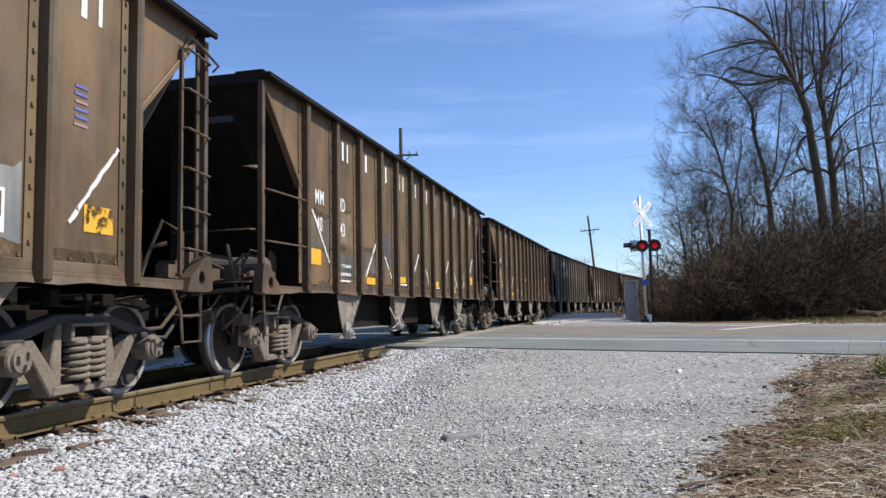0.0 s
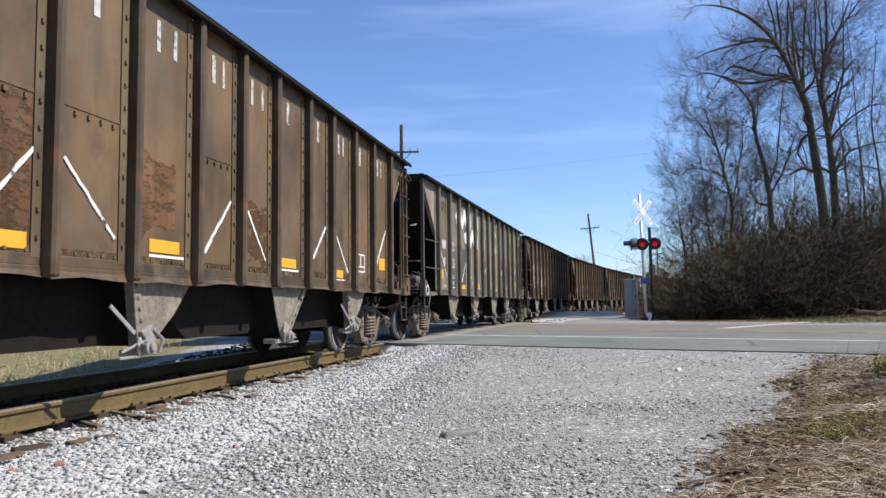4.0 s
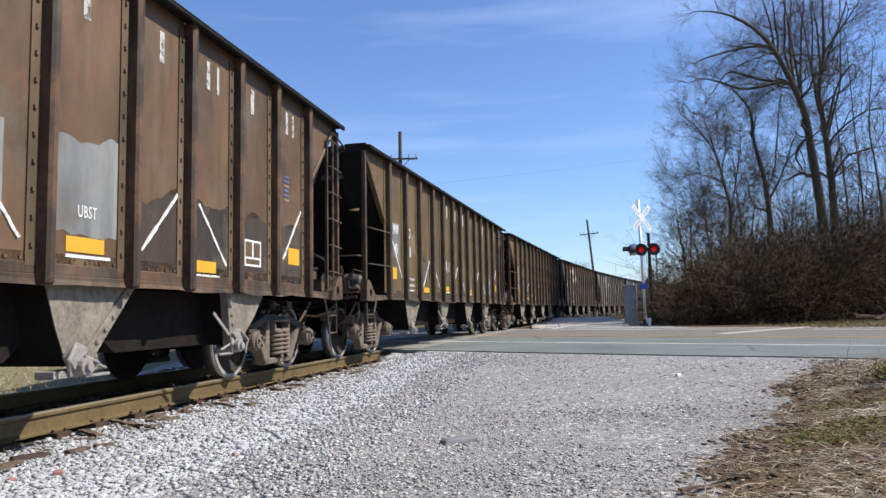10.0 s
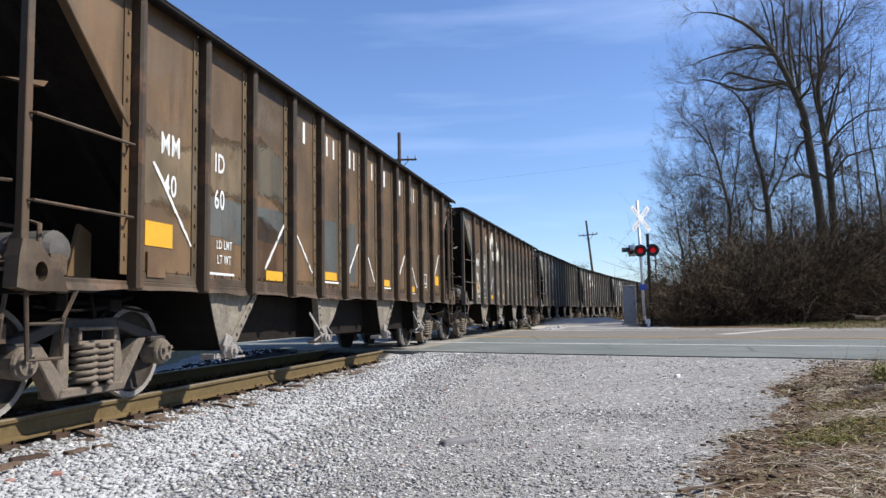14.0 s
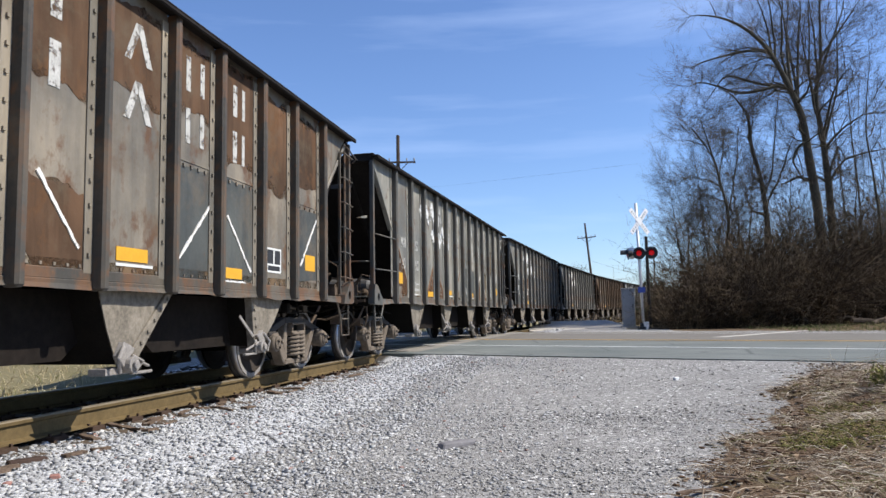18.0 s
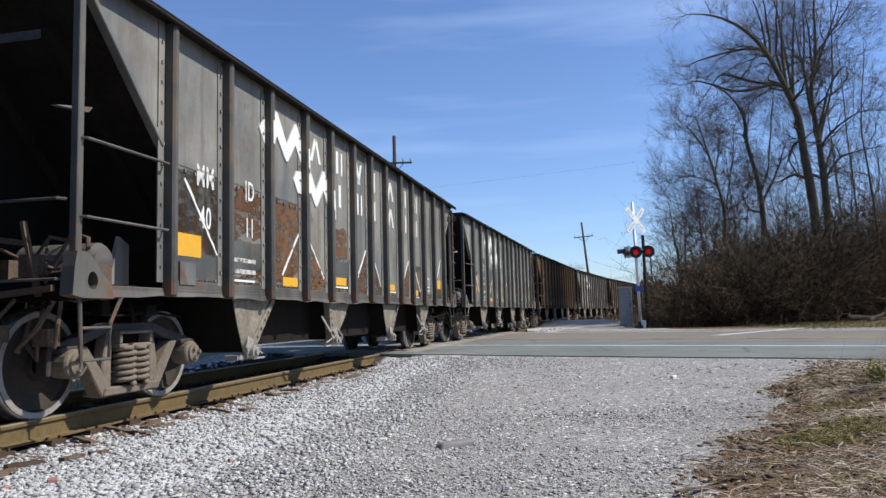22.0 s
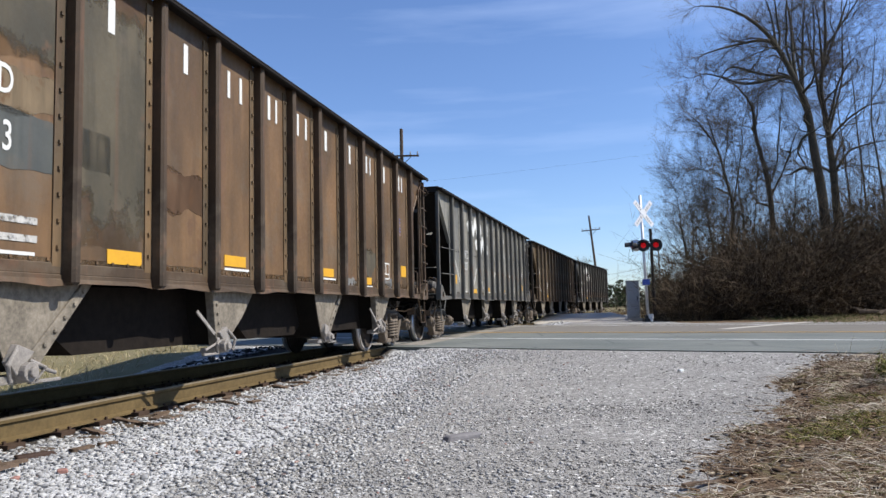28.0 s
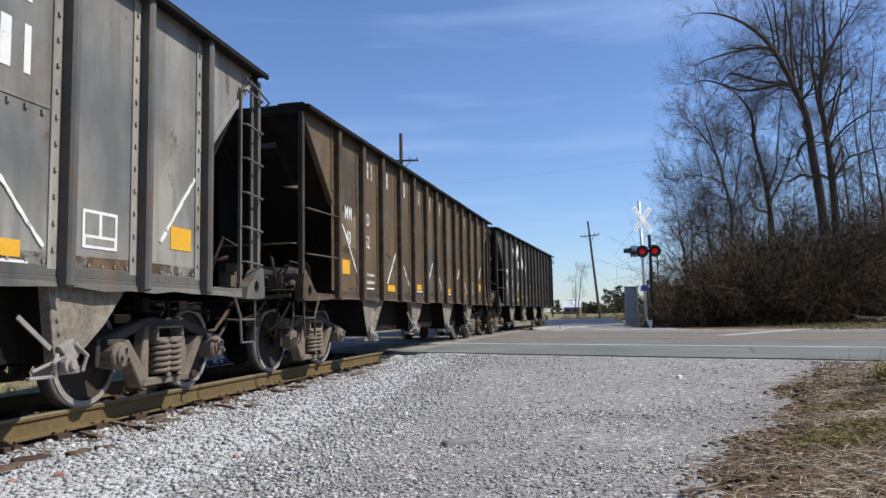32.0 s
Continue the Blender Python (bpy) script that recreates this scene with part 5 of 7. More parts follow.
    for i, z, h, strokes in rows:
        for q, stroke in enumerate(strokes):
            part("name_bar", once(("nb", kind, i, z, q), lambda: name_bar_mesh(panel_at(i)[0] + 0.11, z, h, *stroke)), nm, car, "painted bar of the company name")
    if kind == "grey":
        white = spec.get("emblem", WHITE_PAINT)
        part("emblem", once("em1", lambda: emblem_mesh(-3.43, 3.20)), white, car, "white jagged emblem")
        part("emblem", once("em2", lambda: emblem_mesh(-2.42, 2.73)), white, car, "white jagged emblem")
        for j, za, zb in ((2, 3.00, 3.30), (3, 2.90, 3.18), (3, 2.54, 2.82), (4, 2.44, 2.74)):
            part("emblem", once(("emr", j, za), lambda: Geo().box(SHEET + 0.12, SHEET + 0.123, RIBS[j] - 0.024, RIBS[j] + 0.024, za, zb).mesh("emblem")), white, car, "white emblem painted over a rib")
    for k, (i, za, zb, mat, *fr) in enumerate(spec.get("patches", ())):
        a, b = RIBS[i - 1] + 0.05, RIBS[i] - 0.15
        if fr:
            a, b = a + (b - a) * fr[0], a + (b - a) * fr[1]
        part("paint_patch", ragged_mesh(a, b, za, zb, seed * 31 + k, 0.03 if mat is SLATE_PATCH else 0.09), mat, car, "repainted or bare patch")
    part("dust_band", once("dust", lambda: ragged_mesh(RIBS[0] + 0.05, RIBS[-1] - 0.05, 1.172, 1.27, 5, 0.03)), DUST_BAND, car, "brown dust and rust along the sill")
    for n in spec.get("wedges", ()):
        part("paint_patch", once(("wedge", n), lambda: wedge_mesh(n)), FLAKED_RUST, car, "rusted sheet beside a weld line")
    if spec.get("scrawl"):
        m, _ = panel_at(spec["scrawl"])
        for q, (dy, tilt, h) in enumerate(((-0.28, 0.10, 0.30), (-0.12, -0.04, 0.26), (0.02, 0.03, 0.24), (0.13, -0.08, 0.30), (0.29, 0.08, 0.26))):
            part("scrawl_bar", once(("scrawl", q), lambda: Geo().slab([(m + dy + 0.066, 1.93 - h / 2), (m + dy + 0.094, 1.93 - h / 2), (m + dy + tilt + 0.094, 1.93 + h / 2), (m + dy + tilt + 0.066, 1.93 + h / 2)], SHEET, SHEET + 0.006).mesh("scrawl_bar")), WHITE_PAINT, car, "stroke of pale sprayed writing")
    for i in spec.get("riveted", ()):
        a, b = RIBS[i - 1] + 0.05, RIBS[i] - 0.15
        g = Geo()
        for k in range(5):
            y = a + 0.08 + (b - a - 0.16) * k / 4
            g.box(SHEET, SHEET + 0.018, y - 0.016, y + 0.016, 2.30, 2.335)
        g.box(SHEET, SHEET + 0.008, a, b, 2.36, 2.385)
        part("riveted_seam", once(("bolts", i), lambda: g.mesh("riveted_seam")), skin, car, "riveted seam between upper and lower sheet")
    return car


BROWN = (0.132, 0.084, 0.036)
MM, ID = "MM", "ID"


def num(a, b):
    return ((MM, 1, 0.30), (ID, 2, 0.30), (a, 1, -0.14), (b, 2, -0.14))


CARS = [
    dict(kind="brown", seed=1, color=BROWN, look="with flaked yellow square and small label", text=num("40", "34"), label=True, square=FLAKED_YELLOW, patches=((11, 1.34, 1.92, GREY_PATCH, 0.05, 0.98),), name=WHITE_PAINT, rust=0.35),
    dict(kind="brown", seed=2, color=(0.109, 0.068, 0.027), look="with slate and dust stains low down", text=num("40", "43"), patches=((1, 1.6, 2.2, DRAB_PATCH), (2, 1.75, 2.3, TAN_PATCH, 0.1, 0.9), (2, 1.3, 1.65, SLATE_PATCH), (3, 1.35, 1.9, DRAB_PATCH), (4, 1.6, 2.2, SLATE_PATCH, 0.2, 0.9)), label=True, name=WHITE_PAINT, rust=0.4),
    dict(kind="brown", seed=3, color=(0.117, 0.073, 0.030), look="with red rusted patches under a grey band", text=num("40", "34"), patches=((1, 1.85, 2.35, FLAKED_RUST), (1, 1.2, 1.85, DRAB_PATCH), (1, 2.42, 2.62, SLATE_PATCH), (2, 1.2, 2.3, FLAKED_RUST), (2, 2.36, 2.56, TAN_PATCH), (3, 1.3, 2.3, FLAKED_RUST), (5, 1.5, 2.2, FLAKED_RUST, 0, 0.8), (7, 1.3, 2.0, FLAKED_RUST)), riveted=(1, 2, 3, 4, 6), rust=0.5),
    dict(kind="grey", seed=4, color=(0.235, 0.215, 0.170), ring=True, look="with dark repainted lower sheets", stencils=(("202900", 2, 1.52), ("60100", 2, 1.36), ("LT WT", 1, 1.36)), text=num("40", "25"), name=WHITE_PAINT, patches=((1, 1.5, 3.4, TAN_PATCH, 0.5, 1.0), (2, 1.2, 2.34, SLATE_PATCH), (3, 1.2, 2.34, SLATE_PATCH), (4, 1.3, 2.6, TAN_PATCH, 0.1, 0.7), (6, 1.3, 2.2, SLATE_PATCH), (9, 1.3, 2.3, SLATE_PATCH), (10, 1.4, 2.2, SLATE_PATCH), (11, 1.9, 3.2, TAN_PATCH)), riveted=(2, 3, 9, 10), rust=0.35, dirt=0.8),
    dict(kind="brown", seed=5, color=(0.105, 0.062, 0.027), look="with large pale grey primer patches", stencils=(("LD LMT", 2, 1.52), ("LT WT", 2, 1.37), ("UBST", 8, 1.62)), text=num("40", "55"), patches=((1, 1.85, 2.65, GREY_PATCH), (2, 1.8, 2.7, GREY_PATCH), (3, 1.5, 2.55, GREY_PATCH), (4, 1.62, 2.4, GREY_PATCH), (5, 1.55, 2.35, GREY_PATCH), (6, 1.25, 2.25, GREY_PATCH), (7, 1.5, 2.1, GREY_PATCH, 0, 0.7), (8, 1.45, 2.15, GREY_PATCH), (9, 1.19, 1.9, GRIME_PATCH), (10, 1.19, 1.95, GRIME_PATCH), (11, 1.19, 1.9, GRIME_PATCH), (12, 1.19, 1.95, GRIME_PATCH)), rust=0.65, label=True),
    dict(kind="brown", seed=6, color=(0.112, 0.072, 0.027), look="with one grey number patch", spray=True, scrawl=5, text=num("40", "50"), patches=((1, 1.9, 2.62, GREY_PATCH, 0, 0.85), (2, 1.95, 2.5, TAN_PATCH), (3, 1.5, 2.0, DRAB_PATCH), (10, 1.25, 1.5, SLATE_PATCH)), name=WHITE_PAINT, name_panels=range(5, 13), box=WHITE_PAINT, box_in=BLACK_PAINT, label=True, rust=0.3),
    dict(kind="brown", seed=7, color=(0.113, 0.069, 0.028), look="with blue-grey smears on two panels", text=num("40", "60"), name=WHITE_PAINT, name_panels=range(4, 13), stencils=(("LD LMT", 2, 1.56), ("LT WT", 2, 1.40)), patches=((1, 1.8, 2.5, TAN_PATCH), (2, 2.1, 2.72, TAN_PATCH), (2, 1.62, 2.08, SLATE_PATCH), (3, 1.7, 2.12, SLATE_PATCH), (3, 1.2, 1.9, RUST_PATCH), (3, 2.2, 2.9, DRAB_PATCH), (5, 1.35, 2.2, SLATE_PATCH, 0.2, 0.9), (6, 1.3, 2.25, SLATE_PATCH, 0.1, 0.8)), rust=0.4),
    dict(kind="grey", seed=8, color=(0.190, 0.176, 0.146), look="rusted along the top over slate sheets", shift=0.08, box_in=BLACK_PAINT, stencils=(("203400", 2, 1.55), ("59000", 2, 1.38), ("LD LMT", 1, 1.55), ("LT WT", 1, 1.38), ("UBST", 4, 2.12)), emblem=CREAM, text=num("40", "03"), name=FADED_WHITE, patches=((1, 2.6, 3.6, RUST_PATCH), (2, 2.75, 3.6, RUST_PATCH), (3, 3.0, 3.6, RUST_PATCH), (4, 3.05, 3.6, RUST_PATCH), (7, 2.6, 3.6, RUST_PATCH), (10, 2.5, 3.6, RUST_PATCH), (1, 1.2, 2.0, TAN_PATCH), (2, 1.2, 2.34, SLATE_PATCH), (3, 1.2, 2.34, SLATE_PATCH), (5, 2.9, 3.6, RUST_PATCH), (6, 2.7, 3.6, RUST_PATCH), (7, 1.2, 1.9, RUST_PATCH), (8, 2.8, 3.6, RUST_PATCH), (9, 1.2, 2.34, SLATE_PATCH), (9, 2.8, 3.6, RUST_PATCH), (10, 1.2, 2.34, SLATE_PATCH), (11, 2.4, 3.6, RUST_PATCH), (12, 2.6, 3.6, RUST_PATCH), (12, 1.3, 2.3, SLATE_PATCH)), riveted=(2, 3, 9, 10, 12), rust=0.7, dirt=0.9),
    dict(kind="grey", seed=9, color=(0.230, 0.237, 0.220), look="with rusted diagonal seams", text=num("40", "08"), letters=FADED_WHITE, name=FADED_WHITE, emblem=CHALKY, rusty_seal=True, wedges=(0, 1, 2, 5, 6), patches=((1, 1.2, 1.6, RUST_PATCH), (7, 1.25, 2.1, SLATE_PATCH), (8, 1.25, 2.1, SLATE_PATCH), (9, 1.2, 1.6, RUST_PATCH), (10, 1.3, 2.2, TAN_PATCH), (11, 2.0, 3.0, TAN_PATCH), (12, 1.2, 2.0, RUST_PATCH, 0, 0.8)), riveted=(7, 8, 10, 12), rust=0.45),
    dict(kind="grey", seed=10, color=(0.172, 0.181, 0.176), look="with bright bars and rust along the sill", text=num("40", "11"), name=WHITE_PAINT, wedges=(2, 3, 4, 5), patches=((1, 1.2, 2.36, SLATE_PATCH), (1, 1.55, 2.36, FLAKED_RUST), (2, 1.75, 2.36, FLAKED_RUST), (2, 1.35, 1.72, SLATE_PATCH), (2, 1.2, 1.36, FLAKED_RUST), (3, 1.25, 2.36, FLAKED_RUST), (4, 1.2, 1.4, FLAKED_RUST), (5, 1.68, 2.2, FLAKED_RUST, 0, 0.95), (5, 1.42, 1.68, SLATE_PATCH), (5, 1.2, 1.32, FLAKED_RUST), (9, 1.2, 1.6, RUST_PATCH), (10, 1.3, 1.9, TAN_PATCH), (12, 1.2, 1.6, RUST_PATCH)), riveted=(1, 2, 3), rust=0.35),
    dict(kind="grey", seed=11, color=(0.235, 0.247, 0.240), square=FLAKED_YELLOW, look="with clean upper sheets over slate repairs", stencils=(("LD LMT 201900", 2, 1.52), ("LT WT 61100", 2, 1.34), ("UBST", 6, 2.05)), text=((ID, 2, 0.30), ("4 0", 1, -0.10), ("12", 2, -0.14)), name=WHITE_PAINT, patches=((1, 1.4, 2.2, TAN_PATCH, 0.1, 0.8), (2, 1.2, 2.6, SLATE_PATCH), (3, 1.2, 2.34, SLATE_PATCH), (4, 1.2, 2.4, SLATE_PATCH), (6, 1.3, 2.2, SLATE_PATCH), (9, 1.3, 2.1, SLATE_PATCH), (11, 1.5, 2.3, SLATE_PATCH)), riveted=(2, 3, 4, 6, 9), rust=0.3),
    dict(kind="brown", seed=12, color=(0.133, 0.078, 0.032), no_seals=True, look="with a pale scuffed strip near the sill", text=num("40", "53"), name=WHITE_PAINT, patches=((1, 2.3, 2.75, TAN_PATCH), (1, 1.6, 2.2, SLATE_PATCH, 0.1, 0.9), (1, 2.6, 3.65, DRAB_PATCH), (2, 2.28, 2.62, TAN_PATCH), (2, 1.85, 2.25, SLATE_PATCH), (2, 2.6, 3.65, DRAB_PATCH), (3, 1.3, 3.6, DRAB_PATCH), (3, 1.95, 2.3, SLATE_PATCH, 0.0, 0.5), (4, 1.8, 2.2, RUST_PATCH), (9, 1.2, 1.32, GREY_PATCH), (10, 1.4, 1.8, DRAB_PATCH), (11, 1.2, 1.35, GREY_PATCH)), label=True, rust=0.5),
    dict(kind="grey", seed=13, color=(0.218, 0.224, 0.212), look="with upper and lower sheets bolted together", stencils=(("UBST", 5, 1.85),), text=(("MM ID", 2, 0.28), ("4007", 2, -0.05)), name=WHITE_PAINT, patches=((4, 1.2, 2.3, SLATE_PATCH, 0, 0.5),), riveted=(1, 2, 3, 4, 5, 6, 9, 10), rust=0.2),
    dict(kind="brown", seed=14, color=(0.092, 0.062, 0.026), look="with one black sheet repaired low down", text=num("40", "52"), name=FADED_WHITE, patches=((1, 1.8, 2.5, TAN_PATCH), (6, 1.2, 2.3, SLATE_PATCH), (3, 1.4, 1.9, DRAB_PATCH)), rust=0.35),
    dict(kind="grey", seed=15, color=(0.071, 0.071, 0.063), look="soot-dark, at the tail of the train", text=num("40", "17"), name=FADED_WHITE, rust=0.3, dirt=0.2),
]


def travelled(t):
    u = t - 16
    return 5.9658 * (t - 13) - 0.00267 * (t - 13) ** 2 + 0.000127 * (t - 13) ** 3 - 0.08 - 0.00245 * u + 0.00053 * u * u + 0.00003 * u ** 3


def car_pose(k, t):
    """The pose of the k-th car at t: its two truck centres lie on the track."""
    mid = 11.54 + 7.42 + (k - 6) * CAR_LENGTH + CARS[k].get("shift", 0.0) - travelled(t)
    (x0, y0, _), (x1, y1, _) = on_track(mid - 6.1), on_track(mid + 6.1)
    return pose((x0 + x1) / 2, (y0 + y1) / 2, 0, 0, 0, math.degrees(math.atan2(x0 - x1, y1 - y0)))


cars = [make_car(spec, car_pose(k, 0.0)) for k, spec in enumerate(CARS)]


# ---- bundles of thin stems, stones and leaves ----
def bundle(paths, radii, sides=3):
    """Tubes along many paths at once: paths (N, K, 3), radii (N, K)."""
    P, R = np.asarray(paths, float), np.asarray(radii, float)
    N, K, _ = P.shape
    D = np.empty_like(P)
    D[:, 1:-1], D[:, 0], D[:, -1] = P[:, 2:] - P[:, :-2], P[:, 1] - P[:, 0], P[:, -1] - P[:, -2]
    D /= np.linalg.norm(D, axis=-1, keepdims=True) + 1e-9
    A = np.cross(D, np.array([0.31, 0.52, 0.79]))
    A /= np.linalg.norm(A, axis=-1, keepdims=True) + 1e-9
    B = np.cross(D, A)
    ang = np.arange(sides) * math.tau / sides
    V = P[:, :, None] + (A[:, :, None] * np.cos(ang)[None, None, :, None] + B[:, :, None] * np.sin(ang)[None, None, :, None]) * R[:, :, None, None]
    idx = np.arange(N * K * sides).reshape(N, K, sides)
    nxt = np.roll(idx, -1, axis=2)
    F = np.stack([idx[:, :-1], nxt[:, :-1], nxt[:, 1:], idx[:, 1:]], -1).reshape(-1, 4)
    return V.reshape(-1, 3), F


def quick_mesh(name, pieces):
    """One mesh from (corners, faces) pairs, all faces with as many corners."""
    vs, fs, o = [], [], 0
    for v, f in pieces:
        vs.append(v)
        fs.append(f + o)
        o += len(v)
    V, F = np.concatenate(vs), np.concatenate(fs)
    me = bpy.data.meshes.new(name)
    k = F.shape[1]
    me.vertices.add(len(V))
    me.vertices.foreach_set("co", V.astype(np.float32).ravel())
    me.loops.add(F.size)
    me.loops.foreach_set("vertex_index", F.astype(np.int32).ravel())
    me.polygons.add(len(F))
    me.polygons.foreach_set("loop_start", np.arange(0, F.size, k, dtype=np.int32))
    me.update(calc_edges=True)
    me.validate()
    return me


def stones(x, y, z, size, rs, tall=0.7):
    """Broken stones: jittered blocks at the given places."""
    n = len(x)
    unit = np.array([(i, j, k) for k in (-1, 1) for j in (-1, 1) for i in (-1, 1)], float) * 0.5
    V = unit[None] * (1 + rs.uniform(-0.6, 0.3, (n, 8, 3)))
    V *= (size[:, None] * rs.uniform(0.6, 1.25, (n, 3)) * [1, 1, tall])[:, None, :]
    a, b = rs.uniform(0, math.tau, n), rs.uniform(-0.6, 0.6, n) * tall / 0.7
    ca, sa, cb, sb = np.cos(a), np.sin(a), np.cos(b), np.sin(b)
    X, Y, Z = V[..., 0], V[..., 1], V[..., 2]
    Y, Z = Y * cb[:, None] - Z * sb[:, None], Y * sb[:, None] + Z * cb[:, None]
    X, Y = X * ca[:, None] - Y * sa[:, None], X * sa[:, None] + Y * ca[:, None]
    V = np.stack([X + x[:, None], Y + y[:, None], Z + z[:, None]], -1)
    q = np.array([(0, 2, 3, 1), (4, 5, 7, 6), (0, 1, 5, 4), (2, 6, 7, 3), (0, 4, 6, 2), (1, 3, 7, 5)])
    return V.reshape(-1, 3), (np.arange(n)[:, None, None] * 8 + q[None]).reshape(-1, 4)


BALLAST = islands("crushed_ballast", [(0.0, (0.33, 0.325, 0.32)), (0.22, (0.47, 0.465, 0.45)), (0.45, (0.29, 0.29, 0.29)), (0.6, (0.52, 0.515, 0.50)), (0.8, (0.38, 0.38, 0.385)), (0.95, (0.68, 0.665, 0.64)), (0.985, (0.36, 0.22, 0.18))], 0.85, 25.0, 0.3)
PEBBLE = islands("lot_pebbles", [(0.0, (0.22, 0.212, 0.20)), (0.25, (0.36, 0.345, 0.325)), (0.5, (0.28, 0.27, 0.255)), (0.68, (0.44, 0.425, 0.40)), (0.88, (0.31, 0.30, 0.285)), (0.95, (0.72, 0.70, 0.66))], 0.9, 30.0, 0.3)
rs = np.random.RandomState(11)


def ballast(n, s0, s1, l0, l1, size, power=1.0):
    s = s0 + (s1 - s0) * rs.rand(n) ** power
    l = rs.uniform(l0, l1, n)
    x, y, _ = on_track(s, l)
    ok = (road_off(x, y) < 12.3) | (road_off(x, y) > 28.6)
    x, y = x[ok], y[ok]
    sz = size * rs.uniform(0.4, 1.6, len(x))
    return stones(x, y, ground_z(x, y) + sz * rs.uniform(-0.1, 0.3, len(x)), sz, rs, 0.5)


thing("ballast_stones", quick_mesh("ballast_stones", [ballast(19000, 2, 16, 1.0, 3.6, 0.027, 1.4), ballast(22000, 2, 18, 1.0, 4.3, 0.016, 1.6), ballast(5000, 2, 20, 3.2, 5.2, 0.018, 1.3), ballast(1500, 2, 16, 0.84, 1.05, 0.03), ballast(2500, 30, 60, -2.5, 2.6, 0.06)]), BALLAST, "pale grey crushed stone ballast beside the rails", "ballast", kind="stuff")


# Dark stones where the train throws its shade, between rails and beyond.
SHADE_BALLAST = islands("shade_dark_ballast", [(0.0, (0.030, 0.027, 0.024)), (0.4, (0.055, 0.050, 0.045)), (0.75, (0.020, 0.018, 0.017)), (0.93, (0.10, 0.095, 0.088))], 0.9, 25.0, 0.3)
thing("oily_ballast", quick_mesh("oily_ballast", [ballast(3500, -4, 20, -0.66, 0.66, 0.05), ballast(3000, 0, 22, -2.6, -0.9, 0.055)]), SHADE_BALLAST, "ballast stones between the rails, darkened for the train's shade", "ballast", kind="stuff")


def lot_pebbles(n, y0, y1, size, power=1.0):
    y = y0 + (y1 - y0) * rs.rand(n) ** power
    x = rs.uniform(-0.75, 0.75, n) * y
    ok = (off_track(x, y) > 3.0) & (lot_edge(x, y) < rs.uniform(-0.3, 0.35, n)) & (road_off(x, y) < 12.3)
    x, y = x[ok], y[ok]
    sz = size * rs.uniform(0.5, 1.5, len(x)) ** 1.3
    return stones(x, y, ground_z(x, y) + sz * rs.uniform(-0.05, 0.12, len(x)), sz, rs, 0.4)


thing("lot_pebbles", quick_mesh("lot_pebbles", [lot_pebbles(48000, 2.6, 8.0, 0.0105), lot_pebbles(5000, 2.6, 8.0, 0.022), lot_pebbles(14000, 6.0, 13.0, 0.013), lot_pebbles(2500, 6.0, 13.5, 0.024)]), PEBBLE, "loose grey pebbles strewn over the gravel lot", "gravel", kind="stuff")


def lone_stone(x, y, sx, sy, sz, mat, label, seed):
    g = Geo().box(-sx / 2, sx / 2, -sy / 2, sy / 2, -sz / 2, sz / 2)
    r = random.Random(seed)
    g.v = [(a * r.uniform(0.7, 1.1), b * r.uniform(0.7, 1.1), c * r.uniform(0.8, 1.1)) for a, b, c in g.v]
    thing("stone", g.mesh("stone", bevel=min(sx, sy, sz) * 0.2), mat, label, "stone", at=pose(x, y, float(ground_z(x, y)) + sz * 0.25, 0, 0, r.uniform(0, 90)))


lone_stone(3.125, 9.9, 0.08, 0.07, 0.055, plain("white_stone", (0.75, 0.74, 0.70), 0.9), "white stone lying on the gravel lot", 1)
lone_stone(0.11, 6.25, 0.34, 0.13, 0.06, plain("flat_grey_slab", (0.19, 0.18, 0.18), 0.9), "flat dark grey slab sunk in the gravel", 2)
lone_stone(-2.55, 4.95, 0.075, 0.06, 0.035, plain("red_stone", (0.27, 0.14, 0.115), 0.9), "reddish broken stone among grey ballast", 3)
lone_stone(-2.75, 4.75, 0.055, 0.045, 0.03, plain("red_stone", (0.28, 0.15, 0.125), 0.9), "reddish broken stone among grey ballast", 4)
lone_stone(-3.05, 5.5, 0.30, 0.10, 0.04, plain("dark_rusted_scrap", (0.055, 0.036, 0.028), 0.9), "rusted iron scrap lying on the ballast", 5)

# ---- crossing signal, cabinet and posts ----
SILVER = plain("galvanised_steel", (0.62, 0.62, 0.63), 0.45, 0.4, 0.12, 6.0, 0.05)
SIGN_WHITE = plain("sign_white", (0.80, 0.80, 0.80), 0.5, 0.0, 0.05)
BLACK = plain("black_signal_paint", (0.015, 0.015, 0.016), 0.5, 0.0, 0.3)
CABINET = plain("grey_cabinet_paint", (0.30, 0.31, 0.32), 0.55, 0.1, 0.15, 3.0, 0.05)
BLUE_SIGN = plain("blue_sign", (0.025, 0.06, 0.30), 0.5, 0.0, 0.1)
LENS = glow("red_signal_lens", (0.60, 0.006, 0.012), 0.30)
DIM_LENS = glow("unlit_signal_lens", (0.16, 0.006, 0.010), 0.05)
CONCRETE = plain("pale_concrete", (0.42, 0.40, 0.37), 0.9, 0.0, 0.25, 5.0, 0.3)

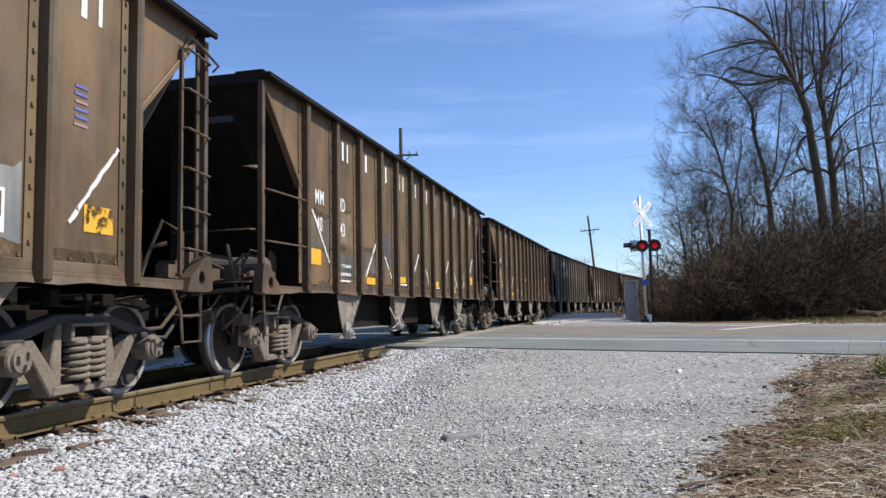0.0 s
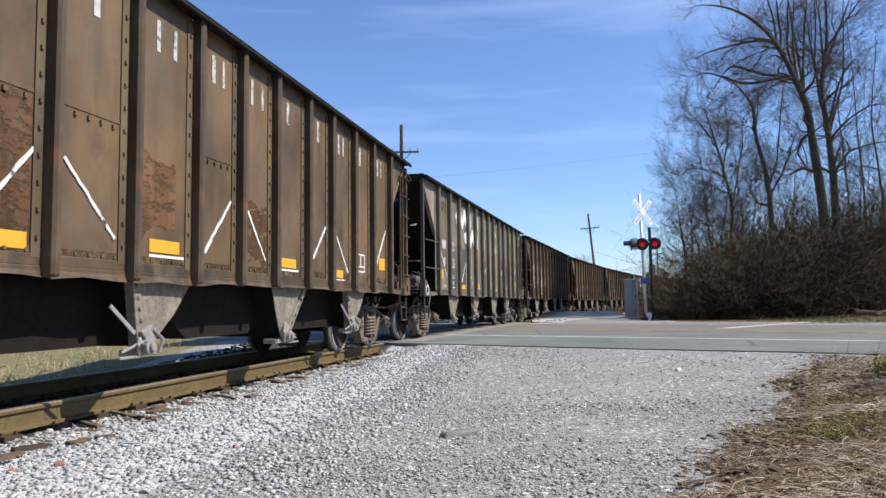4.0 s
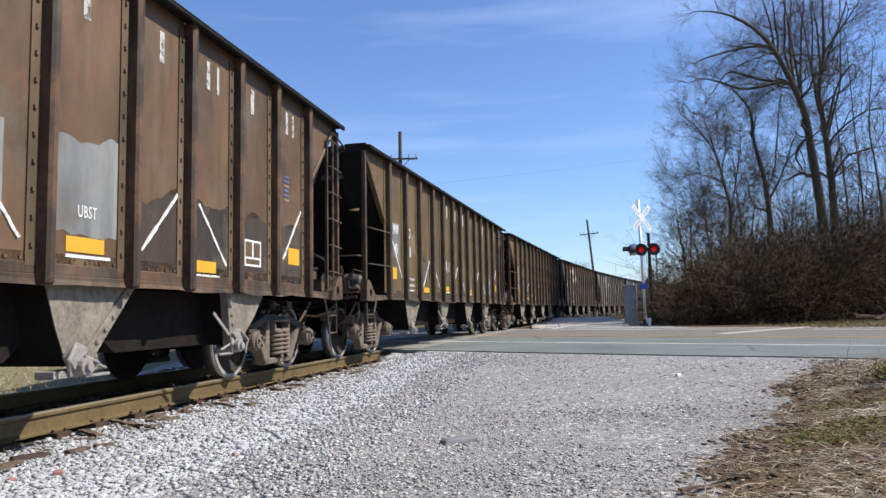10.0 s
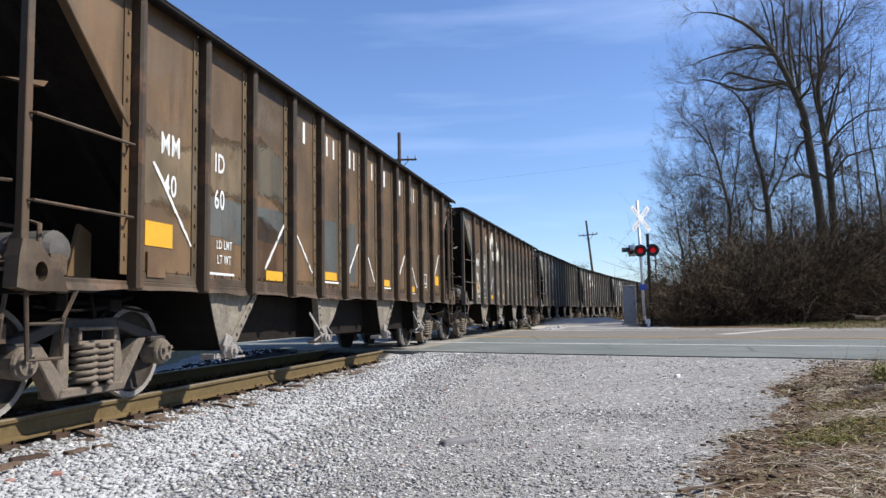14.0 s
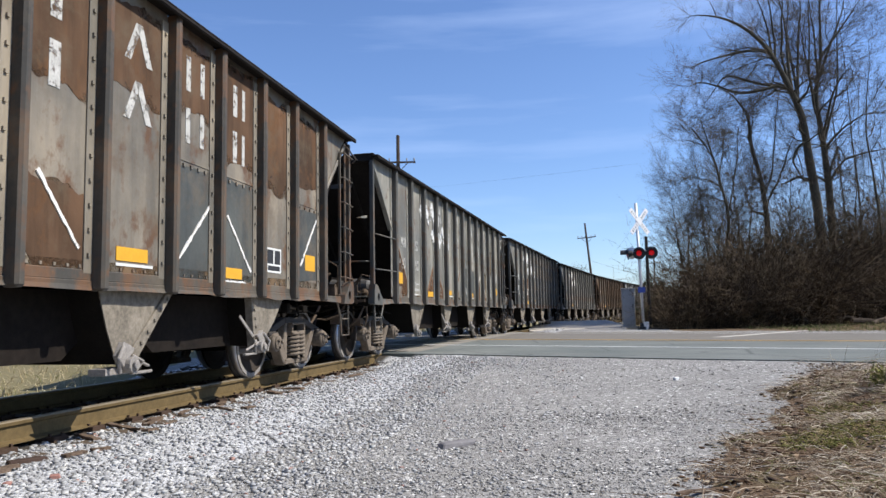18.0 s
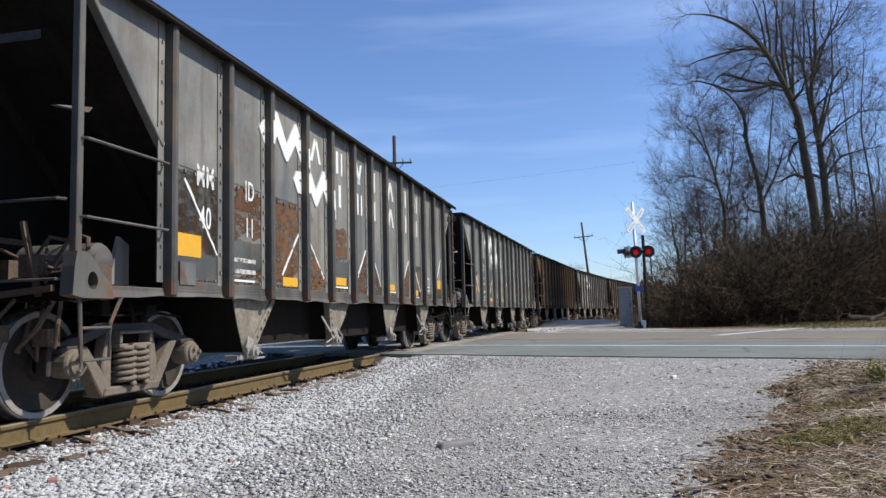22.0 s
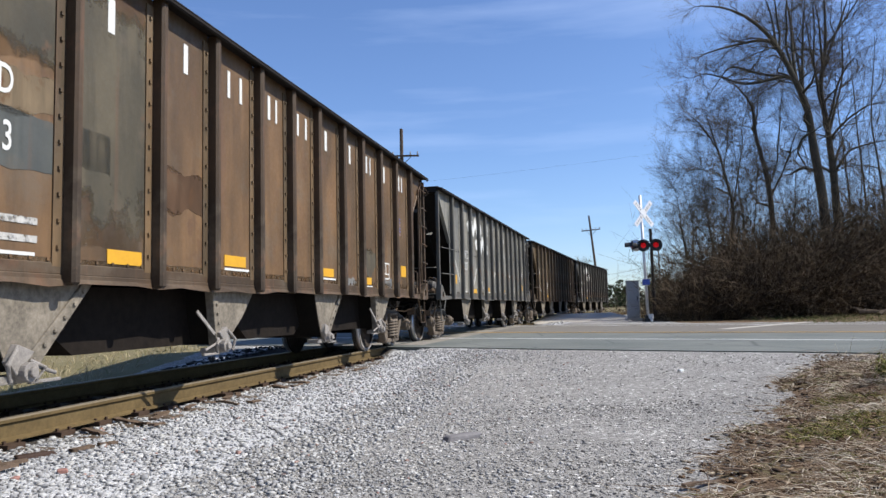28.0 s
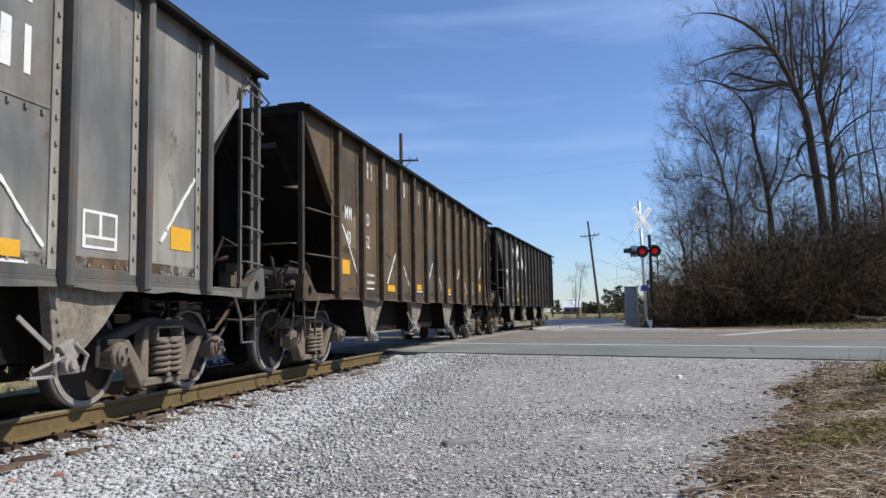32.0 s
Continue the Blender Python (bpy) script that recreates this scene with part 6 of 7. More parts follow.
gx, gy = 9.33, 33.9
gz = float(ground_z(gx, gy))
signal = empty("crossing_signal", "silver railway crossing signal with white crossbuck and red lamps", "crossing signal", at=pose(gx, gy, gz, 0, -1.4, 0))
part("mast", Geo().tube([(0, 0, 0), (0, 0, 5.85)], 0.065, 14).mesh("mast", smooth=True), SILVER, signal, "silver tubular mast")
part("base", Geo().box(-0.22, 0.22, -0.22, 0.22, -0.2, 0.14).box(-0.13, 0.13, -0.13, 0.13, 0.14, 0.30).mesh("base", bevel=0.02), BLACK, signal)
for tilt in (47, -47):
    bl = part("crossbuck_blade", Geo().box(-0.76, 0.76, -0.02, 0.0, -0.115, 0.115).mesh("crossbuck_blade"), SIGN_WHITE, signal, "white crossbuck blade", at=Matrix.Translation((0.08, -0.09 - 0.016 * (tilt > 0), 4.98)) @ Matrix.Rotation(radians(28), 4, "Z") @ Matrix.Rotation(radians(tilt), 4, "Y"))
    for k in range(-5, 6):
        if abs(k) > 1:
            part("letter_bar", once(("xb", k), lambda: Geo().box(k * 0.12 - 0.03, k * 0.12 + 0.0, -0.026, -0.02, -0.055, 0.055).mesh("letter_bar")), BLACK, bl)
part("crossarm", Geo().tube([(-0.55, -0.05, 3.60), (0.62, -0.05, 3.60)], 0.035, 8).mesh("crossarm"), SILVER, signal)


def lamp_head(x, toward, lens):
    """Round lamp with background disc and long hood."""
    head = part("lamp_head", Geo().lathe([(-0.20, 0.06), (-0.14, 0.13), (0.0, 0.15), (0.02, 0.285), (0.04, 0.285), (0.04, 0.16)], 22).mesh("lamp_head"), BLACK, signal, "black signal lamp with hood", at=pose(x, -0.1, 3.50) @ toward)
    hood = Geo()
    n = 9
    for r0 in (0.165, 0.175):
        vs = [(u, r0 * math.cos(a), r0 * math.sin(a)) for u in (0.04, 0.36) for a in [math.radians(-10 + 200 * k / (n - 1)) for k in range(n)]]
        hood.add(vs, [(k, k + 1, n + k + 1, n + k) for k in range(n - 1)])
    part("hood", hood.mesh("hood"), BLACK, head)
    return part("lens", Geo().lathe([(0.04, 0.125), (0.06, 0.115), (0.08, 0.08), (0.09, 0.02)], 20).mesh("lens", smooth=True), lens, head, "red lamp lens")


TO_US = Matrix.Rotation(radians(-105), 4, "Z")
lamp_head(-0.02, TO_US, LENS)
lamp_head(0.56, TO_US, LENS)
lamp_head(-0.50, Matrix.Rotation(radians(172), 4, "Z"), DIM_LENS)
part("housing", Geo().lathe([(-0.12, 0.05), (-0.08, 0.16), (0.05, 0.2), (0.06, 0.28), (0.075, 0.28), (0.075, 0.1)], 20, (0, 0, 0)).mesh("housing"), SILVER, signal, "silver back of a lamp", at=pose(-0.32, 0.12, 3.54) @ Matrix.Rotation(radians(60), 4, "Z"))
part("notice", Geo().box(-0.18, 0.16, -0.10, -0.085, 1.68, 1.94).mesh("notice"), BLUE_SIGN, signal, "small blue notice plate")
part("cable_cap", Geo().tube([(0.10, -0.12, 0.0), (0.10, -0.12, 0.34)], 0.12, 12).mesh("cable_cap"), SIGN_WHITE, signal, "white drum at the foot")

px, py = 9.85, 34.6
thing("post", Geo().tube([(0, 0, -0.3), (0.0, 0, 4.35)], [0.085, 0.07], 10).mesh("post"), plain("dark_tarred_wood", (0.035, 0.03, 0.027), 0.9), "dark tarred wooden post beside the signal", "post", at=pose(px, py, float(ground_z(px, py)), 0, -0.6, 0))
bx, by = 9.35, 36.6
cab = empty("relay_cabinet", "grey metal relay cabinet standing beside the track", "cabinet", at=pose(bx, by, float(ground_z(bx, by)), 0, 0, -12))
part("body", Geo().box(-0.31, 0.31, -0.32, 0.32, 0.12, 1.92).mesh("body", bevel=0.02), CABINET, cab)
part("roof", Geo().box(-0.34, 0.34, -0.38, 0.36, 1.92, 1.98).mesh("roof", bevel=0.015), CABINET, cab)
dr = part("door", Geo().box(-0.27, 0.27, -0.34, -0.32, 0.2, 1.85).mesh("door", bevel=0.008), CABINET, cab)
part("handle", Geo().box(0.18, 0.22, -0.38, -0.34, 1.0, 1.2).mesh("handle", bevel=0.006), BLACK, dr, "black door handle")
part("plinth", Geo().box(-0.40, 0.40, -0.40, 0.40, -0.25, 0.12).mesh("plinth"), CONCRETE, cab, "concrete foot")
ramp_g = Geo()
ramp_g.add([(4.3, 35.6, -0.06), (8.6, 34.4, -0.06), (9.6, 37.6, 0.10), (9.8, 43.5, 0.34), (6.2, 44.5, 0.30), (4.6, 38.5, 0.02)] + [(4.3, 35.6, -0.5), (8.6, 34.4, -0.5), (9.6, 37.6, -0.5), (9.8, 43.5, -0.5), (6.2, 44.5, -0.5), (4.6, 38.5, -0.5)], [(0, 1, 2, 3, 4, 5), tuple(range(11, 5, -1))] + [(i, (i + 1) % 6, 6 + (i + 1) % 6, 6 + i) for i in range(6)])
thing("service_pad", ramp_g.mesh("service_pad"), ROAD_PALE, "pale worn asphalt service pad beside the track", "pavement", kind="structure")

# ---- utility poles and wires ----
POLE_WOOD = plain("old_pole_wood", (0.10, 0.075, 0.058), 0.9, 0.0, 0.4, 3.0, 0.3)


def utility_pole(x, y, top, lean, arm_z, half, turn):
    z = float(ground_z(x, y))
    ob = empty("utility_pole", "weathered wooden utility pole with one crossarm", "utility pole", group="utility poles", at=pose(x, y, z, 0, lean, turn))
    part("pole", Geo().tube([(0, 0, -0.5), (0, 0, (top - z) * 0.5), (0, 0, top - z)], [0.19, 0.16, 0.12], 10).mesh("pole"), POLE_WOOD, ob)
    part("crossarm", Geo().box(-half, half, -0.18, -0.08, arm_z - z - 0.06, arm_z - z + 0.06).mesh("crossarm"), POLE_WOOD, ob)
    for e in (-1, 1):
        part("brace", Geo().beam((e * half * 0.55, -0.13, arm_z - z - 0.05), (0, -0.13, arm_z - z - 0.75), 0.04, 0.05).mesh("brace"), POLE_WOOD, ob)
    for u in (-0.92, -0.5, 0.5, 0.92):
        part("insulator", once("insul", lambda: Geo().tube([(0, 0, 0), (0, 0, 0.12), (0, 0, 0.24)], [0.03, 0.06, 0.045], 8).mesh("insulator")), CABINET, ob, "glass insulator", at=pose(u * half, -0.13, arm_z - z + 0.06))
    return ob


utility_pole(-2.85, 52.0, 13.75, 0.0, 11.75, 1.25, 0)
utility_pole(20.6, 97.0, 12.7, -5.2, 10.75, 1.25, 0)
utility_pole(41.6, 142.0, 11.4, 0.0, 10.1, 1.2, 0)


def wire(a, b, sag, r=0.012):
    a, b = Vector(a), Vector(b)
    pts = [a.lerp(b, i / 16) - Vector((0, 0, sag * 4 * (i / 16) * (1 - i / 16))) for i in range(17)]
    thing("overhead_wire", Geo().tube(pts, r, 5).mesh("overhead_wire"), BLACK, "thin sagging overhead wire between poles", "wire")


wire((-2.7, 52, 9.75), (26, 47, 12.0), 0.2, 0.0035)


# ---- trees ----
BARK = plain("grey_brown_bark", (0.088, 0.078, 0.058), 0.9, 0.0, 0.5, 6.0, 0.6)
TWIG = plain("grey_brown_twigs", (0.125, 0.102, 0.080), 0.9, 0.0, 0.4, 2.0, 0.2)
BRUSH = islands("bramble_stems", [(0.0, (0.070, 0.050, 0.030)), (0.3, (0.115, 0.086, 0.056)), (0.55, (0.030, 0.022, 0.014)), (0.80, (0.24, 0.195, 0.14))], 0.9, 6.0, 0.3)
n, l = BRUSH.node_tree.nodes, BRUSH.node_tree.links
b = n["Principled BSDF"]
# Noise paints dark gaps and warm sunlit clumps into the stem colour.
gap_light = ramp(n, l, noise_node(n, l, coords(n), 0.55, 4, 0.6), 0.36, 0.66, (0.40, 0.40, 0.42, 1), (1.35, 1.22, 1.05, 1))
l.new(mix(n, l, 1.0, b.inputs["Base Color"].links[0].from_socket, gap_light, "MULTIPLY"), b.inputs["Base Color"])


def grow(seed, base_at, trunk_pts, r0, limbs, reach, twig_count, up=0.5):
    """A bare tree: trunks through given points, then limbs, branches and twigs that fork and thin out."""
    r = np.random.RandomState(seed)
    stems, thick, mid, thin = [], [], [], []

    def bent(p, d, length, k, curl, lift):
        pts = [p]
        for i in range(k - 1):
            d = d + r.normal(0, curl, 3) + np.array([0, 0, lift])
            d = d / np.linalg.norm(d)
            pts.append(pts[-1] + d * length / (k - 1))
        return np.array(pts)

    starts, main = [], None
    for pts in trunk_pts:
        pts = np.array(pts, float)
        if main is not None and pts[0][2] > base_at[2] + 0.5:
            root = [np.array([np.interp(h, main[:, 2], main[:, j]) for j in range(3)]) for h in (pts[0][2] - 0.9, pts[0][2])]
            pts = np.vstack([root, pts[1:]])
        t = np.linspace(0, len(pts) - 1, 21)
        path = np.stack([np.interp(t, np.arange(len(pts)), pts[:, j]) for j in range(3)], -1)
        path[4:-1] += r.normal(0, 0.07, (16, 3)) * [1, 1, 0.2]
        for _ in range(2):
            path[1:-1] = (path[:-2] + path[1:-1] * 2 + path[2:]) / 4
        main = path if main is None else main
        fork = 1.0 if pts[0][2] < base_at[2] + 0.5 else 0.42
        rad = r0 * fork * np.linspace(1, 0.13, 21) ** 1.1
        stems.append((path, rad))
        for q in range(limbs):
            u = 3.6 + 15.9 * (q + r.rand() * 0.8) / limbs
            i = min(19, int(u))
            starts.append((path[i] + (path[i + 1] - path[i]) * (u - i), path[i + 1] - path[i], rad[i] * 0.5, 1.0 - 0.018 * u))
        starts.append((path[-1], path[-1] - path[-2], rad[-1], 0.7))
    for p, ax, rad, grade in starts:
        ax = ax / np.linalg.norm(ax)
        a = r.uniform(0, math.tau)
        side = np.array([math.cos(a), math.sin(a), 0.0])
        limb = bent(p, ax * up + side * r.uniform(0.5, 1.0), reach * grade * r.uniform(0.7, 1.3), 9, 0.22, 0.03)
        rad = max(rad, 0.016)
        thick.append((limb, rad * np.linspace(1, 0.22, 9)))
        for _ in range(10):
            i = r.randint(1, 9)
            d = limb[i] - limb[i - 1]
            d = d / np.linalg.norm(d) + r.normal(0, 0.42, 3)
            br = bent(limb[i], d, reach * 0.62 * r.uniform(0.4, 1.4), 6, 0.10, 0.05)
            mid.append((br, rad * 0.24 * np.linspace(1, 0.2, 6)))
            for _ in range(twig_count):
                j = r.randint(1, 6)
                d = br[j] - br[j - 1]
                d = d / np.linalg.norm(d) + r.normal(0, 0.42, 3)
                tw = bent(br[j], d, reach * 0.36 * r.uniform(0.3, 1.5), 3, 0.10, 0.05)
                thin.append((tw, max(0.0044, rad * 0.055) * np.linspace(1, 0.45, 3)))
                if r.rand() < 0.9:
                    d = tw[2] - tw[1]
                    d = d / np.linalg.norm(d) + r.normal(0, 0.45, 3)
                    thin.append((bent(tw[1], d, reach * 0.24 * r.uniform(0.5, 1.4), 3, 0.16, 0.04), 0.0042 * np.linspace(1, 0.5, 3)))
    o = np.array(base_at, float)
    tree = empty("tree", "tall bare deciduous tree with grey bark and forking limbs", "tree", group="bare trees on the bank", at=pose(*base_at))
    part("trunk", quick_mesh("trunk", [bundle([p - o for p, _ in stems], [w for _, w in stems], 9), bundle([p - o for p, _ in thick], [w for _, w in thick], 8)]), BARK, tree, "grey-brown trunk and limbs")
    part("crown", quick_mesh("crown", [bundle([p - o for p, _ in mid], [w for _, w in mid], 3), bundle([p - o for p, _ in thin], [w for _, w in thin], 3)]), TWIG, tree, "fine bare twigs")
    return tree


def spot(x, depth, y):
    """A point at that depth in front of the camera, by its bearing and height angle."""
    return ((x - 784) / FOCAL * depth, depth, 0.79 + (556.8 - 0.0152 * (x - 784) - y) / FOCAL * depth * 1.006)


def rooted(x, depth):
    a = spot(x, depth, 0)
    return (a[0], a[1], float(ground_z(a[0], a[1])) - 0.1)


D = 41.0


def limb_line(d0, d1, *bearings):
    """Points of one limb, its depth running from d0 to d1."""
    n = len(bearings) - 1
    return [spot(b, d0 + (d1 - d0) * i / n, h) for i, (b, h) in enumerate(bearings)]


# the pair of tall trees
grow(21, rooted(1469, D), [
    [rooted(1469, D)] + limb_line(D, D - 2, (1466, 391), (1456, 295), (1448, 231), (1440, 184), (1419, 125), (1387, 72), (1355, 35), (1302, 13), (1268, 14)),
    limb_line(D, D - 2, (1398, 92), (1350, 80), (1302, 90), (1262, 104), (1252, 116)),
    limb_line(D, D + 1, (1428, 155), (1377, 144), (1313, 125), (1297, 138), (1265, 184)),
    limb_line(D, D - 1, (1424, 150), (1345, 162), (1302, 149), (1264, 138), (1240, 147)),
    limb_line(D, D + 1, (1430, 160), (1428, 61), (1414, 0), (1404, -70)),
    limb_line(D, D - 1, (1412, 115), (1402, 40), (1388, -60)),
    limb_line(D, D + 2, (1444, 205), (1432, 120), (1430, 20), (1436, -60)),
    limb_line(D, D + 1, (1440, 185), (1442, 100), (1449, 20), (1452, -60)),
    limb_line(D, D - 1, (1405, 105), (1392, 45), (1370, -40)),
    limb_line(D, D - 1, (1432, 160), (1412, 90), (1420, 10), (1424, -60)),
    limb_line(D, D - 1, (1450, 250), (1432, 262), (1424, 290), (1440, 320)),
], 0.30, 8, 2.3, 6, 0.6)
grow(22, rooted(1487, D + 1), [
    [rooted(1487, D + 1)] + limb_line(D + 1, D + 1, (1486, 391), (1483, 306), (1479, 242), (1467, 168), (1483, 88), (1491, 8), (1498, -80)),
    limb_line(D + 1, D, (1478, 235), (1494, 178), (1520, 130), (1539, 109), (1545, 150)),
    limb_line(D + 1, D + 2, (1470, 185), (1460, 110), (1451, 51), (1438, -40)),
    limb_line(D + 1, D - 1, (1482, 262), (1510, 226), (1552, 199), (1600, 190)),
    limb_line(D + 1, D, (1484, 320), (1520, 279), (1568, 266), (1620, 258)),
    limb_line(D + 1, D + 2, (1472, 140), (1510, 56), (1532, 0), (1548, -70)),
    limb_line(D + 1, D, (1476, 215), (1458, 130), (1467, 30), (1472, -50)),
    limb_line(D + 1, D, (1474, 130), (1476, 60), (1468, -50)),
    limb_line(D + 1, D + 2, (1490, 250), (1512, 160), (1516, 60), (1524, -40)),
    limb_line(D + 1, D + 1, (1486, 95), (1540, 20), (1580, -40)),
], 0.26, 8, 2.4, 6, 0.6)
# the forked tree and its bushy neighbour
grow(23, rooted(1372, D + 2), [
    [rooted(1372, D + 2)] + limb_line(D + 2, D + 1, (1371, 402), (1366, 338), (1353, 274), (1347, 221), (1342, 194), (1322, 160), (1296, 150)),
    limb_line(D + 2, D + 1, (1368, 365), (1398, 316), (1414, 274), (1430, 237), (1436, 215)),
    limb_line(D + 2, D + 3, (1366, 340), (1384, 310), (1390, 263), (1403, 168), (1406, 130)),
    limb_line(D + 2, D + 3, (1349, 240), (1358, 190), (1360, 140)),
], 0.19, 7, 2.0, 7, 0.55)
grow(24, rooted(1291, D - 2), [
    [rooted(1291, D - 2)] + limb_line(D - 2, D - 2, (1296, 440), (1303, 380), (1286, 306), (1273, 242), (1260, 205)),
    limb_line(D - 2, D - 3, (1292, 330), (1276, 320), (1240, 312), (1206, 320)),
    limb_line(D - 2, D - 3, (1302, 400), (1255, 404), (1214, 410)),
    limb_line(D - 2, D - 1, (1300, 370), (1322, 300), (1328, 230), (1340, 190)),
    limb_line(D - 2, D - 1, (1290, 320), (1300, 250), (1296, 190)),
    limb_line(D - 2, D - 2, (1278, 265), (1248, 225), (1228, 218)),
    limb_line(D - 2, D - 1, (1300, 420), (1340, 350), (1352, 310)),
], 0.14, 10, 1.7, 8, 0.35)
grow(25, rooted(1245, D - 1), [[rooted(1245, D - 1), spot(1240, D - 1, 470), spot(1228, D - 1, 400), spot(1215, D - 1, 350)], [rooted(1250, D - 1), spot(1262, D - 1, 440), spot(1270, D - 1, 350)]], 0.07, 10, 1.8, 8, 0.3)
grow(26, rooted(1540, D + 5), [[rooted(1540, D + 5), spot(1536, D + 5, 330), spot(1528, D + 5, 150), spot(1520, D + 5, -60)], [rooted(1505, D + 7), spot(1508, D + 7, 330), spot(1498, D + 7, 190), spot(1504, D + 7, 60)]], 0.075, 9, 2.2, 6, 0.6)
grow(27, rooted(1575, D - 2), [[rooted(1575, D - 2), spot(1572, D - 2, 380), spot(1560, D - 2, 240), spot(1575, D - 2, 60)]], 0.10, 9, 2.6, 7, 0.6)


# bushy young trees that fill the gaps between the tall ones
for seed, bearing, back, top, lean in ((71, 1325, 1, 245, -18), (72, 1405, 3, 290, 14), (73, 1268, 2, 270, -24), (74, 1525, 2, 260, 12), (75, 1218, 0, 340, -20)):
    d = D + back
    grow(seed, rooted(bearing, d), [[rooted(bearing, d), spot(bearing + lean * 0.3, d, 450), spot(bearing + lean * 0.6, d, (450 + top) / 2), spot(bearing + lean, d, top)], [rooted(bearing + 3, d), spot(bearing - lean * 0.5, d - 0.5, 430), spot(bearing - lean * 1.6, d - 1, top + 50)]], 0.085, 9, 1.8, 6, 0.5)


grow(81, rooted(1019, 110), [[rooted(1019, 110), spot(1018, 110, 515), spot(1021, 110, 478)], [rooted(1021, 110), spot(1028, 110, 500), spot(1032, 110, 480)]], 0.09, 8, 1.5, 4, 0.5)


# ---- thicket of brambles and saplings under the trees ----
def thicket(n, bearing0, bearing1, depth0, depth1, h0, h1, seed, lean=0.35, thickness=0.009):
    r = np.random.RandomState(seed)
    b, d = r.uniform(bearing0, bearing1, n), r.uniform(depth0, depth1, n)
    x, y = (b - 784) / FOCAL * d, d
    free = (np.abs(off_track(x, y)) > 3.3) & ((off_track(x, y) > 0) | (y > 60))
    b, x, y, n = b[free], x[free], y[free], int(free.sum())
    z = ground_z(x, y)
    t = (b - bearing0) / (bearing1 - bearing0)
    clump = np.array([noise.noise((a * 0.38, c * 0.38, seed)) for a, c in zip(x, y)])
    h = (h0 + (h1 - h0) * t) * r.uniform(0.25, 1.05, n) * (1 + 1.0 * clump)
    k = 6
    P = np.empty((n, k, 3))
    P[:, 0] = np.stack([x, y, z - 0.05], -1)
    d = np.concatenate([r.normal(0, lean, (n, 2)), r.uniform(0.7, 1.1, (n, 1))], 1)
    for i in range(1, k):
        d = d + r.normal(0, 0.16 + 0.3 * lean, (n, 3)) * [1, 1, 0.7] - [0, 0, 0.10 * lean * i]
        d /= np.linalg.norm(d, axis=1, keepdims=True)
        P[:, i] = P[:, i - 1] + d * (h / (k - 1))[:, None]
        P[:, i, 2] = np.maximum(P[:, i, 2], z + 0.05)
    R = thickness * r.uniform(0.6, 1.8, n)[:, None] * np.linspace(1, 0.35, k)[None]
    out = [bundle(P, R, 3)]
    for rep in range(5):
        i = r.randint(1, k, n)
        s0 = P[np.arange(n), i]
        dd = r.normal(0, 0.55, (n, 3)) + [0, 0, 0.25]
        ln = (h * 0.28 * r.uniform(0.4, 1.2, n))[:, None]
        Q = np.stack([s0, s0 + dd * ln * 0.5 + r.normal(0, 0.03, (n, 3)), s0 + dd * ln + [0, 0, -0.05]], 1)
        out.append(bundle(Q, np.full((n, 1), thickness * 0.55) * np.array([[1, 0.8, 0.5]]), 3))
    return quick_mesh("thicket", out)


for name, args in (("thicket", (5200, 1185, 1455, 33.0, 37.5, 2.2, 6.0, 31, 0.45, 0.0105)), ("thicket", (6200, 1235, 1750, 37.0, 43, 4.2, 8.0, 32, 0.42, 0.012)), ("thicket", (1800, 1168, 1300, 33.2, 38, 0.9, 3.0, 33, 0.7)), ("thicket", (700, 1300, 1800, 46, 60, 7.0, 9.5, 35, 0.15, 0.016)), ("thicket", (2800, 1330, 1720, 39, 45, 6.5, 9.5, 36, 0.28, 0.011)), ("thicket", (1500, 1176, 1350, 36, 42, 2.6, 7.5, 37, 0.3, 0.009)), ("thicket", (200, 1420, 1800, 43, 52, 11, 14, 38, 0.07, 0.022)), ("thicket", (1500, 990, 1168, 46, 105, 1.3, 1.9, 39, 0.5, 0.012))):
    thing(name, thicket(*args), BRUSH, "dense brown leafless bramble thicket on the bank", "thicket", kind="stuff")

# ---- dry grass ----
STRAW = islands("dry_straw", [(0.0, (0.32, 0.245, 0.17)), (0.25, (0.48, 0.40, 0.30)), (0.42, (0.12, 0.076, 0.048)), (0.56, (0.64, 0.57, 0.45)), (0.76, (0.22, 0.15, 0.094)), (0.93, (0.17, 0.17, 0.06))], 0.9, 8.0, 0.2)
FIELD_GRASS = islands("field_grass", [(0.0, (0.34, 0.27, 0.15)), (0.3, (0.46, 0.39, 0.24)), (0.6, (0.17, 0.17, 0.065)), (0.8, (0.52, 0.45, 0.29))], 0.9, 8.0, 0.2)


def grass(x, y, h, seed, flat=1.0, r0=0.0022):
    r = np.random.RandomState(seed)
    n = len(x)
    z = ground_z(x, y)
    a = r.uniform(0, math.tau, n)
    out = np.stack([np.cos(a), np.sin(a)], -1) * (h * flat * r.uniform(0.3, 1.3, n))[:, None]
    top = h * r.uniform(0.15, 1.0, n) / (0.5 + flat)
    P = np.empty((n, 4, 3))
    for i, u in enumerate((0, 0.35, 0.7, 1.0)):
        P[:, i, :2] = np.stack([x, y], -1) + out * u ** 1.3
        P[:, i, 2] = z + top * (1 - (1 - u) ** 2) * (1 - 0.45 * u ** 3 * flat)
    return bundle(P, r0 * r.uniform(0.6, 1.6, n)[:, None] * np.array([[1, 1, 0.8, 0.3]]), 3)


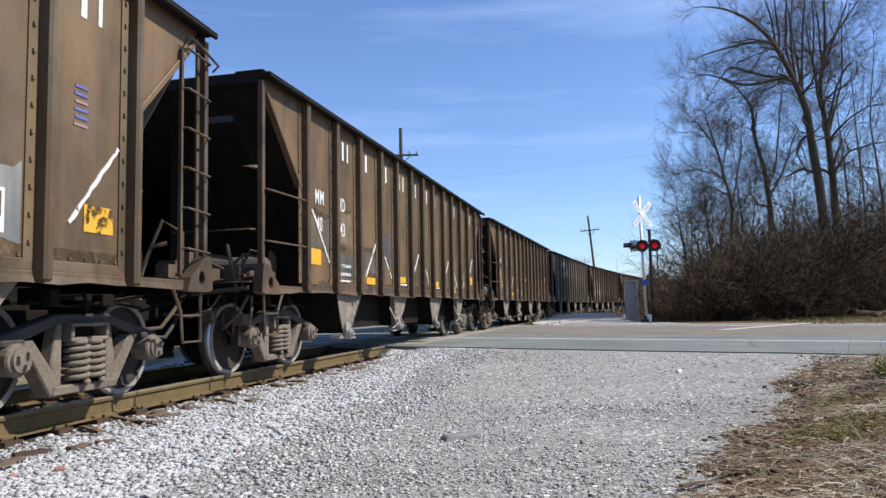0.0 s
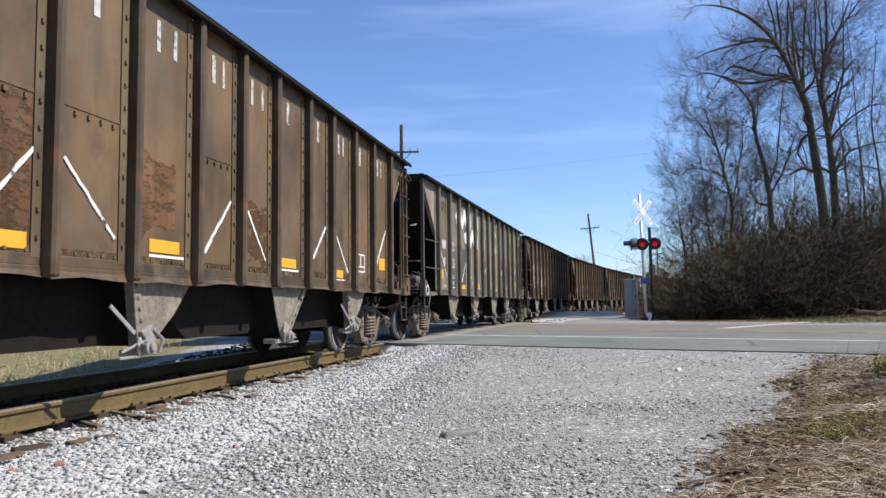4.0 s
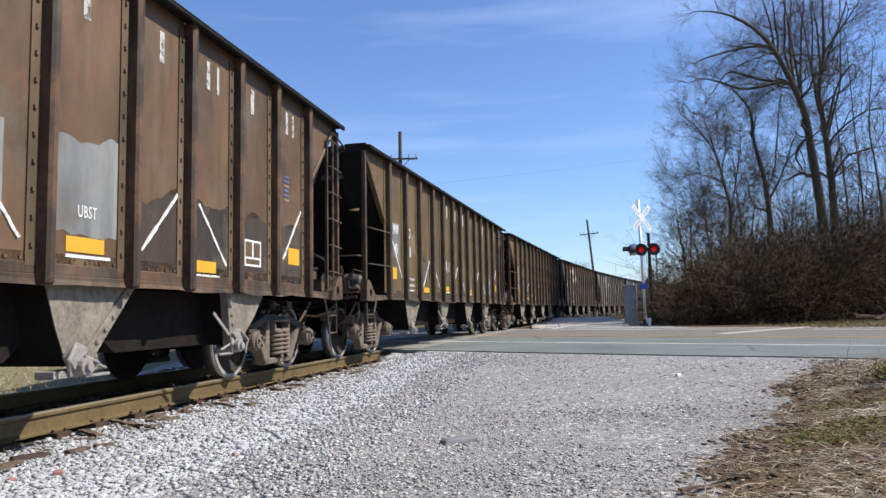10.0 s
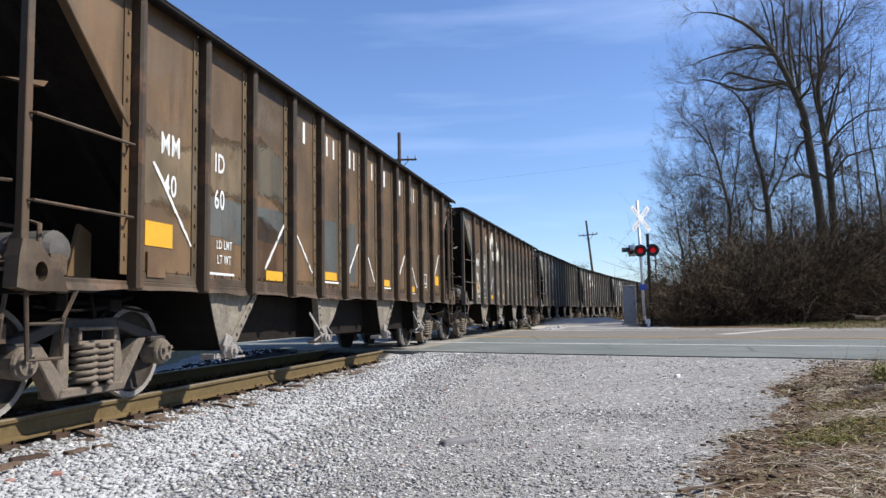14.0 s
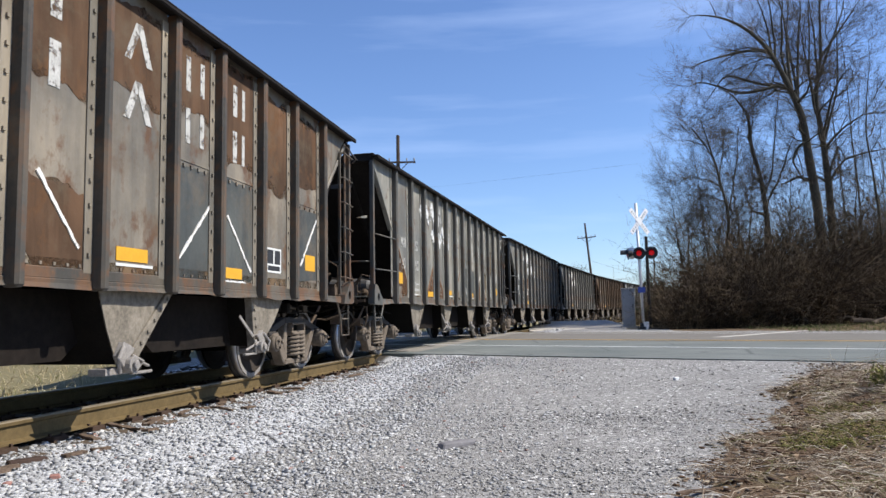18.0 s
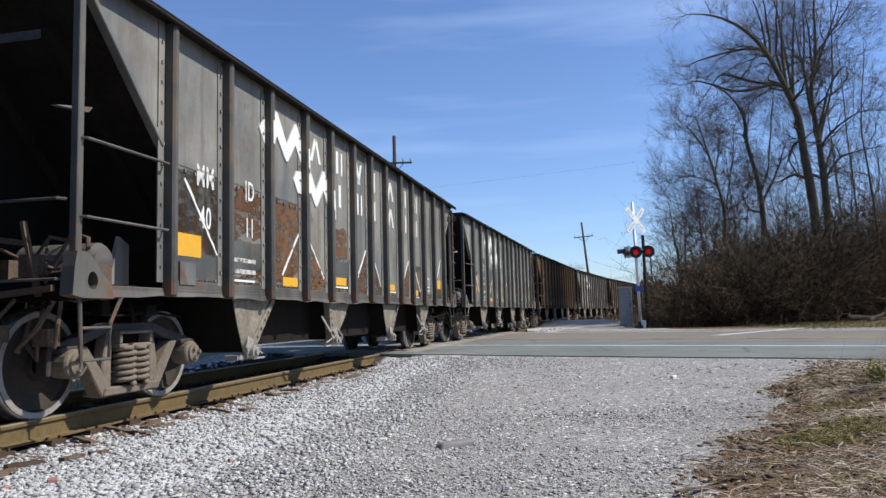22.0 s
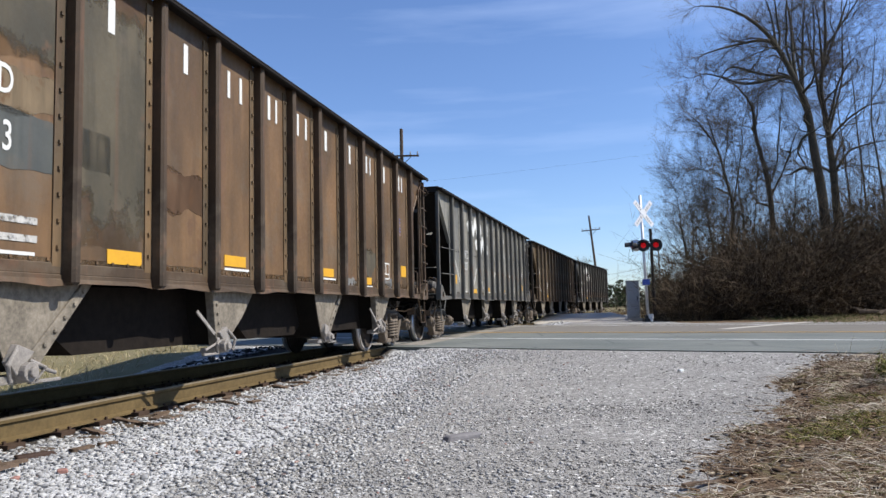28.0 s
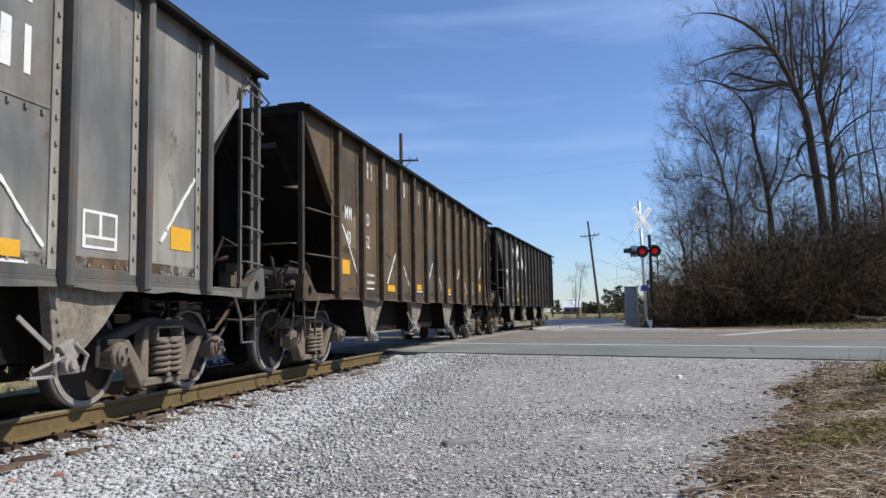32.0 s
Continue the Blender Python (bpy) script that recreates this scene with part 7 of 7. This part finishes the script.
def green_spot(x, y):
    """Where young grass has come up through the straw."""
    return np.exp(-(((x - 3.20) / 0.65) ** 2 + ((y - 5.55) / 0.38) ** 2)) + np.exp(-(((x - 3.9) / 0.5) ** 2 + ((y - 7.0) / 0.3) ** 2)) * 0.7


def verge_places(n, y0, y1, seed, far=3.4):
    r = np.random.RandomState(seed)
    y = y0 + (y1 - y0) * r.rand(n) ** 1.3
    x = r.uniform(-0.3, far, n) + 1.42 + 0.62 * (y - 4.5)
    c = np.array([noise.noise((a * 2.6, b * 2.6, 4.0)) + 0.5 * noise.noise((a * 7, b * 7, 1.0)) for a, b in zip(x, y)])
    ok = (lot_edge(x, y) > r.uniform(-0.12, 0.25, n)) & (c + smooth(-0.2, 1.2, lot_edge(x, y)) * 0.30 - 0.9 * green_spot(x, y) > 0.24) & (road_off(x, y) < 12.2)
    return x[ok], y[ok]


vx, vy = verge_places(44000, 2.6, 9.5, 41, 2.6)
wx, wy = verge_places(13000, 6.0, 13.5, 42, 5.0)
thing("dry_grass", quick_mesh("dry_grass", [grass(vx, vy, np.random.RandomState(1).uniform(0.04, 0.19, len(vx)), 43, 1.5, 0.0023), grass(wx, wy, np.random.RandomState(2).uniform(0.06, 0.24, len(wx)), 44, 1.2, 0.0036)]), STRAW, "matted straw-coloured dry grass on the verge", "grass", kind="stuff")
r = np.random.RandomState(45)
s, l = -2 + 62 * r.rand(8000) ** 1.6, -r.uniform(4.2, 11, 8000)
fx, fy, _ = on_track(s, l)
ok = (road_off(fx, fy) < 12) | (road_off(fx, fy) > 29)
bx2, by2 = r.uniform(13, 34, 8000), r.uniform(22, 40, 8000)
ok2 = (road_off(bx2, by2) > 28.8) & (off_track(bx2, by2) > 6)
thing("field_grass", quick_mesh("field_grass", [grass(fx[ok], fy[ok], r.uniform(0.12, 0.4, ok.sum()), 46, 0.7, 0.006)]), FIELD_GRASS, "tan and green tufts of winter grass", "grass", kind="stuff")

BANK_GRASS = islands("bank_grass", [(0.0, (0.12, 0.14, 0.045)), (0.35, (0.20, 0.185, 0.075)), (0.6, (0.30, 0.24, 0.13)), (0.8, (0.08, 0.085, 0.03))], 0.9, 8.0, 0.2)
thing("bank_grass", quick_mesh("bank_grass", [grass(bx2[ok2], by2[ok2], r.uniform(0.08, 0.32, ok2.sum()), 47, 0.7, 0.007)]), BANK_GRASS, "olive and tan grass at the foot of the bank", "grass", kind="stuff")

# fallen logs on the grassy bank
LOG = plain("rotting_log_wood", (0.085, 0.066, 0.05), 0.95, 0.0, 0.5, 4.0, 0.5)
for k, (b, d, ln, tilt, turn, rad) in enumerate(((1548, 34.5, 2.4, 4, 12, 0.13), (1535, 34.8, 1.8, 12, -25, 0.09), (1562, 34.2, 2.0, -8, 40, 0.08), (1520, 35.2, 1.4, 20, 70, 0.06))):
    p = rooted(b, d)
    thing("log", Geo().tube([(-ln / 2, 0, 0), (-ln / 6, 0.05, 0.03), (ln / 5, -0.03, 0.0), (ln / 2, 0.04, 0.05)], [rad, rad * 0.95, rad * 0.85, rad * 0.6], 9).mesh("log"), LOG, "rotting grey-brown log in the grass", "log", group="fallen logs", at=pose(p[0], p[1], p[2] + 0.1 + rad * (0.8 + 0.8 * k), 0, tilt, turn))

GREEN = islands("young_green_grass", [(0.0, (0.13, 0.14, 0.035)), (0.4, (0.22, 0.205, 0.06)), (0.7, (0.34, 0.28, 0.12))], 0.85, 8.0, 0.2)
r = np.random.RandomState(49)
n = 30000
y = 3.2 + 8.5 * r.rand(n)
x = r.uniform(0.4, 3.6, n) + 1.42 + 0.62 * (y - 4.5)
c = np.array([noise.noise((a * 0.9, b * 0.9, 14.0)) for a, b in zip(x, y)])
ok = (c + 0.9 * green_spot(x, y) > 0.36) & (lot_edge(x, y) > 0.35) & (road_off(x, y) < 12.0)
thing("green_grass", quick_mesh("green_grass", [grass(x[ok], y[ok], r.uniform(0.04, 0.12, ok.sum()), 50, 0.9, 0.0024)]), GREEN, "short green grass growing through the dry verge", "grass", kind="stuff")

# dead leaves and bark chips on the verge
LITTER = islands("leaf_litter", [(0.0, (0.085, 0.052, 0.032)), (0.3, (0.16, 0.10, 0.06)), (0.55, (0.25, 0.18, 0.12)), (0.75, (0.05, 0.034, 0.024)), (0.93, (0.34, 0.29, 0.22))], 0.95, 12.0, 0.3)
r = np.random.RandomState(48)
n = 10000
y = 2.8 + 9.5 * r.rand(n) ** 1.2
x = r.uniform(-0.35, 3.2, n) + 1.42 + 0.62 * (y - 4.5)
ok = (lot_edge(x, y) > r.normal(0.0, 0.13, n)) & (road_off(x, y) < 12.2)
x, y = x[ok], y[ok]
sz = r.uniform(0.012, 0.05, len(x))
thing("leaf_litter", quick_mesh("leaf_litter", [stones(x, y, ground_z(x, y) + sz * 0.1, sz, r, 0.3)]), LITTER, "brown leaf litter and bark chips on the verge", "leaf litter", kind="stuff")

# loose dead stems arching over the verge
r = np.random.RandomState(51)
n = 520
y = r.uniform(3.2, 10.8, n)
x = r.uniform(0.05, 2.6, n) + 1.42 + 0.62 * (y - 4.5)
z = ground_z(x, y)
a, ln, rise = r.uniform(0, math.tau, n), r.uniform(0.15, 0.8, n), r.uniform(0.05, 0.5, n)
P = np.empty((n, 6, 3))
for i, u in enumerate(np.linspace(0, 1, 6)):
    P[:, i, 0], P[:, i, 1] = x + np.cos(a) * ln * u + r.normal(0, 0.02, n), y + np.sin(a) * ln * u + r.normal(0, 0.02, n)
    P[:, i, 2] = z + 0.02 + ln * rise * (u - u * u * 0.8)
thing("dead_stems", quick_mesh("dead_stems", [bundle(P, r.uniform(0.001, 0.0028, n)[:, None] * np.linspace(1, 0.4, 6)[None], 4)]), STRAW, "arching dead bramble stems over the dry verge", "brambles", kind="stuff")


# tall bare weed stems at the back of the verge
r = np.random.RandomState(53)
n = 40
y = r.uniform(6.6, 9.6, n)
x = 0.50 * y + 0.20 + r.uniform(-0.2, 1.2, n)
ln = r.uniform(0.2, 0.48, n)
P = np.empty((n, 6, 3))
P[:, 0] = np.stack([x, y, ground_z(x, y)], -1)
d = np.concatenate([r.normal(0, 0.6, (n, 2)), np.ones((n, 1))], 1)
for i in range(1, 6):
    d = d + r.normal(0, 0.12, (n, 3))
    d /= np.linalg.norm(d, axis=1, keepdims=True)
    P[:, i] = P[:, i - 1] + d * (ln / 5)[:, None]
twigs = [bundle(P, r.uniform(0.0014, 0.0028, n)[:, None] * np.linspace(1, 0.4, 6)[None], 4)]
for fork in range(5):
    i = r.randint(2, 6, n)
    p0 = P[np.arange(n), i]
    out = r.normal(0, 0.6, (n, 3)) + [0, 0, 0.5]
    q = (ln * r.uniform(0.1, 0.35, n))[:, None]
    twigs.append(bundle(np.stack([p0, p0 + out * q * 0.5 + r.normal(0, 0.01, (n, 3)), p0 + out * q], 1), np.full((n, 1), 0.0011) * np.array([[1, 0.8, 0.5]]), 3))
thing("weed_stems", quick_mesh("weed_stems", twigs), STRAW, "tall bare dead weed stems on the verge", "weeds", kind="stuff")

shrub = empty("shrub", "small leafy green shrub among dead stems", "shrub", at=pose(4.58, 7.75, float(ground_z(4.58, 7.75))))
r = np.random.RandomState(54)
n = 26
d = np.concatenate([r.normal(0, 0.5, (n, 2)), np.ones((n, 1))], 1)
tip = d / np.linalg.norm(d, axis=1, keepdims=True) * r.uniform(0.14, 0.34, n)[:, None]
part("stem", quick_mesh("stem", [bundle(np.stack([tip * 0, tip * 0.5 + r.normal(0, 0.02, (n, 3)) * [1, 1, 0], tip], 1), np.full((n, 1), 0.004) * np.array([[1, 0.7, 0.4]]), 4)]), TWIG, shrub, "thin brown stems")
n = 340
c = tip[r.randint(0, 26, n)] * r.uniform(0.45, 1.08, (n, 1)) + r.normal(0, 0.03, (n, 3))
e1, e2 = r.normal(0, 1, (n, 3)), r.normal(0, 1, (n, 3))
e1 *= 0.026 / np.linalg.norm(e1, axis=1, keepdims=True)
e2 *= 0.011 / np.linalg.norm(e2, axis=1, keepdims=True)
part("foliage", quick_mesh("foliage", [(np.stack([c - e1, c + e2, c + e1, c - e2], 1).reshape(-1, 3), np.arange(4 * n).reshape(n, 4))]), GREEN, shrub, "small green leaves")

# splintered wood and bark lying along the rail and at the edge of the lot
OLD_BOARD = plain("grey_brown_split_wood", (0.125, 0.088, 0.062), 0.95, 0.0, 0.5, 9.0, 0.5)


def splinter(x, y, ln, w, turn, seed, thick=0.022):
    q = random.Random(seed)
    up = [(-ln / 2 + ln * i / 5, w * q.uniform(0.25, 0.6)) for i in range(6)]
    lo = [(a, -w * q.uniform(0.25, 0.6)) for a, _ in reversed(up)]
    n = len(up + lo)
    vs = [(a, b, h + 0.012 * math.sin(a * 9 + seed)) for h in (0.0, thick) for a, b in up + lo]
    g = Geo().add(vs, [tuple(range(n))[::-1], tuple(range(n, 2 * n))] + [(i, (i + 1) % n, n + (i + 1) % n, n + i) for i in range(n)])
    thing("wood_splinter", g.mesh("wood_splinter"), OLD_BOARD, "split piece of old tie wood lying on stones", "wood", group="wood splinters beside the rail", at=pose(x, y, float(ground_z(x, y)) + 0.012, q.uniform(-4, 4), q.uniform(-4, 4), turn))


q = random.Random(8)
for k in range(30):
    u = 4.6 + 9.0 * q.random() ** 1.2
    lat = 1.02 + 0.55 * q.random() ** 2
    x, y, a = on_track(u, lat)
    if road_off(x, y) < 12.0:
        splinter(x, y, q.uniform(0.12, 0.42), q.uniform(0.04, 0.10), math.degrees(-a) + q.choice((90, 90, 0)) + q.uniform(-35, 35), k)
splinter(1.52, 4.45, 0.34, 0.05, 24, 71, 0.014)
splinter(1.80, 4.62, 0.26, 0.04, 12, 72, 0.012)


# ---- far woods, houses ----
def leaf_cloud(cx, cy, cz, rad, hgt, count, size, r):
    n = count
    a, u = r.uniform(0, math.tau, n), r.rand(n)
    w = rad * (1 - 0.75 * u) * np.sqrt(r.rand(n))
    c = np.stack([cx + w * np.cos(a), cy + w * np.sin(a), cz + u * hgt], -1)
    e1, e2 = r.normal(0, 1, (n, 3)), r.normal(0, 1, (n, 3))
    e1 *= size / np.linalg.norm(e1, axis=1, keepdims=True)
    e2 *= size / np.linalg.norm(e2, axis=1, keepdims=True)
    V = np.stack([c - e1, c + e2 * 0.6, c + e1, c - e2 * 0.6], 1).reshape(-1, 3)
    return V, np.arange(4 * n).reshape(n, 4)


WOODS = islands("far_foliage", [(0.0, (0.035, 0.05, 0.022)), (0.35, (0.06, 0.07, 0.03)), (0.6, (0.10, 0.085, 0.06)), (0.8, (0.045, 0.055, 0.028))], 0.95, 1.0, 0.3)
r = np.random.RandomState(61)
pieces = []
for k in range(150):
    d = r.uniform(190, 330)
    b = r.uniform(-200, 1750) if k < 110 else r.uniform(1010, 1180)
    x = (b - 784) / FOCAL * d
    h = r.uniform(5, 11.5) * (1.25 if b > 1150 else 0.8 if b > 1070 else 0.4)
    pieces.append(leaf_cloud(x, d, float(ground_z(x, d)) - 0.5, r.uniform(2.5, 5), h, 130, 0.55, r))
for k in range(30):
    d = r.uniform(60, 110)
    b = r.uniform(1145, 1230)
    x = (b - 784) / FOCAL * d
    pieces.append(leaf_cloud(x, d, float(ground_z(x, d)) - 0.3, r.uniform(1.0, 2.2), r.uniform(1.5, 4.5), 120, 0.22, r))
thing("distant_woods", quick_mesh("distant_woods", pieces), WOODS, "dark evergreen and bare woods along the horizon", "woods", kind="stuff")


def house(x, y, w, dpt, h, rise, turn, wall, label):
    ob = empty("house", label, "house", at=pose(x, y, float(ground_z(x, y)), 0, 0, turn))
    part("wall", Geo().box(-w / 2, w / 2, -dpt / 2, dpt / 2, -0.3, h).mesh("wall"), wall, ob)
    g = Geo()
    for lift in (0.0,):
        vs = [(sx * (w / 2 + 0.3), yy, zz) for sx in (-1, 1) for yy, zz in ((-dpt / 2 - 0.3, h - 0.1), (0, h + rise), (dpt / 2 + 0.3, h - 0.1), (dpt / 2 + 0.3, h - 0.25), (0, h + rise - 0.15), (-dpt / 2 - 0.3, h - 0.25))]
        g.add(vs, [tuple(range(6)), tuple(range(11, 5, -1))] + [(i, (i + 1) % 6, 6 + (i + 1) % 6, 6 + i) for i in range(6)])
    part("roof", g.mesh("roof"), plain("bright_metal_roof", (0.72, 0.73, 0.75), 0.4, 0.2, 0.1), ob, "bright metal roof")
    for u in (-0.25, 0.25):
        part("window", Geo().box(u * w - 0.4, u * w + 0.4, -dpt / 2 - 0.04, -dpt / 2 + 0.02, h * 0.35, h * 0.75).mesh("window"), BLACK, ob, "dark window")


house(31.9, 182, 3.8, 5, 1.9, 1.4, -15, plain("brown_siding", (0.20, 0.14, 0.11), 0.9), "low brown house with a white metal roof")


# ---- what moves ----
def motions():
    for k, car in enumerate(cars):
        walk(car, [(t, car_pose(k, t)) for t in np.arange(0, 32.01, 0.5)])
    for ax, y in wheel_sets:
        walk(ax, [(t, pose(0, y, WHEEL_R) @ Matrix.Rotation(travelled(t) / WHEEL_R, 4, "X")) for t in np.arange(0, 32.01, 0.1)])


motions()
